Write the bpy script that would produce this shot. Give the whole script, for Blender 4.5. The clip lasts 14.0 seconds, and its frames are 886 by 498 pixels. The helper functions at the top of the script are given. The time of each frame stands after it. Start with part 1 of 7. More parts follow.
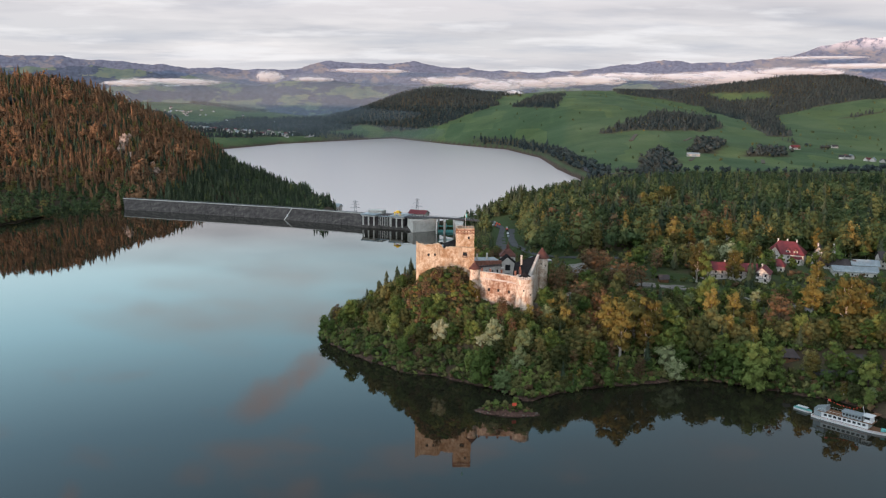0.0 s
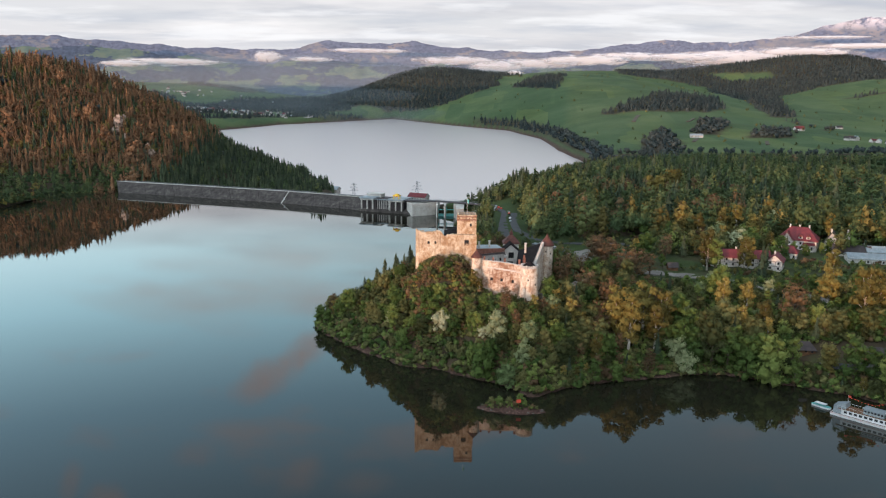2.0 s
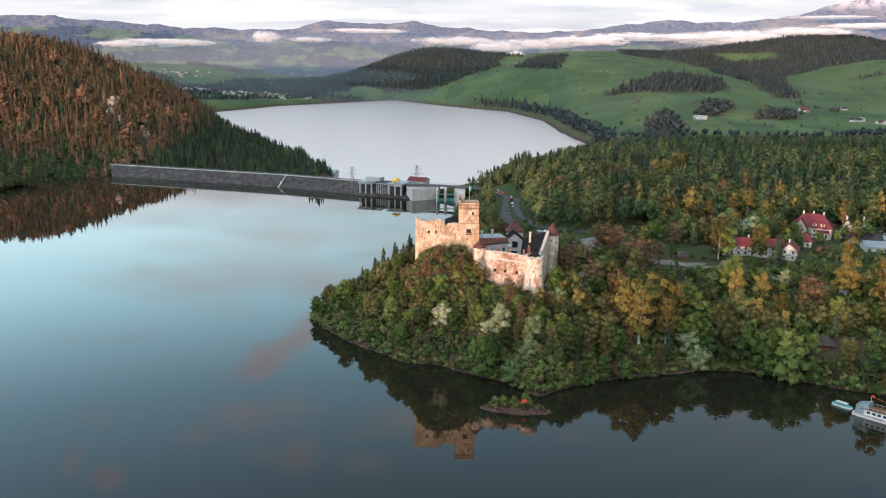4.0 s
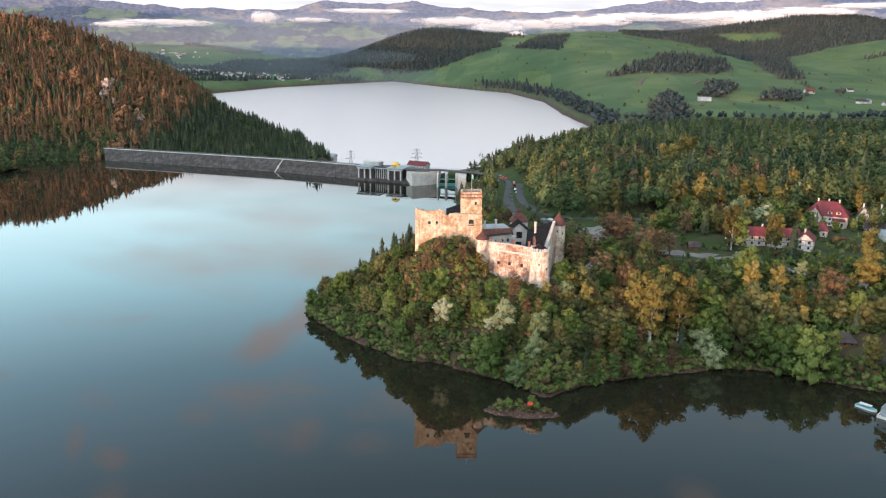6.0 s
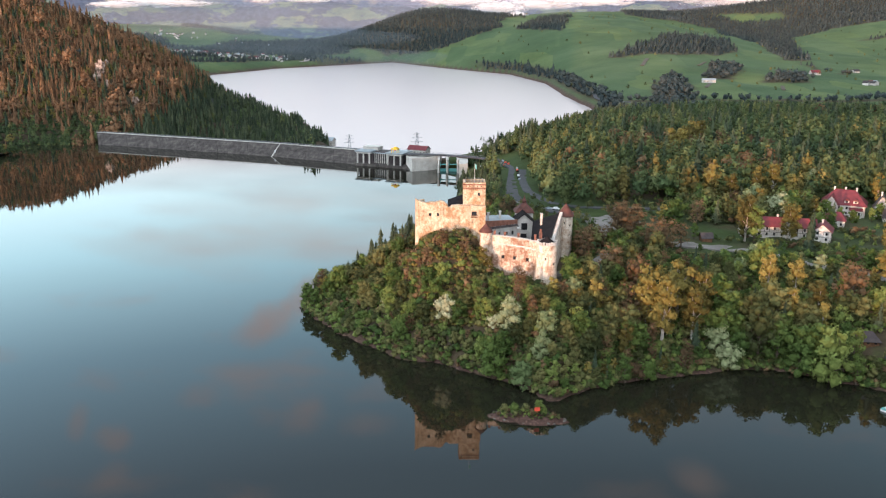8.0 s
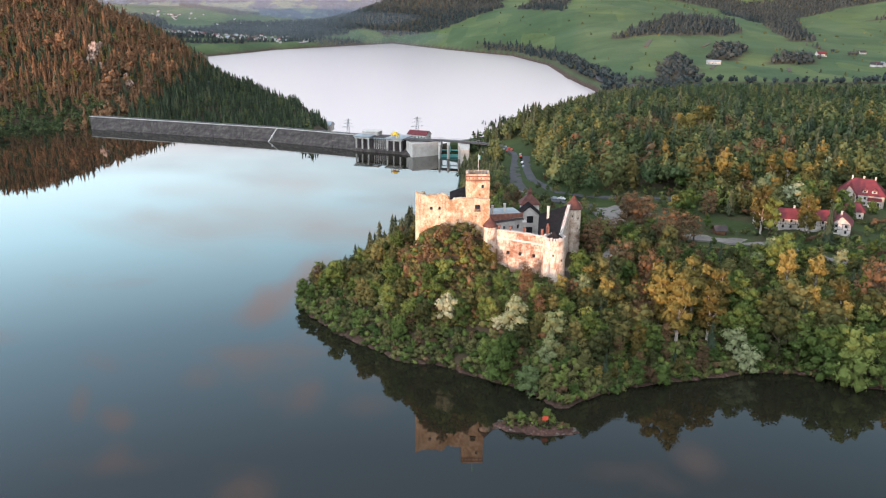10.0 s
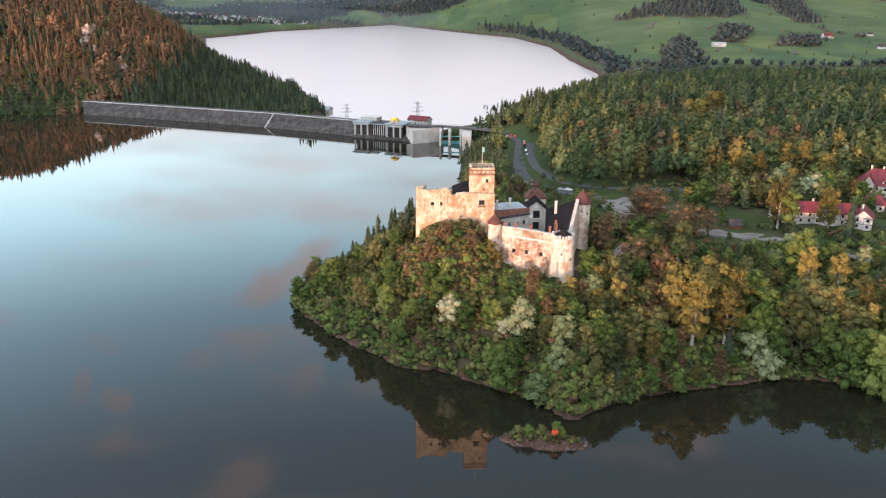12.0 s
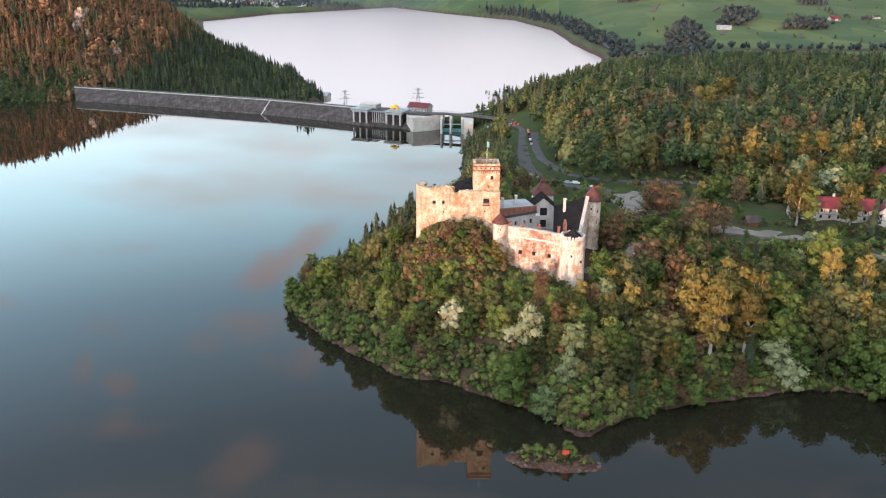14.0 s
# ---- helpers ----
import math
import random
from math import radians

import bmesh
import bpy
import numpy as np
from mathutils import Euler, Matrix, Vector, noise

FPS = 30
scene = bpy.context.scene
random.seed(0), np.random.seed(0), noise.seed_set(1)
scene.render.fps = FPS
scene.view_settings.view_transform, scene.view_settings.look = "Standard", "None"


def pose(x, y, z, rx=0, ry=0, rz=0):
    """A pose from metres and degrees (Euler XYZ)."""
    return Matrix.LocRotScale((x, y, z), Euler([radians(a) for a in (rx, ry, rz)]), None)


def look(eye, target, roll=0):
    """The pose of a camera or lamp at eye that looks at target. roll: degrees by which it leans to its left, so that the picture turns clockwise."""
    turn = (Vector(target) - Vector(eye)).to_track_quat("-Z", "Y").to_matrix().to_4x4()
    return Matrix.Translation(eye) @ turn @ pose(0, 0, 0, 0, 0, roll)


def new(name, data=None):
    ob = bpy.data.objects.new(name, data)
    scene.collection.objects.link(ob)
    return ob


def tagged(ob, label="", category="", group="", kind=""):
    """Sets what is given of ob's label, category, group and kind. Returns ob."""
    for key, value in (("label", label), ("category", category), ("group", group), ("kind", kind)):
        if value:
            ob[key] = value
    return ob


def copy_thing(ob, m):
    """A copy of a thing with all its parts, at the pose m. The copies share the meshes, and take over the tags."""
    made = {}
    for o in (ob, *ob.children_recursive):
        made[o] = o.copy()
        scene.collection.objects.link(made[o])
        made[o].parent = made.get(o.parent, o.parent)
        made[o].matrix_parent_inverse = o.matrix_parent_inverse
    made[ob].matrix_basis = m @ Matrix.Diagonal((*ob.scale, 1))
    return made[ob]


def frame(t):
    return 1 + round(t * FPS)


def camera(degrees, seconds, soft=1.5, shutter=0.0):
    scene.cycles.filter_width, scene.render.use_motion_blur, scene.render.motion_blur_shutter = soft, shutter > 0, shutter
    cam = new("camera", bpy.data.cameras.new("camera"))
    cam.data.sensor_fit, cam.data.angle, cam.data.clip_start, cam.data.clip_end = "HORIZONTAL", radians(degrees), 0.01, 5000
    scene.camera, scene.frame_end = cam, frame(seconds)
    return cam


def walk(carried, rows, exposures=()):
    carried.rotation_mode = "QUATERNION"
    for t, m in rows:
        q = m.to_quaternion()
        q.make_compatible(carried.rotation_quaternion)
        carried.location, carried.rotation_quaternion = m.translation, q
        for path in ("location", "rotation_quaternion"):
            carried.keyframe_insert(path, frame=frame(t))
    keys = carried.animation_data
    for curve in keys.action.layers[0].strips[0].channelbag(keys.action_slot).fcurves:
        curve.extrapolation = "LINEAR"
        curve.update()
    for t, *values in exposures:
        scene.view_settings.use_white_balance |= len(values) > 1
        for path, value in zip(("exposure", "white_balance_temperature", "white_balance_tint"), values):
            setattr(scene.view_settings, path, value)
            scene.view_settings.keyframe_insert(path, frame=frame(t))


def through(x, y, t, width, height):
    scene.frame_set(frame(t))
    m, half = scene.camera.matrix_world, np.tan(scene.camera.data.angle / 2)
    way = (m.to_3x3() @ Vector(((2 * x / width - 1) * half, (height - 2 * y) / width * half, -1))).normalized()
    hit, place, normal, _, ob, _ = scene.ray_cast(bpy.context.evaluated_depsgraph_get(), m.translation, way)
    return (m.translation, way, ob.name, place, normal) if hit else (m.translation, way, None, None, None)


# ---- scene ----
cam = camera(56.26, 14.0, soft=1.2)
# seconds, x, y, z, yaw, pitch, roll
ROWS = [
    (0.0, 0.01, -0.07, 125.03, 0.000, -10.028, -0.674),
    (1.0, -0.22, 8.80, 125.03, -0.007, -10.693, -0.679),
    (2.0, -0.42, 17.81, 125.06, -0.011, -11.345, -0.676),
    (3.0, -0.61, 26.90, 125.13, -0.011, -11.990, -0.668),
    (4.0, -0.79, 36.04, 125.24, -0.008, -12.630, -0.657),
    (5.0, -0.98, 45.20, 125.39, -0.002, -13.269, -0.643),
    (6.0, -1.18, 54.37, 125.58, 0.007, -13.908, -0.628),
    (7.0, -1.40, 63.52, 125.81, 0.017, -14.547, -0.613),
    (8.0, -1.64, 72.66, 126.07, 0.029, -15.185, -0.599),
    (9.0, -1.90, 81.80, 126.35, 0.042, -15.821, -0.587),
    (10.0, -2.18, 90.95, 126.65, 0.055, -16.451, -0.575),
    (11.0, -2.48, 100.13, 126.95, 0.068, -17.072, -0.565),
    (12.0, -2.79, 109.38, 127.24, 0.081, -17.678, -0.556),
    (13.0, -3.12, 118.73, 127.50, 0.092, -18.263, -0.546),
    (14.0, -3.44, 128.24, 127.73, 0.101, -18.820, -0.536),
]
walk(cam, [(t, pose(x, y, z, 90 + pitch, roll, yaw)) for t, x, y, z, yaw, pitch, roll in ROWS],
     [(0.0, -0.06, 6050, 7), (3.0, 0.20, 5980, 5), (6.5, 0.58, 6080, 7), (8.0, 0.66, 6130, 9), (11.0, 0.70, 6270, 14), (14.0, 0.70, 6300, 14)])

# ---- light ----
SUN_FROM = 33.0      # degrees to the left of straight behind the first view
SUN_UP = 0.9
sun_dir = Vector((-math.sin(radians(SUN_FROM)) * math.cos(radians(SUN_UP)), -math.cos(radians(SUN_FROM)) * math.cos(radians(SUN_UP)), math.sin(radians(SUN_UP))))
sun = new("sun", bpy.data.lights.new("sun", "SUN"))
sun.data.energy, sun.data.angle, sun.data.color = 5.0, radians(0.5), (1.0, 0.53, 0.31)
sun.matrix_world = look(sun_dir * 900 + Vector((0, 0, 300)), Vector((0, 0, 300)))


def build_world():
    world = bpy.data.worlds.new("sky")
    scene.world = world
    world.use_nodes = True
    nt = world.node_tree
    nt.nodes.clear()
    N, L = nt.nodes.new, nt.links.new
    out, bg = N("ShaderNodeOutputWorld"), N("ShaderNodeBackground")
    sky = N("ShaderNodeTexSky")
    sky.sky_type, sky.sun_disc = "NISHITA", False
    sky.sun_elevation, sky.sun_rotation = radians(SUN_UP), radians(180 + SUN_FROM)
    tc = N("ShaderNodeTexCoord")
    sep = N("ShaderNodeSeparateXYZ")
    L(tc.outputs["Generated"], sep.inputs[0])
    # clear dawn sky: colour by height over the horizon
    ramp = N("ShaderNodeValToRGB")
    stops = [(0.0, (0.88, 0.77, 0.74)), (0.035, (0.80, 0.74, 0.73)), (0.07, (0.76, 0.72, 0.72)), (0.110, (0.80, 0.73, 0.73)), (0.150, (1.00, 0.94, 0.93)), (0.19, (1.10, 1.42, 1.48)),
             (0.25, (0.92, 1.36, 1.50)), (0.36, (0.48, 0.75, 0.92)), (0.5, (0.28, 0.39, 0.51)), (0.64, (0.31, 0.40, 0.49)), (0.8, (0.70, 0.80, 0.88)), (1.0, (1.05, 1.12, 1.18))]
    el = ramp.color_ramp.elements
    el[0].position, el[0].color = stops[0][0], (*stops[0][1], 1)
    el[1].position, el[1].color = stops[-1][0], (*stops[-1][1], 1)
    for pos, col in stops[1:-1]:
        e = el.new(pos)
        e.color = (*col, 1)
    L(sep.outputs["Z"], ramp.inputs[0])
    add = N("ShaderNodeMix")
    add.data_type, add.blend_type = "RGBA", "ADD"
    add.inputs[0].default_value = 0.02
    L(ramp.outputs[0], add.inputs[6]), L(sky.outputs[0], add.inputs[7])
    # cloud sheets: the direction laid on a flat ceiling, so that they flatten towards the horizon
    lift = N("ShaderNodeMath")
    lift.operation = "ADD"
    lift.inputs[1].default_value = 0.10
    L(sep.outputs["Z"], lift.inputs[0])
    flat = N("ShaderNodeVectorMath")
    flat.operation = "DIVIDE"
    comb = N("ShaderNodeCombineXYZ")
    for i in range(3):
        L(lift.outputs[0], comb.inputs[i])
    L(tc.outputs["Generated"], flat.inputs[0]), L(comb.outputs[0], flat.inputs[1])

    def clouds(scale, detail, lo, hi, shift):
        mp, no, rg = N("ShaderNodeMapping"), N("ShaderNodeTexNoise"), N("ShaderNodeMapRange")
        mp.inputs["Location"].default_value = shift
        mp.inputs["Scale"].default_value = (scale, scale * 1.5, 0.0)
        no.inputs["Scale"].default_value, no.inputs["Detail"].default_value, no.inputs["Roughness"].default_value = 1.0, detail, 0.55
        rg.inputs["From Min"].default_value, rg.inputs["From Max"].default_value = lo, hi
        L(flat.outputs[0], mp.inputs[0]), L(mp.outputs[0], no.inputs["Vector"]), L(no.outputs[0], rg.inputs["Value"])
        return rg

    def mixed(base, factor, colour, strength=1.0):
        m, k = N("ShaderNodeMix"), N("ShaderNodeMath")
        m.data_type = "RGBA"
        k.operation = "MULTIPLY"
        k.inputs[1].default_value = strength
        L(factor, k.inputs[0]), L(k.outputs[0], m.inputs[0]), L(base, m.inputs[6])
        m.inputs[7].default_value = (*colour, 1)
        return m.outputs[2]

    # clearer and brighter towards the west, above the cloud sheet
    high, side, gain = N("ShaderNodeMapRange"), N("ShaderNodeMath"), N("ShaderNodeMath")
    high.inputs["From Min"].default_value, high.inputs["From Max"].default_value, high.inputs["To Max"].default_value = 0.12, 0.2, -0.6
    L(sep.outputs["Z"], high.inputs["Value"])
    side.operation, gain.operation = "MULTIPLY", "ADD"
    L(sep.outputs["X"], side.inputs[0]), L(high.outputs[0], side.inputs[1]), L(side.outputs[0], gain.inputs[0])
    gain.inputs[1].default_value = 1.0
    scaled = N("ShaderNodeVectorMath")
    scaled.operation = "SCALE"
    L(add.outputs[2], scaled.inputs[0]), L(gain.outputs[0], scaled.inputs["Scale"])
    col = mixed(scaled.outputs[0], clouds(0.55, 4, 0.50, 0.68, (3.1, 1.7, 0)).outputs[0], (0.50, 0.48, 0.51), 0.55)
    above, pink = N("ShaderNodeMapRange"), N("ShaderNodeMath")
    above.inputs["From Min"].default_value, above.inputs["From Max"].default_value = 0.20, 0.27
    pink.operation = "MULTIPLY"
    L(sep.outputs["Z"], above.inputs["Value"]), L(above.outputs[0], pink.inputs[0])
    L(clouds(2.0, 5, 0.555, 0.70, (7.3, 4.2, 0)).outputs[0], pink.inputs[1])
    col = mixed(col, pink.outputs[0], (1.02, 0.68, 0.58), 0.4)
    ragged = N("ShaderNodeTexNoise")
    ragged.inputs["Scale"].default_value, ragged.inputs["Detail"].default_value, ragged.inputs["Roughness"].default_value = 11.0, 7, 0.72
    L(tc.outputs["Generated"], ragged.inputs["Vector"])

    def puff(base, az, up, wide, tall, tilt, k):
        """A small sunlit cloud: direction to the right of ahead and height in degrees, half width and half height in degrees."""
        a, e, r = radians(az), radians(up), radians(tilt)
        right, over = Vector((math.cos(a), -math.sin(a), 0)), Vector((-math.sin(a) * math.sin(e), -math.cos(a) * math.sin(e), math.cos(e)))
        centre = Vector((math.sin(a) * math.cos(e), math.cos(a) * math.cos(e), math.sin(e)))
        off = N("ShaderNodeVectorMath")
        off.operation = "SUBTRACT"
        off.inputs[1].default_value = centre
        L(tc.outputs["Generated"], off.inputs[0])
        square = []
        for axis, half in ((right * math.cos(r) + over * math.sin(r), wide), (over * math.cos(r) - right * math.sin(r), tall), (centre, 60)):
            d, p = N("ShaderNodeVectorMath"), N("ShaderNodeMath")
            d.operation, p.operation = "DOT_PRODUCT", "POWER"
            d.inputs[1].default_value, p.inputs[1].default_value = axis / math.sin(radians(half)), 2.0
            ab = N("ShaderNodeMath")
            ab.operation = "ABSOLUTE"
            L(off.outputs[0], d.inputs[0]), L(d.outputs["Value"], ab.inputs[0]), L(ab.outputs[0], p.inputs[0])
            square.append(p.outputs[0])
        total = N("ShaderNodeMath")
        total.operation = "ADD"
        L(square[0], total.inputs[0]), L(square[1], total.inputs[1])
        both = N("ShaderNodeMath")
        both.operation = "ADD"
        L(total.outputs[0], both.inputs[0]), L(square[2], both.inputs[1])
        less = N("ShaderNodeMath")
        less.operation, less.inputs[1].default_value = "MULTIPLY_ADD", -0.42
        L(both.outputs[0], less.inputs[0]), L(ragged.outputs[0], less.inputs[2])
        shape = N("ShaderNodeMapRange")
        shape.interpolation_type = "SMOOTHSTEP"
        shape.inputs["From Min"].default_value, shape.inputs["From Max"].default_value = 0.12, 0.70
        L(less.outputs[0], shape.inputs["Value"])
        return mixed(base, shape.outputs[0], (0.98, 0.68, 0.60), k * 0.85)

    for spot in ((-12.2, 19.8, 3.6, 1.6, -24, 0.9), (-9.4, 18.0, 3.4, 1.3, -30, 1.0), (-23.6, 26.2, 1.6, 1.3, 10, 0.75), (-25.6, 25.0, 0.9, 1.6, 20, 0.6), (-10.2, 26.4, 2.2, 1.5, -25, 0.6), (-5.3, 27.0, 2.6, 1.2, 0, 0.5),
                 (19.4, 29.0, 2.4, 1.6, 25, 0.55), (-15.2, 32.4, 4.2, 1.8, -22, 0.8), (-17.5, 24.4, 2.2, 1.2, 5, 0.5), (-24.0, 28.4, 1.5, 1.0, -10, 0.5)):
        col = puff(col, *spot)
    col = mixed(col, clouds(0.46, 6, 0.53, 0.68, (1.2, 9.6, 0)).outputs[0], (1.05, 0.95, 0.90), 0.75)
    # low wisps and grey bases of the cloud sheet near the horizon
    band = N("ShaderNodeMapRange")
    band.inputs["From Min"].default_value, band.inputs["From Max"].default_value, band.inputs["To Min"].default_value, band.inputs["To Max"].default_value = 0.11, 0.15, 1.0, 0.0
    L(sep.outputs["Z"], band.inputs["Value"])
    for scale, lo, hi, shift, tone, k in ((0.75, 0.48, 0.64, (4.4, 2.9, 0), (0.50, 0.51, 0.57), 0.5), (0.95, 0.52, 0.64, (8.1, 3.3, 0), (1.02, 0.95, 0.92), 0.65)):
        wisp = N("ShaderNodeMath")
        wisp.operation = "MULTIPLY"
        L(band.outputs[0], wisp.inputs[0]), L(clouds(scale, 7, lo, hi, shift).outputs[0], wisp.inputs[1])
        col = mixed(col, wisp.outputs[0], tone, k)
    # dawn glow round the side where the sun comes up
    dot, glow = N("ShaderNodeVectorMath"), N("ShaderNodeMapRange")
    dot.operation = "DOT_PRODUCT"
    dot.inputs[1].default_value = tuple(sun_dir)
    glow.interpolation_type = "SMOOTHSTEP"
    glow.inputs["From Min"].default_value, glow.inputs["From Max"].default_value = -0.15, 1.0
    L(tc.outputs["Generated"], dot.inputs[0]), L(dot.outputs["Value"], glow.inputs["Value"])
    warm = N("ShaderNodeMix")
    warm.data_type, warm.blend_type = "RGBA", "ADD"
    warm.inputs[7].default_value = (1.35, 1.35, 1.38, 1)
    L(glow.outputs[0], warm.inputs[0]), L(col, warm.inputs[6])
    L(warm.outputs[2], bg.inputs["Color"])
    bg.inputs["Strength"].default_value = 1.0
    L(bg.outputs[0], out.inputs["Surface"])


build_world()

# ---- materials ----
def material(name, build):
    m = bpy.data.materials.new(name)
    m.use_nodes = True
    nt = m.node_tree
    bsdf = nt.nodes["Principled BSDF"]
    build(nt, bsdf)
    return m


def tex_noise(nt, scale, detail=4.0, rough=0.6, stretch=(1, 1, 1), coord="Object"):
    tc, mp, no = nt.nodes.new("ShaderNodeTexCoord"), nt.nodes.new("ShaderNodeMapping"), nt.nodes.new("ShaderNodeTexNoise")
    mp.inputs["Scale"].default_value = stretch
    no.inputs["Scale"].default_value, no.inputs["Detail"].default_value, no.inputs["Roughness"].default_value = scale, detail, rough
    nt.links.new(tc.outputs[coord], mp.inputs[0]), nt.links.new(mp.outputs[0], no.inputs["Vector"])
    return no.outputs[0]


def ramp_of(nt, value, stops):
    r = nt.nodes.new("ShaderNodeValToRGB")
    el = r.color_ramp.elements
    el[0].position, el[0].color = stops[0][0], (*stops[0][1], 1)
    el[1].position, el[1].color = stops[-1][0], (*stops[-1][1], 1)
    for p, c in stops[1:-1]:
        e = el.new(p)
        e.color = (*c, 1)
    nt.links.new(value, r.inputs[0])
    return r.outputs[0]


def mix_rgb(nt, fac, a, b, mode="MIX"):
    m = nt.nodes.new("ShaderNodeMix")
    m.data_type, m.blend_type = "RGBA", mode
    for sock, v in ((m.inputs[0], fac), (m.inputs[6], a), (m.inputs[7], b)):
        if isinstance(v, (int, float)):
            sock.default_value = v
        elif isinstance(v, tuple):
            sock.default_value = (*v, 1)
        else:
            nt.links.new(v, sock)
    return m.outputs[2]


def bump_of(nt, bsdf, value, strength, distance):
    b = nt.nodes.new("ShaderNodeBump")
    b.inputs["Strength"].default_value, b.inputs["Distance"].default_value = strength, distance
    nt.links.new(value, b.inputs["Height"]), nt.links.new(b.outputs[0], bsdf.inputs["Normal"])


def surface(name, stops, scale=0.5, fine=6.0, rough=0.9, bump=0.3, depth=0.05, metal=0.0, stretch=(1, 1, 1), spec=0.3):
    """A weathered surface: a broad and a fine noise drive the colour, the fine one the relief."""
    def build(nt, b):
        broad, grain = tex_noise(nt, scale, 4, 0.6, stretch), tex_noise(nt, fine, 3, 0.6, stretch)
        col = ramp_of(nt, broad, stops)
        shade = ramp_of(nt, grain, [(0.3, (0.72, 0.72, 0.72)), (0.7, (1.0, 1.0, 1.0))])
        nt.links.new(mix_rgb(nt, 1.0, col, shade, "MULTIPLY"), b.inputs["Base Color"])
        b.inputs["Roughness"].default_value, b.inputs["Metallic"].default_value = rough, metal
        b.inputs["Specular IOR Level"].default_value = spec
        if bump:
            bump_of(nt, b, grain, bump, depth)
    return material(name, build)


def foliage(name, dark, mid, light, through=0.22, by_tree=0.84):
    """Leaves: every clump and every tree has its own tint; light passes through in part."""
    def build(nt, b):
        info, geo = nt.nodes.new("ShaderNodeObjectInfo"), nt.nodes.new("ShaderNodeNewGeometry")
        at = nt.nodes.new("ShaderNodeAttribute")
        at.attribute_name = "tint"
        tree = nt.nodes.new("ShaderNodeMath")
        tree.operation = "ADD"
        nt.links.new(info.outputs["Random"], tree.inputs[0]), nt.links.new(at.outputs["Fac"], tree.inputs[1])
        fr = nt.nodes.new("ShaderNodeMath")
        fr.operation = "FRACT"
        nt.links.new(tree.outputs[0], fr.inputs[0])
        mx = nt.nodes.new("ShaderNodeMix")
        mx.inputs[0].default_value = by_tree
        nt.links.new(geo.outputs["Random Per Island"], mx.inputs[2]), nt.links.new(fr.outputs[0], mx.inputs[3])
        col = ramp_of(nt, mx.outputs[0], [(0.1, dark), (0.5, mid), (0.9, light)])
        nt.links.new(col, b.inputs["Base Color"])
        b.inputs["Roughness"].default_value, b.inputs["Specular IOR Level"].default_value = 0.75, 0.15
        tr, ms = nt.nodes.new("ShaderNodeBsdfTranslucent"), nt.nodes.new("ShaderNodeMixShader")
        ms.inputs[0].default_value = through
        nt.links.new(col, tr.inputs[0]), nt.links.new(b.outputs[0], ms.inputs[1]), nt.links.new(tr.outputs[0], ms.inputs[2])
        nt.links.new(ms.outputs[0], nt.nodes["Material Output"].inputs["Surface"])
    return material(name, build)


def water_material(name, tone, ripple, rough, ior=1.48, gloss=0.5):
    def build(nt, b):
        b.inputs["Base Color"].default_value = (*tone, 1)
        b.inputs["Roughness"].default_value, b.inputs["IOR"].default_value = rough, ior
        b.inputs["Specular IOR Level"].default_value = gloss
        swell, small = tex_noise(nt, 0.03, 3, 0.5), tex_noise(nt, 0.45, 2, 0.5, (1, 0.45, 1))
        both = nt.nodes.new("ShaderNodeMath")
        both.operation = "MULTIPLY_ADD"
        nt.links.new(swell, both.inputs[0]), nt.links.new(small, both.inputs[2])
        both.inputs[1].default_value = 1.5
        bump_of(nt, b, both.outputs[0], ripple, 0.05)
    return material(name, build)


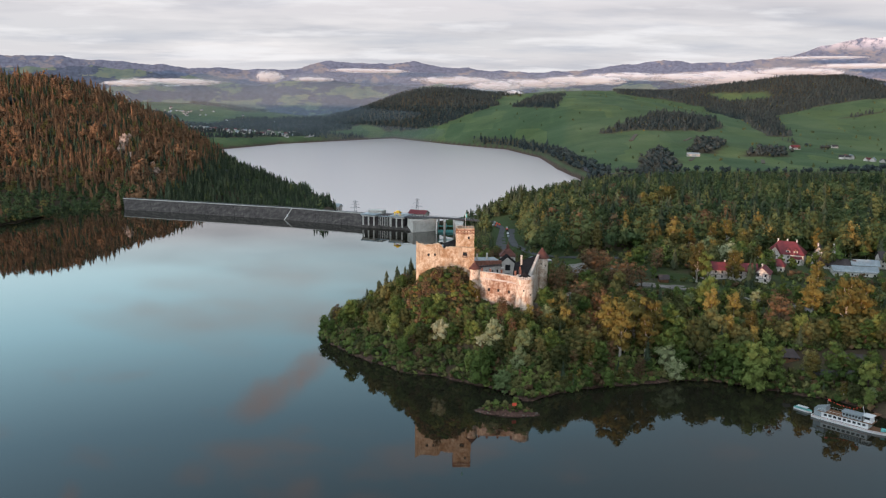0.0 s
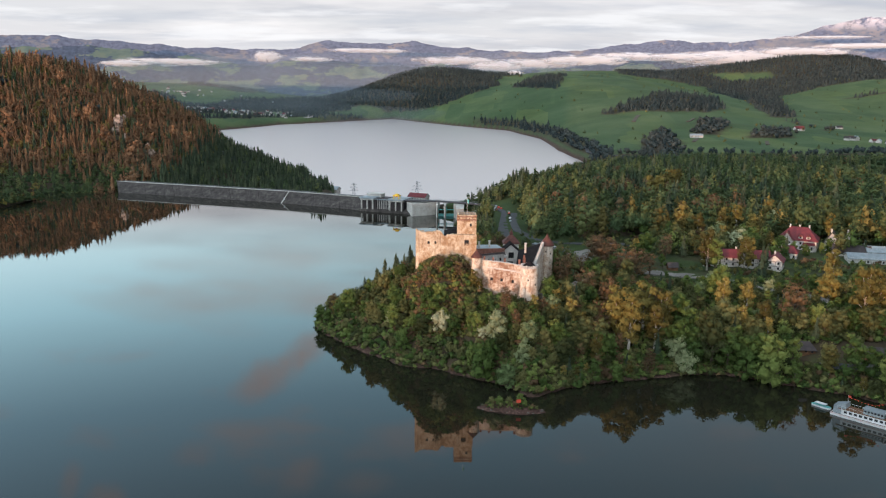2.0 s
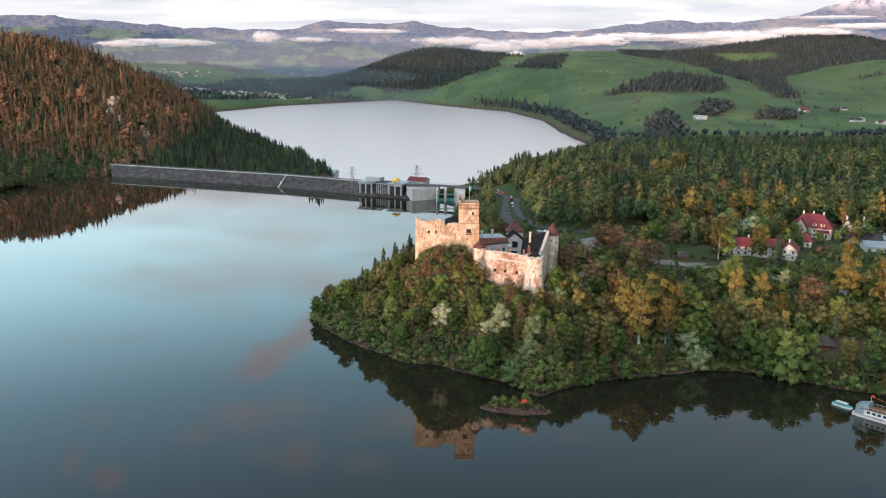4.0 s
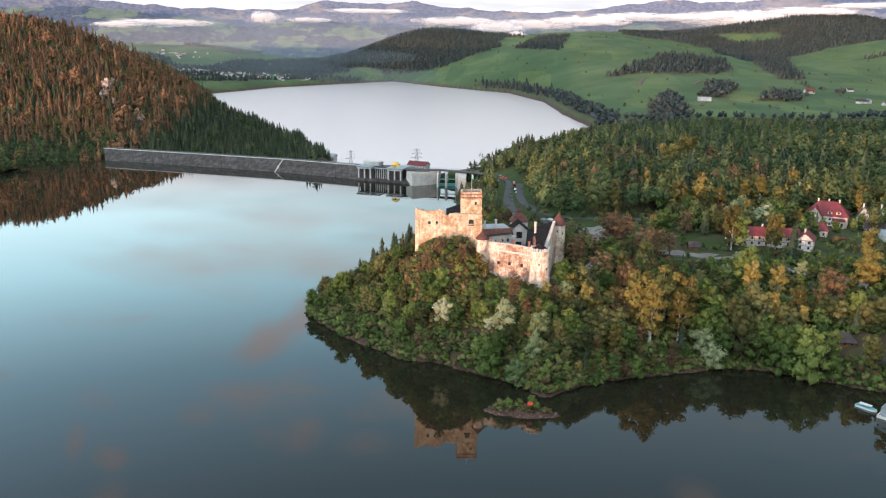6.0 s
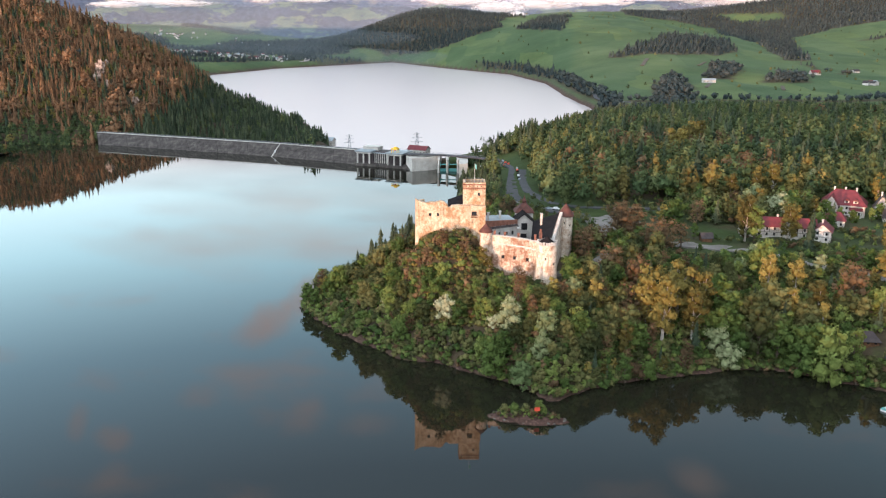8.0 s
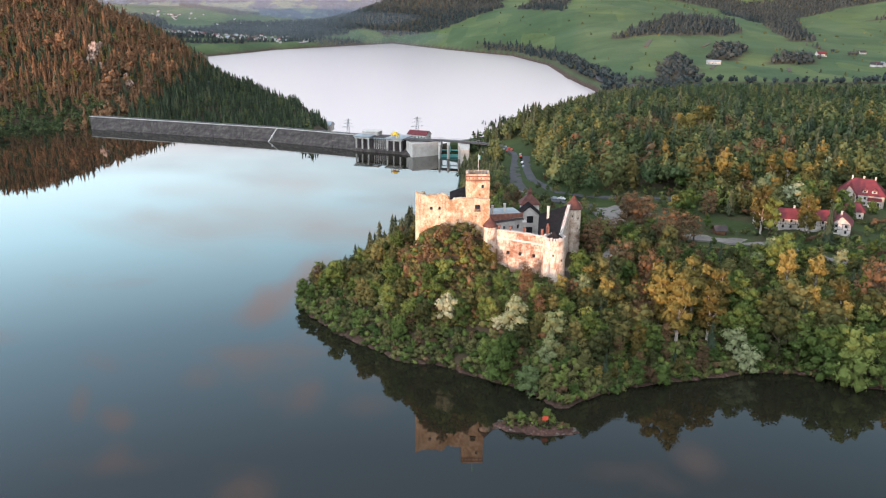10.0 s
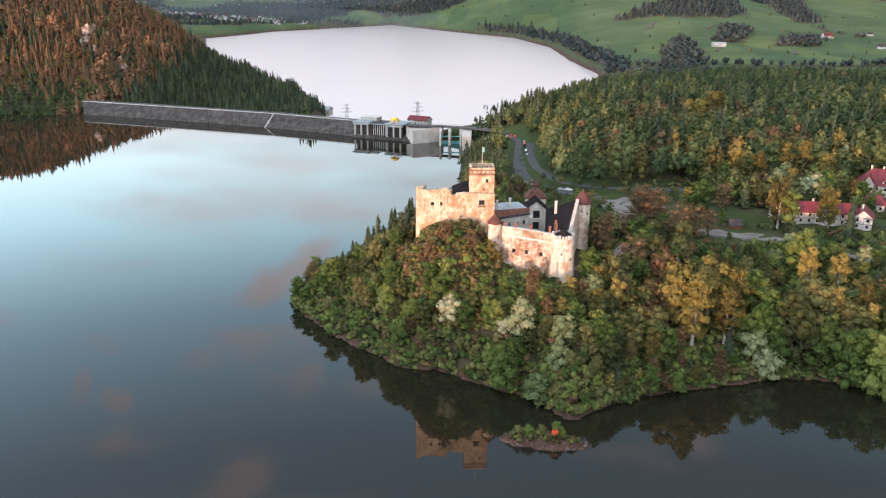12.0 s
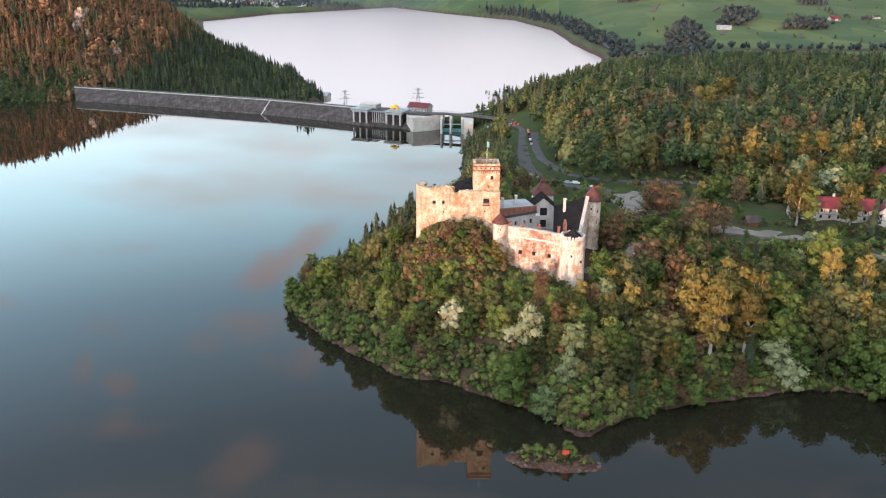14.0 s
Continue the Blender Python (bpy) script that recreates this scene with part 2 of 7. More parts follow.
def ground_material():
    def build(nt, b):
        geo, sep = nt.nodes.new("ShaderNodeNewGeometry"), nt.nodes.new("ShaderNodeSeparateXYZ")
        nt.links.new(geo.outputs["Position"], sep.inputs[0])
        broad, mid, fine = tex_noise(nt, 0.006, 5, 0.6), tex_noise(nt, 0.06, 5, 0.65), tex_noise(nt, 0.9, 4, 0.65)
        grass = ramp_of(nt, broad, [(0.35, (0.050, 0.080, 0.032)), (0.5, (0.066, 0.101, 0.041)), (0.68, (0.094, 0.126, 0.056))])
        grass = mix_rgb(nt, ramp_of(nt, mid, [(0.45, (0, 0, 0)), (0.75, (0.5, 0.5, 0.5))]), grass, (0.085, 0.102, 0.046))
        vor, tcv, mpv = nt.nodes.new("ShaderNodeTexVoronoi"), nt.nodes.new("ShaderNodeTexCoord"), nt.nodes.new("ShaderNodeMapping")
        mpv.inputs["Scale"].default_value, mpv.inputs["Rotation"].default_value = (0.011, 0.0038, 0.0), (0, 0, 0.35)
        vor.inputs["Scale"].default_value, vor.distance = 1.0, "CHEBYCHEV"
        nt.links.new(tcv.outputs["Object"], mpv.inputs[0]), nt.links.new(mpv.outputs[0], vor.inputs["Vector"])
        field = ramp_of(nt, vor.outputs["Color"], [(0.2, (0.80, 0.86, 0.85)), (0.5, (1.0, 1.0, 1.0)), (0.8, (1.22, 1.12, 0.95))])
        grass = mix_rgb(nt, 1.0, grass, field, "MULTIPLY")
        earth = ramp_of(nt, mid, [(0.3, (0.035, 0.026, 0.018)), (0.55, (0.065, 0.05, 0.03)), (0.75, (0.05, 0.065, 0.022))])
        rock = ramp_of(nt, fine, [(0.3, (0.034, 0.020, 0.016)), (0.55, (0.076, 0.043, 0.034)), (0.75, (0.15, 0.098, 0.08))])
        wood = nt.nodes.new("ShaderNodeAttribute")
        wood.attribute_name = "wooded"
        bare = nt.nodes.new("ShaderNodeAttribute")
        bare.attribute_name = "bare"
        lawn = nt.nodes.new("ShaderNodeAttribute")
        lawn.attribute_name = "lawn"
        col = mix_rgb(nt, wood.outputs["Fac"], grass, earth)
        col = mix_rgb(nt, lawn.outputs["Fac"], col, mix_rgb(nt, mid, (0.020, 0.034, 0.010), (0.052, 0.074, 0.022)))
        col = mix_rgb(nt, bare.outputs["Fac"], col, rock)
        shade = ramp_of(nt, fine, [(0.3, (0.7, 0.7, 0.7)), (0.7, (1.0, 1.0, 1.0))])
        nt.links.new(mix_rgb(nt, 1.0, col, shade, "MULTIPLY"), b.inputs["Base Color"])
        b.inputs["Roughness"].default_value, b.inputs["Specular IOR Level"].default_value = 0.95, 0.15
        bump_of(nt, b, fine, 0.5, 0.25)
    return material("ground", build)


def masonry(name, stone, patch, light):
    """Lime-washed masonry: bare red-brown stone showing through torn plaster, streaked by rain, with rough courses."""
    def build(nt, b):
        big, mid, fine = tex_noise(nt, 0.16, 5, 0.65), tex_noise(nt, 0.55, 5, 0.7), tex_noise(nt, 2.4, 4, 0.7)
        streak = tex_noise(nt, 0.9, 4, 0.6, (1, 1, 0.16))
        ad = nt.nodes.new("ShaderNodeMath")
        ad.operation = "ADD"
        nt.links.new(big, ad.inputs[0]), nt.links.new(mid, ad.inputs[1])
        hf = nt.nodes.new("ShaderNodeMath")
        hf.operation = "MULTIPLY"
        nt.links.new(ad.outputs[0], hf.inputs[0])
        hf.inputs[1].default_value = 0.5
        lo, hi = light
        col = mix_rgb(nt, ramp_of(nt, hf.outputs[0], [(lo, (0, 0, 0)), (hi, (1, 1, 1))]), stone, patch)
        col = mix_rgb(nt, ramp_of(nt, streak, [(0.48, (0, 0, 0)), (0.72, (0.65, 0.65, 0.65))]), col, tuple(v * 0.55 for v in stone))
        shade = ramp_of(nt, fine, [(0.27, (0.40, 0.36, 0.34)), (0.50, (0.90, 0.89, 0.88)), (0.72, (1.0, 1.0, 1.0))])
        nt.links.new(mix_rgb(nt, 1.0, col, shade, "MULTIPLY"), b.inputs["Base Color"])
        b.inputs["Roughness"].default_value, b.inputs["Specular IOR Level"].default_value = 0.95, 0.2
        bump_of(nt, b, fine, 0.9, 0.3)
    return material(name, build)


MAT = {
    "ground": ground_material(),
    "water": water_material("lake_water", (0.011, 0.011, 0.007), 0.06, 0.02),
    # pale pink base colour carries the sky's reflection on the lower lake
    "low_water_sheen": water_material("lower_lake_sky_sheen", (0.42, 0.350, 0.338), 0.0004, 0.21, 1.33, 0.36),
    # curtain plaster redder, turrets and towers whiter: sunlight is put into the colours
    "plaster": masonry("old_lime_plaster", (0.27, 0.150, 0.098), (0.62, 0.525, 0.435), (0.43, 0.56)),
    "lime_wash": masonry("sunlit_lime_plaster", (0.34, 0.215, 0.145), (0.69, 0.60, 0.50), (0.38, 0.53)),
    "white_plaster": surface("white_plaster", [(0.3, (0.36, 0.32, 0.29)), (0.6, (0.55, 0.51, 0.47))], 0.3, 3.0, 0.85, 0.2, 0.03),
    "rubble": masonry("rubble_stone", (0.37, 0.235, 0.135), (0.68, 0.575, 0.44), (0.43, 0.58)),
    "brick": surface("red_brick", [(0.3, (0.13, 0.055, 0.04)), (0.7, (0.26, 0.12, 0.085))], 0.5, 3.0),
    "black_shingle": surface("dark_shingle", [(0.3, (0.010, 0.009, 0.010)), (0.7, (0.026, 0.022, 0.022))], 0.4, 2.5, 0.95, 0.5, 0.08, 0, (1, 1, 1), 0.05),
    "red_shingle": surface("red_brown_shingle", [(0.3, (0.055, 0.022, 0.018)), (0.7, (0.12, 0.045, 0.034))], 0.5, 3.0, 0.8),
    "red_tile": surface("red_roof_tile", [(0.3, (0.085, 0.013, 0.018)), (0.7, (0.16, 0.024, 0.028))], 0.4, 3.0, 0.6),
    "dark_tile": surface("dark_roof_tile", [(0.3, (0.03, 0.024, 0.024)), (0.7, (0.065, 0.05, 0.05))], 0.4, 3.0, 0.7),
    "grey_sheet": surface("grey_metal_sheet", [(0.3, (0.20, 0.23, 0.25)), (0.7, (0.32, 0.36, 0.38))], 0.3, 2.0, 0.45, 0.1, 0.02, 0.3),
    "concrete": surface("grey_concrete", [(0.3, (0.36, 0.34, 0.31)), (0.7, (0.56, 0.53, 0.48))], 0.15, 1.5, 0.9, 0.2, 0.05),
    "dam_slab": surface("dark_asphalt_slab", [(0.3, (0.030, 0.026, 0.024)), (0.5, (0.058, 0.050, 0.046)), (0.7, (0.105, 0.092, 0.083))], 0.22, 1.3, 0.95, 0.4, 0.08, 0.0, (1, 1, 0.22)),
    "asphalt": surface("asphalt", [(0.3, (0.045, 0.045, 0.05)), (0.7, (0.08, 0.08, 0.085))], 0.2, 2.0),
    "gravel": surface("pale_gravel", [(0.3, (0.12, 0.108, 0.098)), (0.7, (0.22, 0.20, 0.185))], 0.15, 2.0),
    "shore_stone": surface("shore_stone", [(0.3, (0.055, 0.045, 0.038)), (0.7, (0.17, 0.145, 0.125))], 0.8, 4.0),
    "bark": surface("bark", [(0.3, (0.05, 0.035, 0.025)), (0.7, (0.12, 0.09, 0.07))], 1.0, 6.0),
    "pale_bark": surface("pale_bark", [(0.3, (0.25, 0.22, 0.19)), (0.7, (0.45, 0.41, 0.36))], 1.0, 6.0),
    "timber": surface("brown_timber", [(0.3, (0.09, 0.045, 0.025)), (0.7, (0.2, 0.1, 0.05))], 1.0, 6.0),
    "glass": surface("dark_window_glass", [(0.3, (0.012, 0.013, 0.016)), (0.7, (0.03, 0.03, 0.035))], 0.5, 2.0, 0.15, 0, 0, 0, (1, 1, 1), 0.5),
    "white_paint": surface("white_paint", [(0.3, (0.52, 0.52, 0.52)), (0.7, (0.66, 0.66, 0.66))], 0.5, 3.0, 0.4, 0.05, 0.01),
    "yellow_paint": surface("yellow_paint", [(0.3, (0.62, 0.40, 0.02)), (0.7, (0.75, 0.50, 0.03))], 0.5, 3.0, 0.5, 0.05, 0.01),
    "red_paint": surface("red_paint", [(0.3, (0.5, 0.06, 0.03)), (0.7, (0.62, 0.09, 0.05))], 0.5, 3.0, 0.5, 0.05, 0.01),
    "teal_paint": surface("teal_paint", [(0.3, (0.10, 0.34, 0.33)), (0.7, (0.16, 0.44, 0.42))], 0.5, 3.0, 0.5, 0.05, 0.01),
    "steel": surface("galvanised_steel", [(0.3, (0.20, 0.20, 0.21)), (0.7, (0.32, 0.32, 0.33))], 0.5, 3.0, 0.5, 0.05, 0.01, 0.6),
    "leaf_green": foliage("fresh_green_leaves", (0.032, 0.056, 0.013), (0.074, 0.108, 0.026), (0.150, 0.180, 0.048)),
    "leaf_dull": foliage("dull_green_leaves", (0.030, 0.039, 0.013), (0.072, 0.077, 0.026), (0.130, 0.126, 0.046)),
    "leaf_blossom": foliage("white_blossom", (0.085, 0.12, 0.045), (0.18, 0.205, 0.10), (0.34, 0.35, 0.22), 0.2),
    "leaf_gold": foliage("golden_young_leaves", (0.062, 0.052, 0.014), (0.135, 0.110, 0.029), (0.235, 0.185, 0.052)),
    "leaf_rust": foliage("rust_brown_buds", (0.062, 0.040, 0.021), (0.112, 0.069, 0.035), (0.165, 0.106, 0.056)),
    "needle": foliage("spruce_needles", (0.024, 0.036, 0.021), (0.042, 0.058, 0.032), (0.078, 0.090, 0.048), 0.12),
    # needles with the red low sun put into their colour
    "needle_sunlit": foliage("sunlit_brown_needles", (0.105, 0.061, 0.034), (0.165, 0.089, 0.046), (0.225, 0.124, 0.064), 0.15),
    "forest_green": foliage("deep_green_leaves", (0.024, 0.041, 0.017), (0.050, 0.075, 0.029), (0.092, 0.114, 0.045), 0.2, 0.84),
    "forest_olive": foliage("olive_forest_leaves", (0.034, 0.048, 0.018), (0.072, 0.090, 0.032), (0.130, 0.138, 0.050), 0.2, 0.84),
    "forest_gold": foliage("golden_forest_leaves", (0.066, 0.058, 0.018), (0.125, 0.102, 0.030), (0.20, 0.155, 0.046), 0.2, 0.8),
    # the blue of distance haze is put into the far leaves
    "far_wood": foliage("hazy_far_woodland", (0.022, 0.030, 0.031), (0.032, 0.042, 0.041), (0.050, 0.058, 0.053), 0.05),
}

# ---- plan of the ground ----
LOW = -15.0          # level of the lower lake
UPPER = [(2600, 60), (900, 160), (400, 250), (260, 292), (215, 302), (182, 322), (180, 332), (172, 341), (153, 351), (138, 361), (126, 366),
         (112, 366), (100, 363), (76, 356), (62, 352), (46, 343), (40, 337), (36, 337), (33, 343), (28, 349), (19, 355), (13, 359), (5, 365), (-3, 370), (-16, 372),
         (-29, 386), (-43, 399), (-57, 419), (-65, 432), (-62, 455), (-57, 474), (-65, 488), (-58, 497), (-47, 505), (-36, 514), (-22, 528),
         (-6, 548), (4, 580), (8, 630), (11, 702), (14, 750), (14, 800), (-36, 830), (-81, 850), (-162, 895), (-361, 965), (-366, 942), (-394, 914),
         (-412, 890), (-419, 860), (-432, 812), (-470, 740), (-600, 600), (-1000, 400), (-2600, 100), (-2600, -700), (2600, -700)]
LOWER = [(-110, 960), (-156, 1085), (-193, 1251), (-300, 1450), (-430, 1750), (-560, 2100), (-640, 2380), (-605, 2483), (-560, 2620), (-531, 2739), (-376, 2981), (-191, 3269), (27, 2832),
         (198, 2559), (257, 2175), (251, 1802), (262, 1539), (225, 1380), (135, 1160), (78, 1030), (52, 950), (30, 862), (20, 845), (-30, 850), (-70, 892)]
HILLS = [(560, 3500, 165, 420, 900), (1750, 3300, 165, 330, 700), (-100, 3900, 140, 225, 330), (2000, 4250, 225, 900, 330),
         (-1500, 4250, 120, 600, 420), (-1150, 2300, 60, 320, 700)]


def shore_distance(x, y, poly):
    """Distance to a closed shoreline, positive on the land outside it."""
    x, y = np.asarray(x, float), np.asarray(y, float)
    best, inside = np.full(x.shape, 1e18), np.zeros(x.shape, bool)
    for (ax, ay), (bx, by) in zip(poly, poly[1:] + poly[:1]):
        dx, dy = bx - ax, by - ay
        k = np.clip(((x - ax) * dx + (y - ay) * dy) / (dx * dx + dy * dy), 0, 1)
        best = np.minimum(best, (x - ax - k * dx) ** 2 + (y - ay - k * dy) ** 2)
        if dy:
            inside ^= ((ay > y) != (by > y)) & (x < ax + (y - ay) / dy * dx)
    d = np.sqrt(best)
    return np.where(inside, -d, d)


def step(v, a, b):
    k = np.clip((v - a) / (b - a), 0, 1)
    return k * k * (3 - 2 * k)


def wave(x, y, s, seed):
    """Cheap smooth noise, about -1 to 1, of that wavelength."""
    a = np.sin(x / s * 6.283 + seed * 1.7 + 1.3 * np.sin(y / s * 4.1 + seed)) + np.sin(y / s * 6.283 + seed * 2.9 + 1.3 * np.sin(x / s * 3.7 + seed * 0.6))
    return a * 0.5


def height(x, y):
    x, y = np.asarray(x, float), np.asarray(y, float)
    du, dl = shore_distance(x, y, UPPER), shore_distance(x, y, LOWER)
    du = du + np.where((y < 720) & (y > 280), 0.9 * wave(x, y, 13, 3) + 0.5 * wave(x, y, 4.7, 8), 0)
    far = np.full(x.shape, -6.0)
    for hx, hy, a, sx, sy in HILLS:
        far = far + a * np.exp(-0.5 * (((x - hx) / sx) ** 2 + ((y - hy) / sy) ** 2))
    far = far + 3 * wave(x, y, 410, 1) + 1.5 * wave(x, y, 150, 2)
    # near right bank, falling to the valley behind the forest
    near = 27 + 3.0 * wave(x, y, 260, 3) * step(y, 560, 700) + 6 * step(x, 150, 420) * step(y, 560, 760)
    land = near + (far - near) * step(y, 960, 1420)
    # tapering west end of the castle rock
    land = np.where(y < 700, land - 20 * step(-x, 4, 50) * (1 - step(y, 520, 700)), land)
    land = land - 15 * step(y, 428, 490) * (1 - step(y, 560, 720)) * (1 - step(x, 4, 30))
    # wooded hill beyond the dam
    knots = [-2600, -900, -648, -556, -466, -385, -361, -320, -265, -199, -140]
    top = np.interp(x, knots, [152, 152, 147, 118, 82, 49, 35, 8, -9, -13, -14])
    crest = np.interp(x, knots, [1350, 1350, 1390, 1400, 1390, 1350, 1330, 1290, 1250, 1190, 1140])
    up = np.clip((y - 915) / (crest - 915), 0, 1)
    along = np.where(y < crest, 1 - (1 - up) ** 1.35, np.exp(-((y - crest) / np.interp(x, [-560, -430], [260, 110])) ** 2))
    west = step(-x, 100, 170) * (1 - step(y, 1600, 1950))
    hill = -12 + (top + 12) * along + (5 * wave(x, y, 150, 5) + 2.5 * wave(x, y, 62, 2)) * along
    hill = np.where(y < 880, np.maximum(hill, 26 * step(-x, 430, 700)), hill)
    land = land + (hill - land) * west
    # unseen ridge on the shore behind, shaped to keep low sun off the lower ground
    back = 28 + (15 + 33 * step(-x, 1100, 1500)) * np.exp(-((y + 1050) / 240) ** 2) + 2 * wave(x, y, 300, 7)
    land = land + (back - land) * (1 - step(y, -700, -500))
    s = 0.45 + 0.9 * (1 - step(x, 8, 75)) * step(y, 250, 330) * (1 - step(y, 560, 700)) + 1.1 * west + 0.9 * west * step(y, 932, 955) * step(-x, 240, 290) * (1 - step(-x, 356, 368))
    du = np.where(du > 0, du - 0.7 * (1 - np.exp(-du / 0.7)), du)
    rise = np.maximum(land, 2.0) * np.tanh(np.maximum(du, 0) * s / np.maximum(land, 2.0)) + 0.5
    z = np.where(land > 1.0, rise, np.minimum(rise, land))
    z = np.where(du > 0, z, 0)
    low = LOW + 1.0 + np.maximum(z - LOW - 1.0, 1.0) * np.tanh(np.maximum(dl, 0) * (0.55 + 1.2 * west) / np.maximum(z - LOW - 1.0, 1.0))
    z = np.where(y > 828, np.minimum(z, low), z)
    # the rock knoll that carries the keep
    r = np.sqrt((x / 17.0) ** 2 + ((y - 404) / 12.0) ** 2)
    z = z + np.where(du > 0, 17.5 * np.exp(-r ** 4), 0)
    z = z + np.where((du > 3) & (y < 700), 0.5 * wave(x, y, 14, 9) + 0.35 * wave(x, y, 5.3, 4), 0)
    z = np.where(dl < 0, LOW - np.minimum(5, -dl * 0.3), z)
    z = np.where((du < 0) & (y < 975), -np.minimum(6, -du * 0.4), z)
    # the islet off the point
    q = ((x - 27.5) / 13.5) ** 2 + ((y - 323.6 + 0.12 * (x - 27.5)) / 5.0) ** 2
    return np.maximum(z, np.where(q < 1.6, 1.9 * (1 - q) + 0.25 * wave(x, y, 4.0, 2), -99))


def ground_at(x, y):
    return float(height(np.array([x]), np.array([y]))[0])
# ---- end of the plan ----

# ---- mesh helpers ----
def quick_mesh(name, verts, faces, mat, parent=None, smooth=False, label="", attrs=None):
    """One mesh object out of arrays: verts (n, 3), faces (m, k) or a list of index lists."""
    me = bpy.data.meshes.new(name)
    verts = np.asarray(verts, float)
    if isinstance(faces, np.ndarray):
        me.vertices.add(len(verts))
        me.vertices.foreach_set("co", verts.ravel())
        n, k = faces.shape
        me.loops.add(n * k)
        me.loops.foreach_set("vertex_index", faces.astype(np.int32).ravel())
        me.polygons.add(n)
        me.polygons.foreach_set("loop_start", np.arange(0, n * k, k, dtype=np.int32))
        me.update(calc_edges=True)
    else:
        me.from_pydata([tuple(v) for v in verts], [], faces)
    if smooth:
        me.polygons.foreach_set("use_smooth", np.ones(len(me.polygons), bool))
    for key, vals in (attrs or {}).items():
        me.attributes.new(key, "FLOAT", "POINT").data.foreach_set("value", np.asarray(vals, np.float32))
    me.materials.append(mat)
    me.validate()
    ob = new(name, me)
    if parent:
        ob.parent = parent
    if label:
        ob["label"] = label
    return ob


class Shape:
    """Collects solids into one mesh."""

    def __init__(self):
        self.v, self.f = [], []

    def add(self, verts, faces):
        n = len(self.v)
        self.v += [tuple(v) for v in verts]
        self.f += [tuple(i + n for i in f) for f in faces]
        return self

    def box(self, x0, x1, y0, y1, z0, z1, turn=0.0, at=(0, 0)):
        c, s = math.cos(radians(turn)), math.sin(radians(turn))
        vs = [(at[0] + c * x - s * y, at[1] + s * x + c * y, z) for z in (z0, z1) for x, y in ((x0, y0), (x1, y0), (x1, y1), (x0, y1))]
        return self.add(vs, [(3, 2, 1, 0), (4, 5, 6, 7), (0, 1, 5, 4), (1, 2, 6, 5), (2, 3, 7, 6), (3, 0, 4, 7)])

    def prism(self, poly, z0, z1):
        """A plan outline raised from z0 to z1; each may be a number or a list, a height a corner."""
        n = len(poly)
        a = z0 if isinstance(z0, (list, tuple)) else [z0] * n
        b = z1 if isinstance(z1, (list, tuple)) else [z1] * n
        vs = [(x, y, h) for (x, y), h in zip(poly, a)] + [(x, y, h) for (x, y), h in zip(poly, b)]
        return self.add(vs, [tuple(range(n))[::-1], tuple(range(n, 2 * n))] + [(i, (i + 1) % n, n + (i + 1) % n, n + i) for i in range(n)])

    def rings(self, cx, cy, levels, n=20, a0=0.0, a1=360.0):
        """A turned body: levels of (radius, z) from the foot to the top; radius 0 closes it in a point."""
        vs = []
        for r, z in levels:
            r = max(r, 0.01)
            vs += [(cx + r * math.cos(radians(a0 + (a1 - a0) * i / n)), cy + r * math.sin(radians(a0 + (a1 - a0) * i / n)), z) for i in range(n)]
        fs = [tuple(range(n))[::-1], tuple(range(n * (len(levels) - 1), n * len(levels)))]
        for k in range(len(levels) - 1):
            fs += [(k * n + i, k * n + (i + 1) % n, (k + 1) * n + (i + 1) % n, (k + 1) * n + i) for i in range(n)]
        return self.add(vs, fs)

    def pole(self, a, b, r0, r1, n=5):
        a, b = Vector(a), Vector(b)
        q = (b - a).to_track_quat("Z", "Y")
        vs = [c + q @ Vector((r * math.cos(2 * math.pi * i / n), r * math.sin(2 * math.pi * i / n), 0)) for c, r in ((a, r0), (b, r1)) for i in range(n)]
        return self.add(vs, [tuple(range(n))[::-1], tuple(range(n, 2 * n))] + [(i, (i + 1) % n, n + (i + 1) % n, n + i) for i in range(n)])

    def ribbon(self, path, width, thick, zf=None):
        """A strip of that width along a path of (x, y, z), lying flat."""
        p = [Vector(q) for q in path]
        rows = []
        for i, q in enumerate(p):
            d = (p[min(i + 1, len(p) - 1)] - p[max(i - 1, 0)]).to_2d().normalized()
            s = Vector((-d.y, d.x)) * width / 2
            rows.append([(q.x + s.x, q.y + s.y, q.z), (q.x - s.x, q.y - s.y, q.z), (q.x - s.x, q.y - s.y, q.z - thick), (q.x + s.x, q.y + s.y, q.z - thick)])
        for a, b in zip(rows, rows[1:]):
            self.add(a + b, [(0, 1, 5, 4), (1, 2, 6, 5), (2, 3, 7, 6), (3, 0, 4, 7)])
        self.add(rows[0], [(0, 1, 2, 3)]), self.add(rows[-1], [(3, 2, 1, 0)])
        return self


def part(name, shape, mat, parent=None, label="", smooth=False):
    ob = quick_mesh(name, shape.v, shape.f, MAT[mat], parent, smooth, label)
    return ob


def empty(name, label, category, at=(0, 0, 0), turn=0.0, group="", kind=""):
    ob = new(name)
    ob.matrix_basis = pose(*at, 0, 0, turn)
    return tagged(ob, label, category, group, kind)


# ---- ground and water ----
def graded(spans):
    out = []
    for a, b, h in spans:
        out += list(np.arange(a, b, h))
    return np.array(out + [spans[-1][1]])


WOODS = [(600, 1490, 360, 13, 2), (950, 1560, 200, 14, 5), (420, 1330, 160, 50, 10), (1450, 2900, 60, 16, 10),
         (-420, 3330, 160, 40, 30), (-800, 2700, 120, 40, 60), (-700, 2580, 150, 32, 55), (-570, 2860, 130, 12, 52), (-640, 2700, 110, 10, 60), (-900, 3500, 260, 40, 10)]
# each: x, y, half length, half width, turn of far copses and belts, in plan


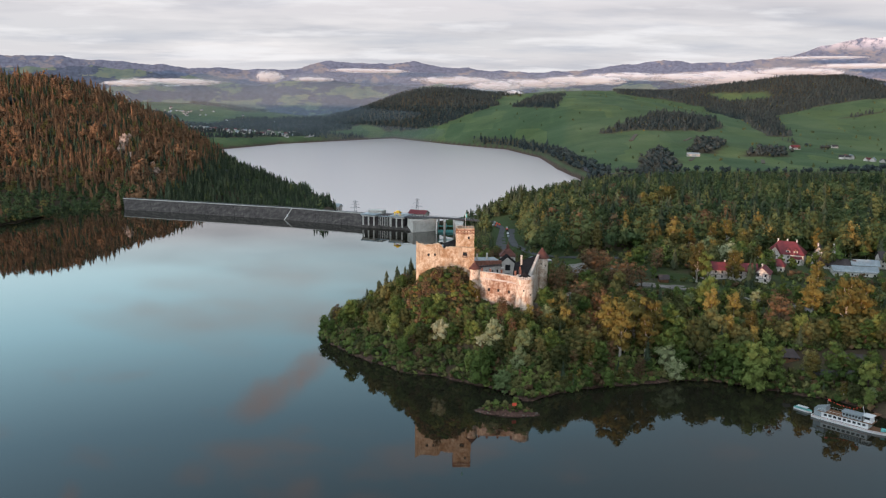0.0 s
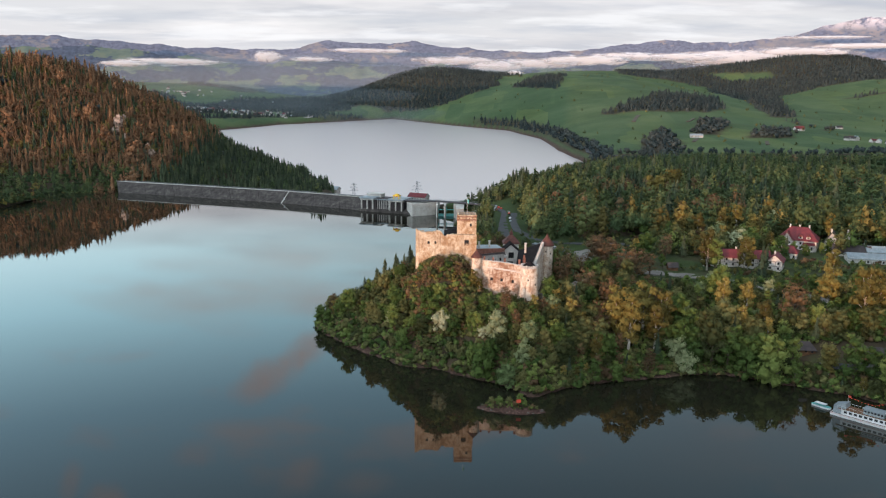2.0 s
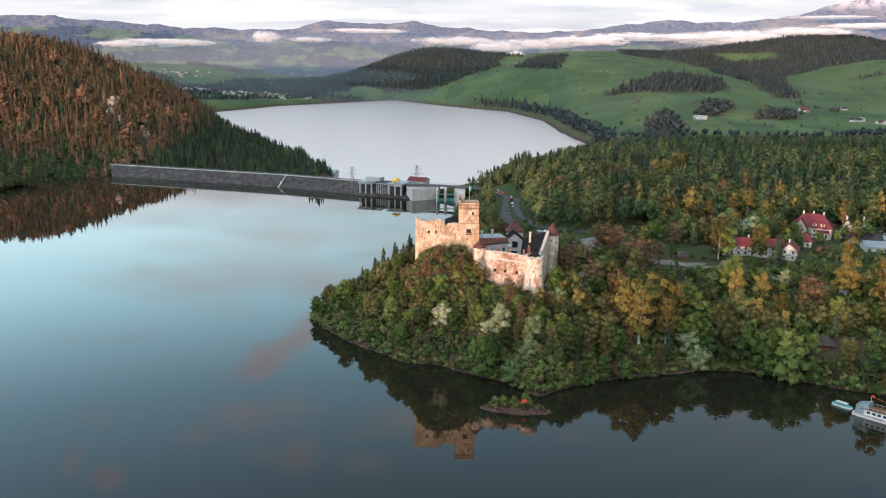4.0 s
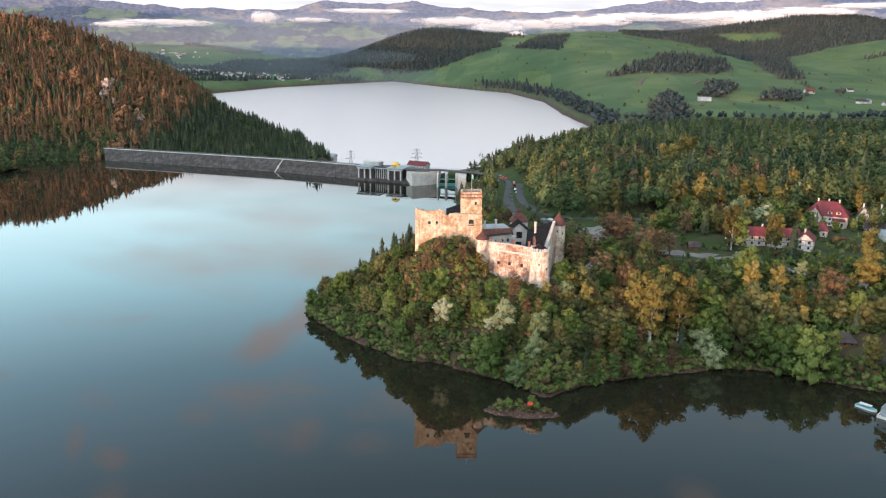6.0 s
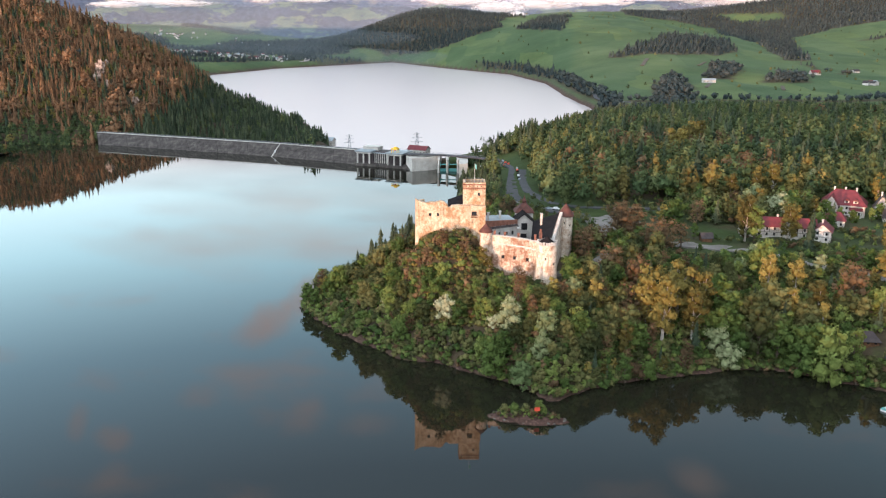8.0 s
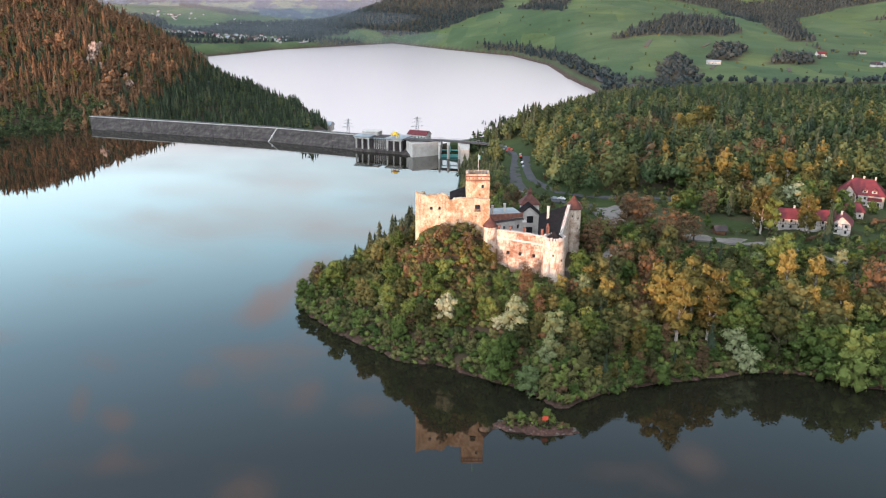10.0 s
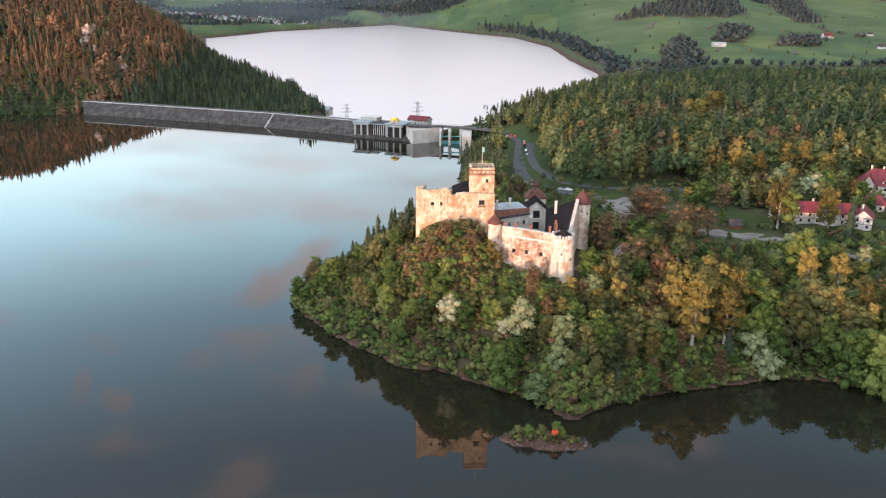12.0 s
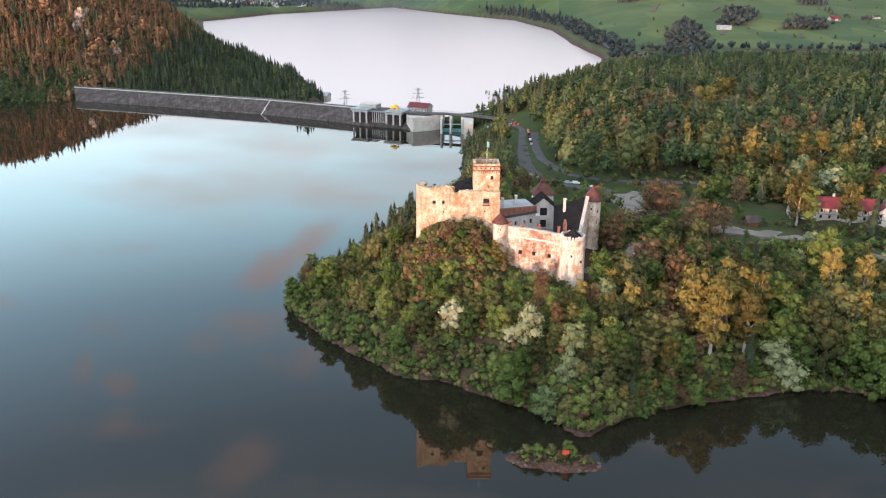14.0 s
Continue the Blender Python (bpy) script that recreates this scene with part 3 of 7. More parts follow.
COPSES = [[(415, 2244), (560, 2480), (690, 2720), (880, 2720), (800, 2400), (713, 2275)], [(800, 3860), (900, 4500), (2300, 4600), (2300, 3500), (1655, 3182), (1465, 3307), (1259, 3182), (960, 2300), (883, 2254), (1025, 2870), (1140, 3685), (1017, 3882)],
          [(263, 3212), (391, 3560), (507, 3540), (399, 2946)], [(-1009, 3436), (-890, 3825), (-500, 4150), (-100, 4300), (180, 3900), (230, 3400), (-6, 3157), (-194, 3331), (-421, 3355), (-683, 3311), (-848, 3102)],
          [(331, 1384), (405, 1700), (500, 1930), (479, 1719), (403, 1422)], [(639, 1783), (680, 1860), (800, 1940), (743, 1781)], [(544, 1820), (640, 2090), (700, 2060), (611, 1836)], [(888, 2169), (912, 2010), (922, 2016), (902, 2172)]]
CLEARING = [(1251, 3990), (1473, 3861), (1464, 3768), (1300, 3839)]


def wooded(x, y):
    """0 to 1: where the ground is forest floor."""
    x, y = np.asarray(x, float), np.asarray(y, float)
    w = np.where(y < 1250, 1.0, 0.0)
    w = np.where((y > 425) & (x > 60) & (y < 560), 0.5 + 0.4 * wave(x, y, 31, 5), w)
    w = np.where((x > 385) & (x < 600) & (y > 830) & (y < 950), 0.0, w)
    w = np.where((y > 740) & (y < 1000) & (x > 5) & (x < 140), 0.1, w)
    w = np.where((y > 440) & (y < 745) & (x > 27) & (x < 92), 0.05, w)
    z = height(x, y)
    hc = np.exp(-0.5 * (((x + 110) / 260) ** 2 + ((y - 3850) / 330) ** 2))
    w = np.maximum(w, step(hc + 0.12 * wave(x, y, 130, 3), 0.26, 0.34))
    for poly in COPSES:
        w = np.maximum(w, step(-shore_distance(x, y, poly) + 12 * wave(x, y, 55, 8), -6, 6))
    w = w * step(shore_distance(x, y, CLEARING), 0, 15)
    w = np.maximum(w, step(wave(x, y, 700, 11) + 0.6 * wave(x, y, 240, 12), 0.55, 0.7) * step(-x, -50, 150) * step(y, 2500, 3300))
    for cx, cy, lx, ly, turn in WOODS:
        c, s = math.cos(radians(turn)), math.sin(radians(turn))
        u, v = ((x - cx) * c + (y - cy) * s) / lx, (-(x - cx) * s + (y - cy) * c) / ly
        w = np.maximum(w, 1 - step(np.maximum(np.abs(u), np.abs(v)) + 0.18 * wave(x, y, 60, 8), 0.9, 1.02))
    dl = shore_distance(x, y, LOWER)
    belt = (1 - step(dl, 40, 62)) * step(dl, 10, 20) * step(y, 1300, 1500) * step(x, 60, 160)
    return np.maximum(w, belt)


def build_ground():
    gx = graded([(-2600, -900, 85), (-900, -480, 14), (-480, -90, 6.5), (-90, 200, 2.6), (200, 460, 6.5), (460, 1300, 20), (1300, 2600, 50)])
    gy = graded([(-1700, -600, 60), (-600, 300, 45), (300, 520, 2.6), (520, 1150, 7), (1150, 2300, 16), (2300, 4700, 26)])
    X, Y = np.meshgrid(gx, gy)
    z = height(X.ravel(), Y.ravel())
    V = np.stack([X.ravel(), Y.ravel(), z], -1)
    nx, ny = len(gx), len(gy)
    i, j = np.meshgrid(np.arange(nx - 1), np.arange(ny - 1))
    a = (j * nx + i).ravel()
    F = np.stack([a, a + 1, a + nx + 1, a + nx], -1)
    du, dl = shore_distance(V[:, 0], V[:, 1], UPPER), shore_distance(V[:, 0], V[:, 1], LOWER)
    bare = np.maximum((1 - step(du + 0.8 * wave(V[:, 0], V[:, 1], 9, 3), 0.4, 1.5)), (1 - step(dl, 4, 12)))
    cliff = step(V[:, 2] + 3 * wave(V[:, 0], V[:, 1], 7, 5), 20, 30) * (1 - step(np.hypot((V[:, 0] + 13) / 4, (V[:, 1] - 396) / 6), 0.6, 1.1))
    bare = np.maximum(bare, cliff * 0.8)
    lawn = (1 - wooded(V[:, 0], V[:, 1])) * (V[:, 1] > 280) * (V[:, 1] < 1200)
    g = quick_mesh("ground", V, F, MAT["ground"], None, True, "", {"wooded": wooded(V[:, 0], V[:, 1]), "bare": bare, "lawn": lawn})
    return tagged(g, "green and wooded land round two lakes", "ground", "", "structure")


build_ground()
lake = quick_mesh("water_upper_lake", [(-2700, -800, 0), (2700, -800, 0), (2700, 780, 0), (22, 806, 0), (-36, 830, 0), (-78, 844, 0), (-162, 882, 0), (-372, 954, 0), (-420, 960, 0), (-2700, 960, 0)], [tuple(range(10))], MAT["water"])
tagged(lake, "calm blue-grey lake with soft ripples", "lake", "", "structure")
lake = quick_mesh("water_lower_lake", [(-900, 870, LOW), (500, 870, LOW), (500, 3500, LOW), (-900, 3500, LOW)], [(0, 1, 2, 3)], MAT["low_water_sheen"])
tagged(lake, "calm lake below the dam, sky sheen put into its pale colour", "lake", "", "structure")


# ---- trees ----
rng = np.random.default_rng(7)


def leaf_cards(centres, size, droop=0.0):
    """Small clumps of leaves, one slanting triangle each, at the centres, lying across the outward directions."""
    centres, out = centres
    n = len(centres)
    o = out + rng.normal(size=(n, 3)) * 0.5
    o[:, 2] += 0.15
    o /= np.linalg.norm(o, axis=1)[:, None]
    a = np.cross(o, rng.normal(size=(n, 3)))
    a /= np.linalg.norm(a, axis=1)[:, None]
    b = np.cross(o, a)
    b[:, 2] -= droop
    s = size * rng.uniform(0.55, 1.3, (n, 1))
    v = np.stack([centres + a * s, centres + (-0.5 * a + 0.75 * b) * s, centres + (-0.55 * a - 0.8 * b) * s], 1).reshape(-1, 3)
    return v, np.arange(n * 3).reshape(-1, 3)


def blob_points(n, blobs):
    """Points on the outside of lumpy blobs (x, y, z, radius, height share), few of them underneath."""
    blobs = np.array(blobs, float)
    w = blobs[:, 3] ** 2
    pick = rng.choice(len(blobs), n, p=w / w.sum())
    d = rng.normal(size=(n, 3))
    d[:, 2] = np.where(d[:, 2] < -0.3, -d[:, 2] * 0.6, d[:, 2])
    d /= np.linalg.norm(d, axis=1)[:, None]
    r = rng.uniform(0.74, 1.18, (n, 1)) * blobs[pick, 3:4]
    q = blobs[pick, :3] + d * r * np.stack([np.ones(n), np.ones(n), blobs[pick, 4]], -1)
    return q, d


GOLDEN_CUT = (1 + 5 ** 0.5) / 2
LUMP = np.array([(-1, GOLDEN_CUT, 0), (1, GOLDEN_CUT, 0), (-1, -GOLDEN_CUT, 0), (1, -GOLDEN_CUT, 0), (0, -1, GOLDEN_CUT), (0, 1, GOLDEN_CUT),
                 (0, -1, -GOLDEN_CUT), (0, 1, -GOLDEN_CUT), (GOLDEN_CUT, 0, -1), (GOLDEN_CUT, 0, 1), (-GOLDEN_CUT, 0, -1), (-GOLDEN_CUT, 0, 1)]) / (1 + GOLDEN_CUT ** 2) ** 0.5
LUMP_FACES = np.array([(0, 11, 5), (0, 5, 1), (0, 1, 7), (0, 7, 10), (0, 10, 11), (1, 5, 9), (5, 11, 4), (11, 10, 2), (10, 7, 6), (7, 1, 8),
                       (3, 9, 4), (3, 4, 2), (3, 2, 6), (3, 6, 8), (3, 8, 9), (4, 9, 5), (2, 4, 11), (6, 2, 10), (8, 6, 7), (9, 8, 1)])


def crown_mesh(n, blobs, leaf, droop=0.0, fill=0.64):
    """Leaves round uneven inner masses of twigs and leaves, one for each blob."""
    v, f = leaf_cards(blob_points(n, blobs), leaf, droop)
    vs, fs, n0 = [v], [f], len(v)
    for x, y, z, r, k in blobs:
        a = rng.uniform(0, 6.28)
        c, sn = math.cos(a), math.sin(a)
        p = LUMP * rng.uniform(0.70, 1.25, (12, 1)) * r * fill
        vs.append(np.stack([p[:, 0] * c - p[:, 1] * sn + x, p[:, 0] * sn + p[:, 1] * c + y, p[:, 2] * k + z], -1))
        fs.append(LUMP_FACES + n0)
        n0 += 12
    return np.concatenate(vs), np.concatenate(fs)


def broadleaf(kind, h, width, n, leaf, mat, bark="bark", crown_from=0.16, blobs=14, droop=0.1, sparse=False):
    """A tree with a tapered trunk, limbs and a lumpy crown; returns the hidden pattern, standing at the origin."""
    t = new(kind)
    wood = Shape()
    lean = rng.uniform(-0.03, 0.03, 2) * h
    top = Vector((lean[0], lean[1], h * 0.8))
    wood.pole((0, 0, -0.6), top * 0.5, 0.028 * h, 0.018 * h, 6).pole(top * 0.5, top, 0.018 * h, 0.006 * h, 5)
    bl = []
    for i in range(blobs):
        a = i * 2.4 + rng.uniform(-0.4, 0.4)
        f = (i + 0.5) / blobs
        zc = h * (crown_from + (0.93 - crown_from) * f)
        prof = math.sin(math.pi * min(max(0.18 + 0.72 * f, 0), 1)) ** 0.8
        rad = width * 0.5 * prof * rng.uniform(0.45, 0.75)
        c = (lean[0] * f + math.cos(a) * rad, lean[1] * f + math.sin(a) * rad, zc)
        bl.append((*c, width * rng.uniform(0.15, 0.25) * (0.6 + 0.5 * prof), rng.uniform(0.8, 1.15)))
        wood.pole(top * min(0.95, (zc / h) * 0.8), c, 0.010 * h, 0.003 * h, 4)
    bl.append((lean[0], lean[1], h * 0.6, width * 0.3, 1.2))
    part("trunk", wood, bark, t)
    v, f = crown_mesh(n, bl, leaf, droop, 0.45 if sparse else 0.68)
    quick_mesh("crown", v, f, MAT[mat], t)
    return t


def spruce(kind, h, width, tiers, per, mat):
    t = new(kind)
    part("trunk", Shape().pole((0, 0, -0.6), (0, 0, h * 0.97), 0.018 * h, 0.003 * h, 5), "bark", t)
    vs, fs = spruce_crown(h, width, tiers, per)
    quick_mesh("crown", vs, fs, MAT[mat], t)
    return t


def spruce_crown(h, width, tiers, per, base=0.1):
    """Tiers of drooping boughs round an inner cone."""
    vs = [(0, 0, h)] + [(width * 0.33 * math.cos(a * 1.257), width * 0.33 * math.sin(a * 1.257), h * base) for a in range(5)]
    fs = [(0, 1 + i, 1 + (i + 1) % 5) for i in range(5)]
    for k in range(tiers):
        f = k / tiers
        z = h * (base + (1 - base) * f)
        r = width * 0.5 * (1 - f) ** 0.85 + 0.05 * width
        lift = h / tiers * 1.3
        for i in range(per):
            a = 2 * math.pi * (i + rng.uniform(0, 0.9)) / per + k * 0.7
            half, n = 2.5 / per * rng.uniform(0.7, 1.1), len(vs)
            r0, r1 = r * rng.uniform(0.5, 1.2), r * rng.uniform(0.5, 1.15)
            z = h * (base + (1 - base) * min(0.97, (k + rng.uniform(-0.6, 0.6)) / tiers))
            vs += [(0.1 * r * math.cos(a), 0.1 * r * math.sin(a), z + lift), (r0 * math.cos(a - half), r0 * math.sin(a - half), z - 0.15 * lift), (r1 * math.cos(a + half), r1 * math.sin(a + half), z - 0.1 * lift)]
            fs += [(n, n + 1, n + 2)]
    return np.array(vs), np.array(fs)


TREE_LABELS = {
    "leafy_tree": "broadleaf tree with fresh green spring leaves", "dull_tree": "broadleaf tree with dull olive leaves",
    "blossom_tree": "small tree covered in pale white blossom", "golden_tree": "tall slender tree with golden young leaves",
    "rust_tree": "nearly bare tree with rust-brown buds", "spruce": "dark green spruce tree", "bush": "low green bush on the bank"}


def place(pattern, x, y, s, turn, group):
    kind = pattern.name.split(".")[0]
    m = pose(x, y, ground_at(x, y), 0, 0, turn) @ Matrix.Diagonal((s, s, s * rng.uniform(0.9, 1.12), 1))
    made = copy_thing(pattern, m)
    made.matrix_basis = m
    return tagged(made, TREE_LABELS[kind], "bush" if kind == "bush" else "tree", group)


def remove_pattern(ob):
    for o in [*ob.children_recursive, ob]:
        bpy.data.objects.remove(o)


def scattered(name, xy, crowns, heights, mat, label, category, turn=True):
    """Many trees as one body: copies of low crowns at the places xy."""
    z = height(xy[:, 0], xy[:, 1])
    vs, fs, tint, n0 = [], [], [], 0
    for i, (x, y) in enumerate(xy):
        v, f = crowns[i % len(crowns)]
        a, s = rng.uniform(0, 6.28), heights[i]
        c, sn = math.cos(a), math.sin(a)
        w = np.stack([(v[:, 0] * c - v[:, 1] * sn) * s + x, (v[:, 0] * sn + v[:, 1] * c) * s + y, v[:, 2] * s + z[i]], -1)
        vs.append(w), fs.append(f + n0), tint.append(np.full(len(v), rng.uniform()))
        n0 += len(v)
    ob = quick_mesh(name, np.concatenate(vs), np.concatenate(fs), MAT[mat], None, False, "", {"tint": np.concatenate(tint)})
    return tagged(ob, label, category, "", "stuff")

# ---- walls with openings ----
def holed_wall(shape, p0, p1, z0, top, thick, holes=(), ragged=0.0, stepw=1.1):
    """A wall from p0 to p1 whose outer face lies on the right-hand side; holes (u0, u1, za, zb) go through it. top: height, or a function of u."""
    p0, p1 = Vector(p0), Vector(p1)
    d = p1 - p0
    length = d.length
    d = d / length
    inward = Vector((-d.y, d.x)) * thick
    tf = top if callable(top) else (lambda u: top)
    us = {0.0, length}
    for a, b, _, _ in holes:
        us |= {a, b}
    cuts = sorted(us)
    for a, b in zip(cuts, cuts[1:]):
        n = max(1, int((b - a) / stepw)) if (ragged or callable(top)) else 1
        us |= {a + (b - a) * i / n for i in range(n)}
    us = sorted(us)
    zs = sorted({z0, *[h[2] for h in holes], *[h[3] for h in holes]})
    tops = [tf(u) + (random.uniform(-ragged, ragged) if ragged else 0) for u in us]
    rows = len(zs) + 1
    vs = []
    for side in (Vector((0, 0)), inward):
        for u, t in zip(us, tops):
            q = p0 + d * u + side
            vs += [(q.x, q.y, z) for z in zs] + [(q.x, q.y, t)]
    n = len(us)
    idx = lambda s, i, k: (s * n + i) * rows + k
    gone = lambda i, k: 0 <= i < n - 1 and 0 <= k < rows - 2 and any(a - 1e-6 <= us[i] and us[i + 1] <= b + 1e-6 and za - 1e-6 <= zs[k] and zs[k + 1] <= zb + 1e-6 for a, b, za, zb in holes)
    fs = []
    for i in range(n - 1):
        for k in range(rows - 1):
            if gone(i, k):
                for (ii, kk), e in (((i - 1, k), ((i, k), (i, k + 1))), ((i + 1, k), ((i + 1, k + 1), (i + 1, k))), ((i, k - 1), ((i + 1, k), (i, k))), ((i, k + 1), ((i, k + 1), (i + 1, k + 1)))):
                    if not gone(ii, kk):
                        (a, b), (c, e2) = e
                        fs.append((idx(0, a, b), idx(0, c, e2), idx(1, c, e2), idx(1, a, b)))
                continue
            fs.append((idx(0, i, k), idx(0, i + 1, k), idx(0, i + 1, k + 1), idx(0, i, k + 1)))
            fs.append((idx(1, i + 1, k), idx(1, i, k), idx(1, i, k + 1), idx(1, i + 1, k + 1)))
        fs.append((idx(0, i, rows - 1), idx(0, i + 1, rows - 1), idx(1, i + 1, rows - 1), idx(1, i, rows - 1)))
    for i in (0, n - 1):
        for k in range(rows - 1):
            q = (idx(0, i, k), idx(0, i, k + 1), idx(1, i, k + 1), idx(1, i, k))
            fs.append(q if i == 0 else q[::-1])
    return shape.add(vs, fs)


def pane_at(p0, p1, hole, back):
    """A thin pane that fills a hole, set back from the outer face."""
    p0, p1 = Vector(p0), Vector(p1)
    d = (p1 - p0).normalized()
    n = Vector((-d.y, d.x))
    a, b, za, zb = hole
    q = [p0 + d * u + n * w for u, w in ((a, back), (b, back), (b, back + 0.06), (a, back + 0.06))]
    return Shape().prism([(v.x, v.y) for v in q], za, zb)


# ---- castle ----
def build_castle():
    c = empty("castle", "ruined stone castle with white plastered walls and dark roofs", "castle", (0, 0, 26))
    lift = Matrix.Translation((0, 0, -26))

    def put(name, shape, mat, label="", parent=c, smooth=False):
        ob = part(name, shape, mat, parent, label, smooth)
        if parent is c:
            ob.matrix_parent_inverse = lift
        return ob

    def window(p0, p1, hole, parent, back=0.5):
        put("window_pane", pane_at(p0, p1, hole, back), "glass", "", parent)

    # the upper keep: a ruined shell
    a, b = (-12.4, 405.0), (16.6, 406.6)
    holes = [(5.6, 6.7, 49.6, 51.0), (8.9, 9.8, 49.6, 51.0), (9.2, 9.6, 46.6, 47.3), (23.2, 25.4, 49.6, 51.6), (23.6, 24.1, 46.8, 47.6), (16.4, 16.8, 45.0, 45.8)]
    crest = lambda u: float(np.interp(u, [0, 0.5, 1.6, 4, 8, 10.8, 12.4, 13.2, 14.2, 15, 20.5, 29.1], [57.0, 56.6, 55.9, 55.3, 55.5, 56.0, 55.3, 53.4, 53.0, 54.2, 54.2, 53.9]))
    keep = put("keep_wall", holed_wall(Shape(), a, b, 30, crest, 2.2, holes, 0.16, 0.6), "rubble", "rough rubble wall with a broken top")
    for h in holes[:2] + holes[3:4]:
        window(a, b, h, keep, 0.9)
    back = Shape()
    holed_wall(back, (-10.8, 425), (-12.4, 405.05), 28, lambda u: 52.5 + 0.18 * u, 1.8, (), 0.35, 0.8)
    put("keep_side_wall", back, "rubble")
    put("keep_side_wall", holed_wall(Shape(), (16.6, 406.6), (16.9, 425), 28, lambda u: 53.6 - 0.12 * u, 1.8, (), 0.25, 0.8), "rubble")
    put("keep_back_wall", holed_wall(Shape(), (16.9, 425), (-10.8, 425), 28, 51.0, 1.8, (), 0.5, 0.8), "rubble")
    put("ruin_roof", Shape().prism([(1.0, 410), (7.3, 410), (7.3, 421), (1.0, 421)], [52.4, 53.0, 55.4, 53.2], [52.8, 53.4, 55.8, 53.6]), "black_shingle", "dark lean-to roof inside the ruin")
    put("inner_floor", Shape().box(-10.4, 14.6, 407.4, 423.1, 40, 49.5), "rubble")
    balc = Shape().box(10.5, 13.2, 405.2, 406.2, 49.2, 49.4)
    for k in range(7):
        balc.box(10.55 + k * 0.43, 10.62 + k * 0.43, 405.25, 405.32, 49.4, 50.3)
    balc.box(10.5, 13.2, 405.22, 405.35, 50.3, 50.42)
    put("balcony", balc, "timber", "small timber balcony")
    # the square tower
    tower = Shape()
    ring = [(7.3, 408.2), (16.4, 408.4), (16.4, 417.2), (7.3, 417.0)]
    slots = [(0.9 + 1.55 * i, 1.35 + 1.55 * i, 61.5, 62.1) for i in range(5)]
    for i in range(4):
        hs = list(slots)
        if i == 0:
            hs += [(5.9, 6.9, 57.8, 59.2), (5.0, 5.5, 54.9, 55.8)]
        holed_wall(tower, ring[i], ring[(i + 1) % 4], 48, 63.3, 0.8, hs, 0.12, 0.9)
    t = put("tower", tower, "rubble", "square rubble tower")
    window(ring[0], ring[1], (5.9, 6.9, 57.8, 59.2), t)
    for i in range(4):
        (x0, y0), (x1, y1) = ring[i], ring[(i + 1) % 4]
        dx, dy = (x1 - x0) / math.dist(ring[i], ring[(i + 1) % 4]), (y1 - y0) / math.dist(ring[i], ring[(i + 1) % 4])
        e = [(x0 - dx * 0.15, y0 - dy * 0.15), (x1 + dx * 0.15, y1 + dy * 0.15)]
        e += [(e[1][0] + dy * 0.16, e[1][1] - dx * 0.16), (e[0][0] + dy * 0.16, e[0][1] - dx * 0.16)]
        for za, zb in ((60.9, 61.3), (62.3, 62.75)):
            put("brick_band", Shape().prism(e[::-1], za, zb), "brick", "red brick band", t)
        for k in range(12):
            f = (k + 0.5) / 12
            bx, by = x0 + (x1 - x0) * f, y0 + (y1 - y0) * f
            put("corbel", Shape().prism([(bx - dx * 0.14, by - dy * 0.14), (bx + dx * 0.14, by + dy * 0.14), (bx + dx * 0.14 + dy * 0.2, by + dy * 0.14 - dx * 0.2), (bx - dx * 0.14 + dy * 0.2, by - dy * 0.14 - dx * 0.2)][::-1], 60.4, 60.9), "brick", "", t)
    put("tower_deck", Shape().box(8.05, 15.6, 409.1, 416.2, 61.2, 61.5), "timber", "", t)
    rail = Shape()
    for x0, y0, x1, y1 in ((8.3, 409.4, 15.4, 409.4), (15.4, 409.4, 15.4, 416), (15.4, 416, 8.3, 416), (8.3, 416, 8.3, 409.4)):
        rail.pole((x0, y0, 63.9), (x1, y1, 63.9), 0.05, 0.05, 4)
        for k in range(5):
            rail.pole((x0 + (x1 - x0) * k / 5, y0 + (y1 - y0) * k / 5, 61.5), (x0 + (x1 - x0) * k / 5, y0 + (y1 - y0) * k / 5, 63.9), 0.04, 0.04, 4)
    put("railing", rail, "steel", "thin steel railing", t)
    put("flagpole", Shape().pole((12.0, 412.8, 61.5), (12.0, 412.8, 70.6), 0.10, 0.05, 6), "white_paint", "", t)
    flag = Shape()
    for k in range(6):
        y0, y1 = 412.8 + 0.06 * math.sin(k * 1.3), 412.8 + 0.06 * math.sin((k + 1) * 1.3)
        flag.prism([(12.05 + k * 0.12, y0), (12.17 + k * 0.12, y1), (12.17 + k * 0.12, y1 + 0.02), (12.05 + k * 0.12, y0 + 0.02)], 68.6 - k * 0.1, 70.3 - k * 0.06)
    put("flag", flag, "teal_paint", "small limp flag", t)
    # round turret and curtain wall
    tur = put("turret", Shape().rings(16.7, 402.6, [(2.75, 27), (2.5, 31), (2.42, 38.5), (2.5, 38.7), (2.45, 44.3)], 32), "lime_wash", "round turret, its plaster whitened for sunlight", smooth=False)
    put("turret_roof", Shape().rings(16.7, 402.6, [(2.9, 44.1), (2.85, 44.4), (1.5, 46.1), (0.15, 47.7), (0, 48.0)], 24), "red_shingle", "red-brown conical shingle roof", tur)
    put("slit", Shape().box(16.5, 16.8, 400.05, 400.3, 41.9, 42.5), "glass", "", tur)
    put("slit", Shape().box(17.5, 17.8, 400.15, 400.4, 36.2, 36.8), "glass", "", tur)
    path = [(18.6, 402.6), (22.0, 401.2), (25.5, 400.4), (29.0, 399.7), (32.5, 398.9), (35.2, 398.2), (37.8, 397.6)]
    tops = [42.8, 42.7, 42.5, 42.2, 41.9, 41.4, 41.2]
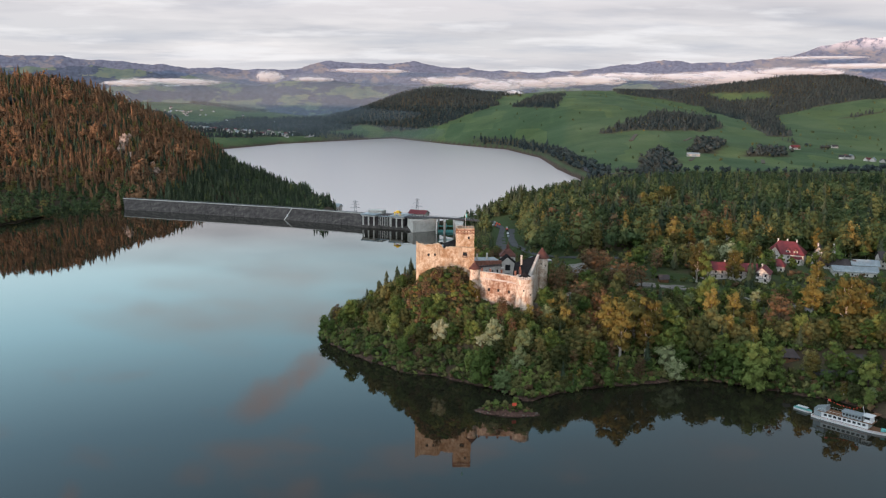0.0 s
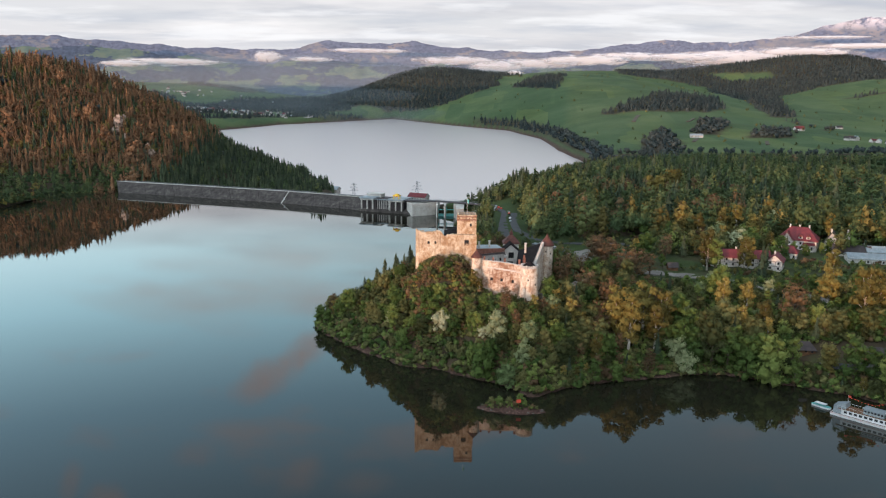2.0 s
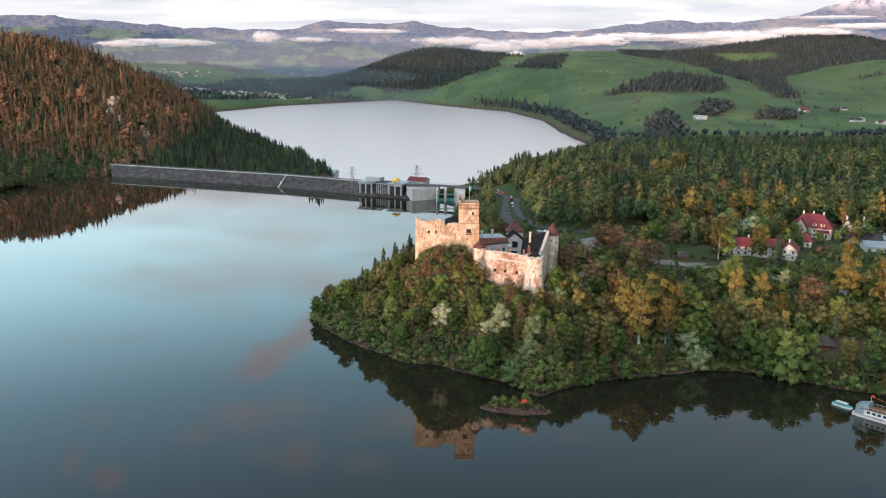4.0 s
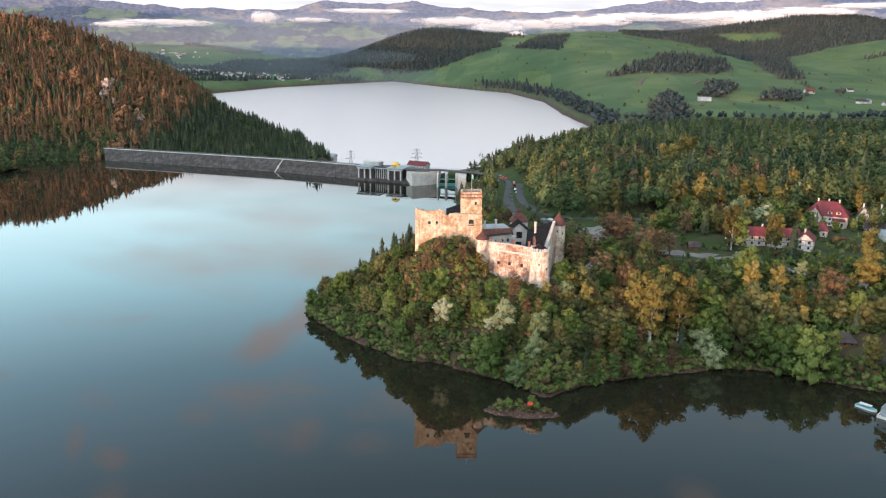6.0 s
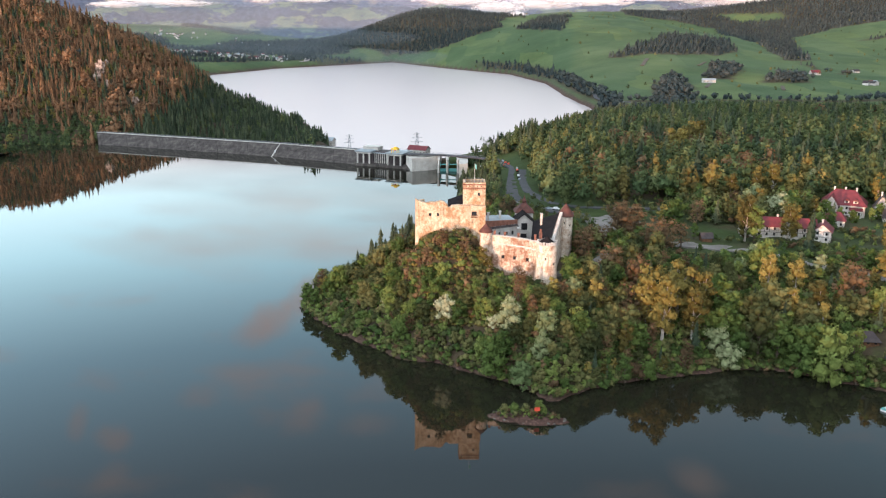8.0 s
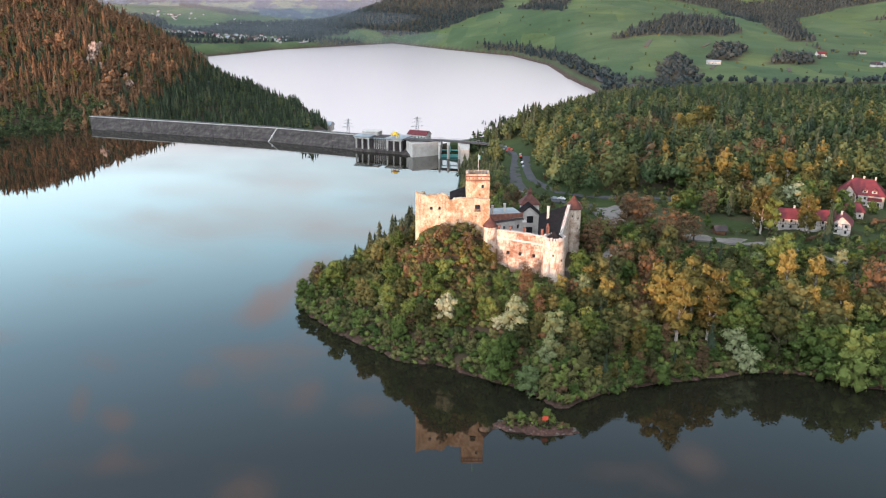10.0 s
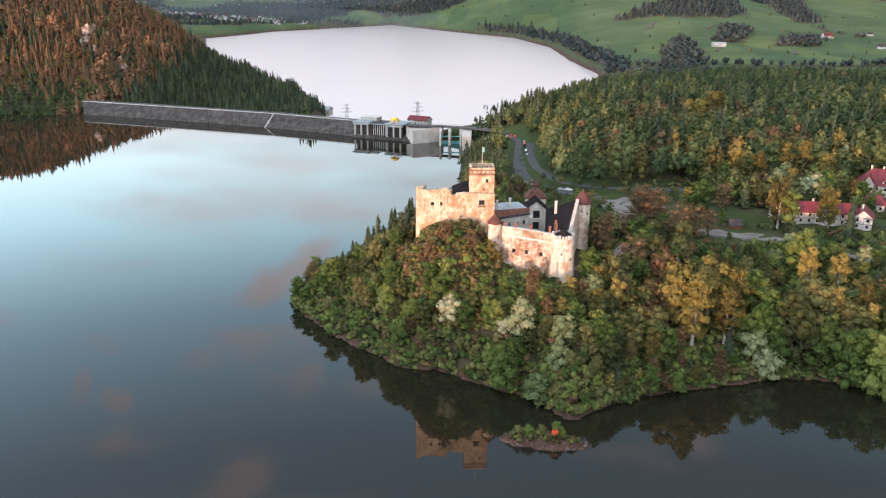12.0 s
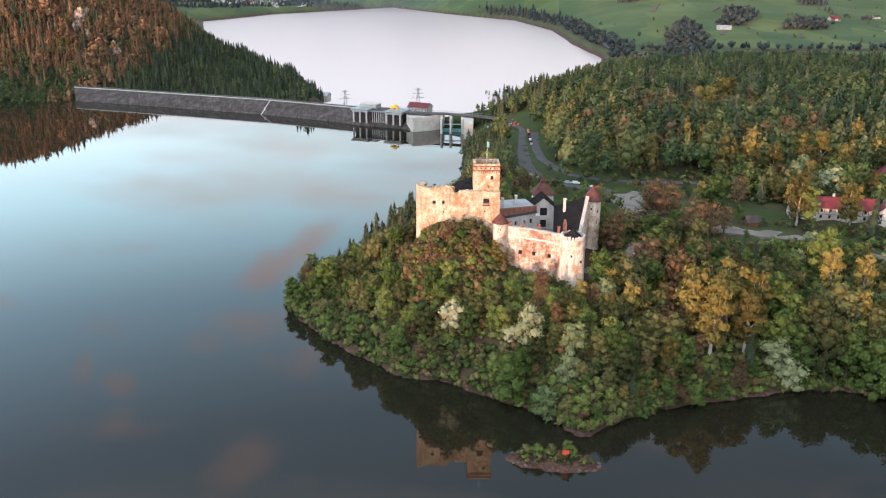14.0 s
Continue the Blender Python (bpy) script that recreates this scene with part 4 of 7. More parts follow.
    wins = {1: (1.2, 2.4, 33.2, 34.7), 2: (2.4, 3.58, 33.0, 34.5), 4: (0.6, 1.8, 32.6, 34.1)}
    for i in range(6):
        hs = [wins[i]] if i in wins else []
        seg = Shape()
        t0, t1, ln = tops[i], tops[i + 1], math.dist(path[i], path[i + 1])
        holed_wall(seg, path[i], path[i + 1], 24, lambda u: t0 + (t1 - t0) * u / ln, 1.4, hs, 0.10, 0.7)
        w = put("curtain_wall", seg, "plaster", "patchy white curtain wall showing red stone")
        for h in hs:
            window(path[i], path[i + 1], h, w, 0.35)
        n = Vector((path[i + 1][1] - path[i][1], -(path[i + 1][0] - path[i][0]))).normalized() * 0.18
        e = [path[i], path[i + 1], (path[i + 1][0] + n.x, path[i + 1][1] + n.y), (path[i][0] + n.x, path[i][1] + n.y)]
        put("string_course", Shape().prism(e[::-1], [t1 - 3.4, t1 - 3.4, t0 - 3.4, t0 - 3.4], [t1 - 3.15, t1 - 3.15, t0 - 3.15, t0 - 3.15]), "white_plaster", "", w)
        put("coping", Shape().ribbon([(path[i][0] - n.x * 3.6, path[i][1] - n.y * 3.6, t0 + 0.18), (path[i + 1][0] - n.x * 3.6, path[i + 1][1] - n.y * 3.6, t1 + 0.18)], 1.7, 0.22), "white_plaster", "", w)
    for x, y, z, h in ((20.3, 403.0, 42.5, 1.7), (24.4, 401.8, 42.3, 1.7), (29.9, 401.0, 41.8, 2.0), (36.6, 399.6, 41.0, 2.6)):
        put("brick_chimney", Shape().box(x - 0.4, x + 0.4, y - 0.4, y + 0.4, z - 0.6, z + h).box(x - 0.52, x + 0.52, y - 0.52, y + 0.52, z + h, z + h + 0.25), "brick", "red brick chimney stack")
    # bastion with a notched parapet
    bast = put("bastion", Shape().rings(41.0, 396.0, [(4.75, 20), (4.5, 30), (4.25, 37.2), (4.4, 37.5), (4.2, 37.8), (4.15, 41.0)], 36), "lime_wash", "round plastered bastion with a notched top")
    for k in range(22):
        an = 360 / 22 * k
        merlon = Shape().box(3.5, 4.2, -0.38, 0.38, 40.95, 42.1 + 0.25 * (k % 3 == 0), an, (41.0, 396.0))
        put("merlon", merlon, "white_plaster", "", bast)
    put("bastion_roof", Shape().rings(41.0, 396.0, [(3.45, 41.02), (3.3, 41.4), (1.2, 43.2), (0.1, 44.2)], 9), "black_shingle", "dark fan-shaped shingle roof", bast)
    for x, z in ((40.2, 35.2), (43.6, 33.0), (41.6, 29.4)):
        y = 396 - math.sqrt(max(0, 4.42 ** 2 - (x - 41) ** 2))
        put("slit", Shape().box(x - 0.28, x + 0.28, y - 0.06, y + 0.5, z, z + 0.9), "glass", "", bast)
    # stepped side wall up to the round tower
    a, b = Vector((44.3, 398.6)), Vector((51.6, 428.6))
    side = put("side_wall", holed_wall(Shape(), a, b, 22, lambda u: 40.8 + 5.0 * u / 30.9, 1.1, ((4, 4.6, 34, 35), (12, 12.6, 37, 38), (20, 20.6, 39, 40)), 0.08, 0.9), "lime_wash", "tall side wall with a stepped white top")
    d = (b - a).normalized()
    for k in range(19):
        q = a + d * (0.9 + k * 1.6)
        put("merlon", Shape().box(-0.5, 0.5, -0.05, 1.15, 40.7 + 5.0 * (0.9 + k * 1.6) / 30.9, 42.2 + 5.0 * (0.9 + k * 1.6) / 30.9, math.degrees(math.atan2(d.y, d.x)), (q.x, q.y)), "white_plaster", "", side)
    rt = put("round_tower", Shape().rings(53.4, 431.2, [(3.7, 22), (3.35, 30), (3.2, 44.7), (3.4, 45.0)], 32), "lime_wash", "tall round tower with stained plaster")
    put("tower_roof", Shape().rings(53.4, 431.2, [(3.85, 44.7), (3.8, 45.05), (2.2, 47.3), (0.3, 50.0), (0, 50.6)], 24), "red_shingle", "red-brown conical shingle roof", rt)
    for x, z in ((52.6, 41.5), (55.0, 40.5), (54.8, 36.2)):
        y = 431.2 - math.sqrt(3.25 ** 2 - (x - 53.4) ** 2)
        put("slit", Shape().box(x - 0.25, x + 0.25, y - 0.05, y + 0.5, z, z + 0.9), "glass", "", rt)
    # long dark-roofed hall inside the side wall
    hall = put("hall", Shape().prism([(36.4, 404), (43.0, 401.5), (50.2, 429.5), (40.4, 433)], 26, [39.2, 42.0, 45.0, 41.0]), "white_plaster", "white hall along the side wall")
    eave, ridge = [(35.3, 403.2, 39.0), (39.3, 434, 41.2)], [(42.9, 400.6, 42.4), (50.2, 430.4, 45.9)]
    rows = 14
    for k in range(rows):
        f0, f1 = k / rows, (k + 1) / rows
        lerp = lambda i, f: tuple(eave[i][j] + (ridge[i][j] - eave[i][j]) * f for j in range(3))
        q = [lerp(0, f0), lerp(1, f0), lerp(1, f1 + 0.02), lerp(0, f1 + 0.02)]
        course = Shape().add([(x, y, z + (0.16 if i < 2 else 0.02)) for i, (x, y, z) in enumerate(q)] + [(x, y, z - 0.14) for x, y, z in q],
                             [(0, 3, 2, 1), (4, 5, 6, 7), (0, 1, 5, 4), (1, 2, 6, 5), (2, 3, 7, 6), (3, 0, 4, 7)])
        put("shingle_course", course, "black_shingle", "", hall)
    put("chimney", Shape().box(41.3, 42.2, 423.0, 423.9, 41, 47.0).box(41.15, 42.35, 422.85, 424.05, 47.0, 47.3), "white_plaster", "white chimney", hall)
    put("chimney", Shape().box(38.6, 39.8, 402.6, 403.8, 39.5, 44.0).rings(39.2, 403.2, [(0.5, 44.0), (0.4, 45.0), (0.45, 45.2)], 10), "brick", "brick chimney", hall)
    # gate house: white gable, dark roof, cupola
    face = holed_wall(Shape(), (31.4, 438), (40.0, 438), 26, lambda u: 40.0 + 3.4 * (1 - abs(u - 4.3) / 4.3), 0.6, ((3.2, 6.0, 36.2, 39.4), (0.9, 2.0, 36.6, 38.4), (2.2, 5.8, 31.5, 34.6)), 0, 0.7)
    gate = put("gatehouse", face, "white_plaster", "white gabled gatehouse with a dark loggia")
    window((31.4, 438), (40.0, 438), (3.2, 6.0, 36.2, 39.4), gate, 0.55), window((31.4, 438), (40.0, 438), (0.9, 2.0, 36.6, 38.4), gate), window((31.4, 438), (40.0, 438), (2.2, 5.8, 31.5, 34.6), gate, 0.55)
    put("gatehouse_body", Shape().box(31.4, 40.0, 438.62, 446, 26, 40.0), "white_plaster", "", gate)
    put("gable_roof", Shape().add([(30.6, 437.2, 39.7), (35.7, 437.2, 44.0), (40.8, 437.2, 39.7), (30.6, 446.4, 39.7), (35.7, 446.4, 44.0), (40.8, 446.4, 39.7), (30.6, 437.2, 39.3), (35.7, 437.2, 43.5), (40.8, 437.2, 39.3), (30.6, 446.4, 39.3), (35.7, 446.4, 43.5), (40.8, 446.4, 39.3)],
        [(0, 1, 4, 3), (1, 2, 5, 4), (6, 9, 10, 7), (7, 10, 11, 8), (0, 6, 7, 1), (1, 7, 8, 2), (3, 4, 10, 9), (4, 5, 11, 10), (0, 3, 9, 6), (2, 8, 11, 5)]), "black_shingle", "dark gabled roof", gate)
    cup = put("cupola_tower", Shape().box(32.8, 40.6, 446.2, 453.0, 26, 42.6), "white_plaster", "white square tower with a tented roof")
    roof = Shape()
    for k, (h0, z0, h1, z1) in enumerate(((4.6, 42.3, 4.4, 42.7), (4.4, 42.7, 2.4, 44.9), (2.4, 44.9, 1.1, 46.3), (0.8, 46.3, 0.8, 47.5), (1.15, 47.5, 0.5, 48.4), (0.4, 48.4, 0.05, 50.2))):
        vs = [(36.7 + sx * h, 449.6 + sy * h * 0.87, z) for h, z in ((h0, z0), (h1, z1)) for sx, sy in ((-1, -1), (1, -1), (1, 1), (-1, 1))]
        roof.add(vs, [(3, 2, 1, 0), (4, 5, 6, 7), (0, 1, 5, 4), (1, 2, 6, 5), (2, 3, 7, 6), (3, 0, 4, 7)])
    put("tent_roof", roof, "red_shingle", "red-brown tented roof with a lantern", cup)
    put("window_pane", Shape().box(36.2, 37.2, 446.1, 446.3, 40.6, 41.6), "glass", "", cup)
    # flat-roofed wing between the keep and the gatehouse
    p, q = (17.2, 411.6), (31.2, 422.6)
    ws = [(3.2, 4.3, 39.0, 40.6), (7.2, 8.4, 38.8, 40.5), (11.6, 12.6, 38.6, 40.0), (14.8, 16.2, 38.2, 40.0)]
    wing = put("wing", holed_wall(Shape(), p, q, 26, lambda u: 43.6 - 0.06 * u, 0.7, ws), "white_plaster", "white wing with a flat roof and brick parapet")
    for h in ws:
        window(p, q, h, wing)
    put("parapet", Shape().prism([(17.0, 411.3), (31.4, 422.4), (31.0, 423.2), (16.7, 412.2)], [43.7, 42.9, 42.9, 43.7], [46.3, 44.6, 44.6, 46.3]), "brick", "red brick parapet", wing)
    put("flat_roof", Shape().prism([(16.8, 412.3), (30.9, 423.3), (28, 433), (17.0, 427)], 43.8, [45.3, 44.2, 44.4, 45.3]), "grey_sheet", "grey sheet roof", wing)
    put("tile_skirt", Shape().prism([(17.1, 410.9), (31.6, 421.9), (31.4, 422.5), (17.0, 411.4)], [42.7, 42.0, 42.5, 43.3], [42.9, 42.2, 42.8, 43.6]), "dark_tile", "", wing)
    for x, y, h in ((18.3, 417.5, 48.6), (23.8, 424.5, 47.8)):
        put("chimney", Shape().box(x - 0.45, x + 0.45, y - 0.45, y + 0.45, 44, h).box(x - 0.6, x + 0.6, y - 0.6, y + 0.6, h, h + 0.25), "white_plaster", "white chimney", wing)
    put("annex", Shape().box(30.2, 33.0, 424.2, 428.0, 26, 40.2), "white_plaster", "", wing)
    put("courtyard", Shape().prism([(18, 405), (36, 401), (41, 436), (30, 436)], 26, 31.5), "gravel", "paved inner yard")
    # approach ramp with a stone parapet outside the bastion
    ramp = [(46.5, 399.5, 27.2), (51, 404, 27.2), (58, 411, 27.0), (66, 420, 26.6), (74, 436, 26.2)]
    put("ramp", Shape().ribbon(ramp, 5.0, 6.0), "gravel", "stone ramp up to the gate")
    put("ramp_wall", Shape().ribbon([(x + 1.7, y - 1.7, z + 1.0) for x, y, z in ramp], 0.6, 6.5), "rubble", "low stone parapet")


build_castle()

# ---- dam ----
def build_dam():
    d = empty("dam", "long embankment dam faced with dark slabs between two lakes", "dam", (0, 0, 0), 0, "", "structure")
    crest = [(-372, 962), (-266, 926), (-162, 890), (-78, 851)]
    foot = [(-361, 937), (-255, 902), (-162, 868), (-72, 822)]
    at = lambda line, f: (float(np.interp(f * 3, range(4), [p[0] for p in line])), float(np.interp(f * 3, range(4), [p[1] for p in line])))
    core = Shape()
    for k in range(9):
        a, b, p, q = at(crest, k / 9), at(crest, (k + 1) / 9), at(foot, k / 9), at(foot, (k + 1) / 9)
        core.add([(p[0], p[1], -3.2), (q[0], q[1], -3.2), (b[0], b[1], 10.0), (a[0], a[1], 10.0), (a[0] + 4, a[1] + 9, 10.2), (b[0] + 4, b[1] + 9, 10.2), (a[0] + 26, a[1] + 62, -18), (b[0] + 26, b[1] + 62, -18)],
                 [(0, 1, 2, 3), (3, 2, 5, 4), (4, 5, 7, 6)])
    part("embankment", core, "black_shingle", d, "grassy dark embankment core")
    # facing slabs with open joints
    cols, rows = 81, 3
    for i in range(cols):
        for j in range(rows):
            g = 0.10 if (i % 9) else 0.4
            f0, f1, h0, h1 = i / cols + g / 404, (i + 1) / cols - 0.06 / 404, j / rows, (j + 1) / rows - 0.012
            pts = []
            for f, h in ((f0, h0), (f1, h0), (f1, h1), (f0, h1)):
                c, t = at(crest, f), at(foot, f)
                pts.append((t[0] + (c[0] - t[0]) * h, t[1] + (c[1] - t[1]) * h, -3.0 + 13.2 * h))
            up = 0.16 + 0.02 * ((i * 7 + j * 3) % 4)
            part("slab", Shape().add([(x, y - 0.3 * up, z + up) for x, y, z in pts] + pts, [(0, 1, 2, 3), (0, 4, 5, 1), (1, 5, 6, 2), (2, 6, 7, 3), (3, 7, 4, 0)]), "dam_slab", d)
    kerb, road, rail = Shape(), Shape(), Shape()
    for k in range(18):
        a, b = at(crest, k / 18), at(crest, (k + 1) / 18)
        kerb.ribbon([(*a, 10.9), (*b, 10.9)], 0.5, 1.2)
        road.ribbon([(a[0] + 2, a[1] + 4.8, 10.45), (b[0] + 2, b[1] + 4.8, 10.45)], 7.0, 0.25)
    part("kerb_wall", kerb, "concrete", d, "pale concrete kerb wall")
    part("crest_road", road, "asphalt", d)
    for k in range(67):
        a, b = at(crest, k / 67), at(crest, (k + 1) / 67)
        part("rail_post", Shape().box(a[0] - 0.1, a[0] + 0.1, a[1] + 0.6, a[1] + 0.8, 10.2, 12.0), "steel", d)
        rail.pole((a[0], a[1] + 0.7, 11.95), (b[0], b[1] + 0.7, 11.95), 0.06, 0.06, 4)
    part("handrail", rail, "steel", d)
    # stair down the slope
    c, t = at(crest, 0.667), at(foot, 0.66)
    part("stair", Shape().add([(c[0] - 0.4, c[1], 10.6), (c[0] + 0.4, c[1], 10.6), (t[0] - 4.6, t[1], -2.6), (t[0] - 5.4, t[1], -2.6), (c[0] - 0.4, c[1], 10.0), (c[0] + 0.4, c[1], 10.0), (t[0] - 4.6, t[1], -3.2), (t[0] - 5.4, t[1], -3.2)],
                              [(0, 3, 2, 1), (0, 1, 5, 4), (1, 2, 6, 5), (2, 3, 7, 6), (3, 0, 4, 7)]), "concrete", d, "pale concrete stair")
    part("gauge_hut", Shape().box(c[0] - 3.6, c[0] - 2.4, c[1] - 12.2, c[1] - 11.0, 3.0, 5.4), "white_paint", d, "small white gauge hut")


def build_intake():
    turn = -21.0
    b = empty("intake_house", "pale concrete intake house with columns and a flat roof", "building", (-80, 829, 0), turn)
    part("platform", Shape().box(-1, 46, -2, 26, -5, 2.2), "dam_slab", b, "dark stone plinth")
    part("apron", Shape().prism([(46.2, -2), (56, -6), (56, 22), (46.2, 24)], -5, [1.5, 1.0, 11.0, 11.5]), "dam_slab", b, "dark sloping apron of slabs")
    part("body", Shape().box(0, 44, 5, 22, 2.2, 12.6), "dark_tile", b, "dark recessed wall")
    for x0, x1, zt in ((-0.6, 14.0, 13.6), (30.0, 45.0, 13.4)):
        part("roof", Shape().box(x0 - 0.8, x1 + 0.8, -1.6, 23, zt - 1.0, zt), "grey_sheet", b, "flat grey-green roof")
        for k in range(3):
            x = x0 + 0.8 + k * (x1 - x0 - 2.6) / 2
            part("column", Shape().box(x, x + 1.1, -0.4, 0.9, 2.2, zt - 1.0), "concrete", b)
        part("beam", Shape().box(x0, x1, -0.6, 5, zt - 2.4, zt - 1.0), "concrete", b)
    part("roof", Shape().box(14.0, 30.0, 3.4, 23, 11.4, 12.2), "grey_sheet", b, "flat grey-green roof")
    for k in range(8):
        x = 14.6 + k * 1.95
        part("arched_window", Shape().box(x, x + 1.35, 4.9, 5.1, 4.0, 8.6).rings(x + 0.67, 5.0, [(0.66, 8.6), (0.4, 9.2), (0.05, 9.5)], 8), "glass", b)
        part("pilaster", Shape().box(x + 1.46, x + 1.84, 4.4, 5.3, 2.2, 11.4), "concrete", b)
    part("upper_storey", Shape().box(1, 16, 12, 22, 12.6, 15.6).box(0.5, 16.5, 11.5, 22.5, 15.6, 16.0), "concrete", b)


def build_crane():
    g = empty("gantry_crane", "yellow gantry crane on the roof of the intake house", "crane", (-44, 819, 13.4), -21)
    for x in (-2.6, 2.6):
        for y in (-2, 2):
            part("leg", Shape().box(x - 0.25, x + 0.25, y - 0.25, y + 0.25, 0, 3.0), "yellow_paint", g)
    part("cab", Shape().box(-3.2, 3.2, -2.3, 2.3, 3.0, 4.0).box(-1.0, 1.6, -1.6, 1.6, 4.0, 5.2), "yellow_paint", g)
    part("hoist", Shape().box(-0.6, 0.6, -0.6, 0.6, 1.8, 3.0), "red_paint", g)


def build_spillway():
    s = empty("spillway", "pale concrete spillway with piers and teal gates", "spillway", (-32, 795, 0))
    lift = Matrix.Translation((32, -795, 0))

    def put(name, shape, mat, label=""):
        part(name, shape, mat, s, label).matrix_parent_inverse = lift
    curve = [(-34, 815), (-28, 797), (-14, 804), (-3, 813), (-2, 826)]
    for k, (a, b) in enumerate(zip(curve, curve[1:])):
        put("wing_wall", holed_wall(Shape(), a, b, -5, 11.6 + 0.2 * k, 1.2), "concrete", "pale curved concrete wall")
    put("apron", Shape().prism([(-33, 815), (-27.6, 798.5), (-14.5, 805.4), (-4.5, 813.5), (-4, 826)], -4, 11.0), "concrete")
    for x in (-4.5, 3.0, 12.5):
        put("pier", Shape().prism([(x - 1.1, 820), (x - 1.1, 794), (x, 790), (x + 1.1, 794), (x + 1.1, 820)], -5, 11.8), "concrete", "grey concrete pier")
    for x in (-3.4, 4.1):
        w = 5.3 if x < 0 else 7.3
        put("gate", Shape().box(x, x + w, 800, 800.8, -3, 2.6), "teal_paint", "teal steel gate")
        put("gate_frame", Shape().box(x, x + w, 796.5, 797.2, 6.5, 7.2).box(x + 0.3, x + 0.8, 796.4, 797.2, 5, 10), "teal_paint")
    put("bridge_deck", Shape().ribbon([(-40, 818, 13.2), (-5, 813, 13.2), (16, 806, 13.2), (34, 796, 13.2), (48, 775, 15.0)], 8, 0.9), "asphalt", "road bridge over the spillway")
    for sgn in (-1, 1):
        rail = Shape()
        line = [(-40, 818), (-5, 813), (16, 806), (34, 796)]
        for (x0, y0), (x1, y1) in zip(line, line[1:]):
            rail.pole((x0, y0 + sgn * 4.2, 14.3), (x1, y1 + sgn * 4.2, 14.3), 0.08, 0.08, 4)
            for k in range(8):
                x, y = x0 + (x1 - x0) * k / 8, y0 + (y1 - y0) * k / 8 + sgn * 4.2
                rail.pole((x, y, 13.0), (x, y, 14.3), 0.06, 0.06, 4)
        put("railing", rail, "steel")
    put("abutment", Shape().prism([(13, 770), (20, 772), (22, 815), (13, 822)], -5, 11.5), "concrete")


def build_pylon(x, y, z, h, label):
    p = empty("pylon", label, "pylon", (x, y, z), 20, "power pylons")
    legs = [(-h * 0.09, -h * 0.09), (h * 0.09, -h * 0.09), (h * 0.09, h * 0.09), (-h * 0.09, h * 0.09)]
    for lx, ly in legs:
        part("leg", Shape().pole((lx, ly, -1), (lx * 0.15, ly * 0.15, h), 0.16, 0.09, 4), "steel", p)
    brace = Shape()
    for k in range(6):
        s0, s1 = 1 - 0.85 * k / 6, 1 - 0.85 * (k + 1) / 6
        for (ax, ay), (bx, by) in zip(legs, legs[1:] + legs[:1]):
            brace.pole((ax * s0, ay * s0, h * k / 6), (bx * s1, by * s1, h * (k + 1) / 6), 0.06, 0.06, 3)
            brace.pole((bx * s0, by * s0, h * k / 6), (ax * s1, ay * s1, h * (k + 1) / 6), 0.06, 0.06, 3)
    part("bracing", brace, "steel", p)
    for zf, w in ((0.72, 0.2), (0.84, 0.16), (0.95, 0.12)):
        part("arm", Shape().pole((-h * w, 0, h * zf), (h * w, 0, h * zf), 0.14, 0.14, 4).pole((-h * w, 0, h * zf), (0, 0, h * (zf + 0.05)), 0.08, 0.08, 3).pole((h * w, 0, h * zf), (0, 0, h * (zf + 0.05)), 0.08, 0.08, 3), "steel", p)


build_dam()
build_intake()
build_crane()
build_spillway()
build_pylon(-27, 905, -12, 33, "grey lattice power pylon standing behind the dam")
build_pylon(-96, 915, -12, 29, "grey lattice power pylon standing behind the dam")

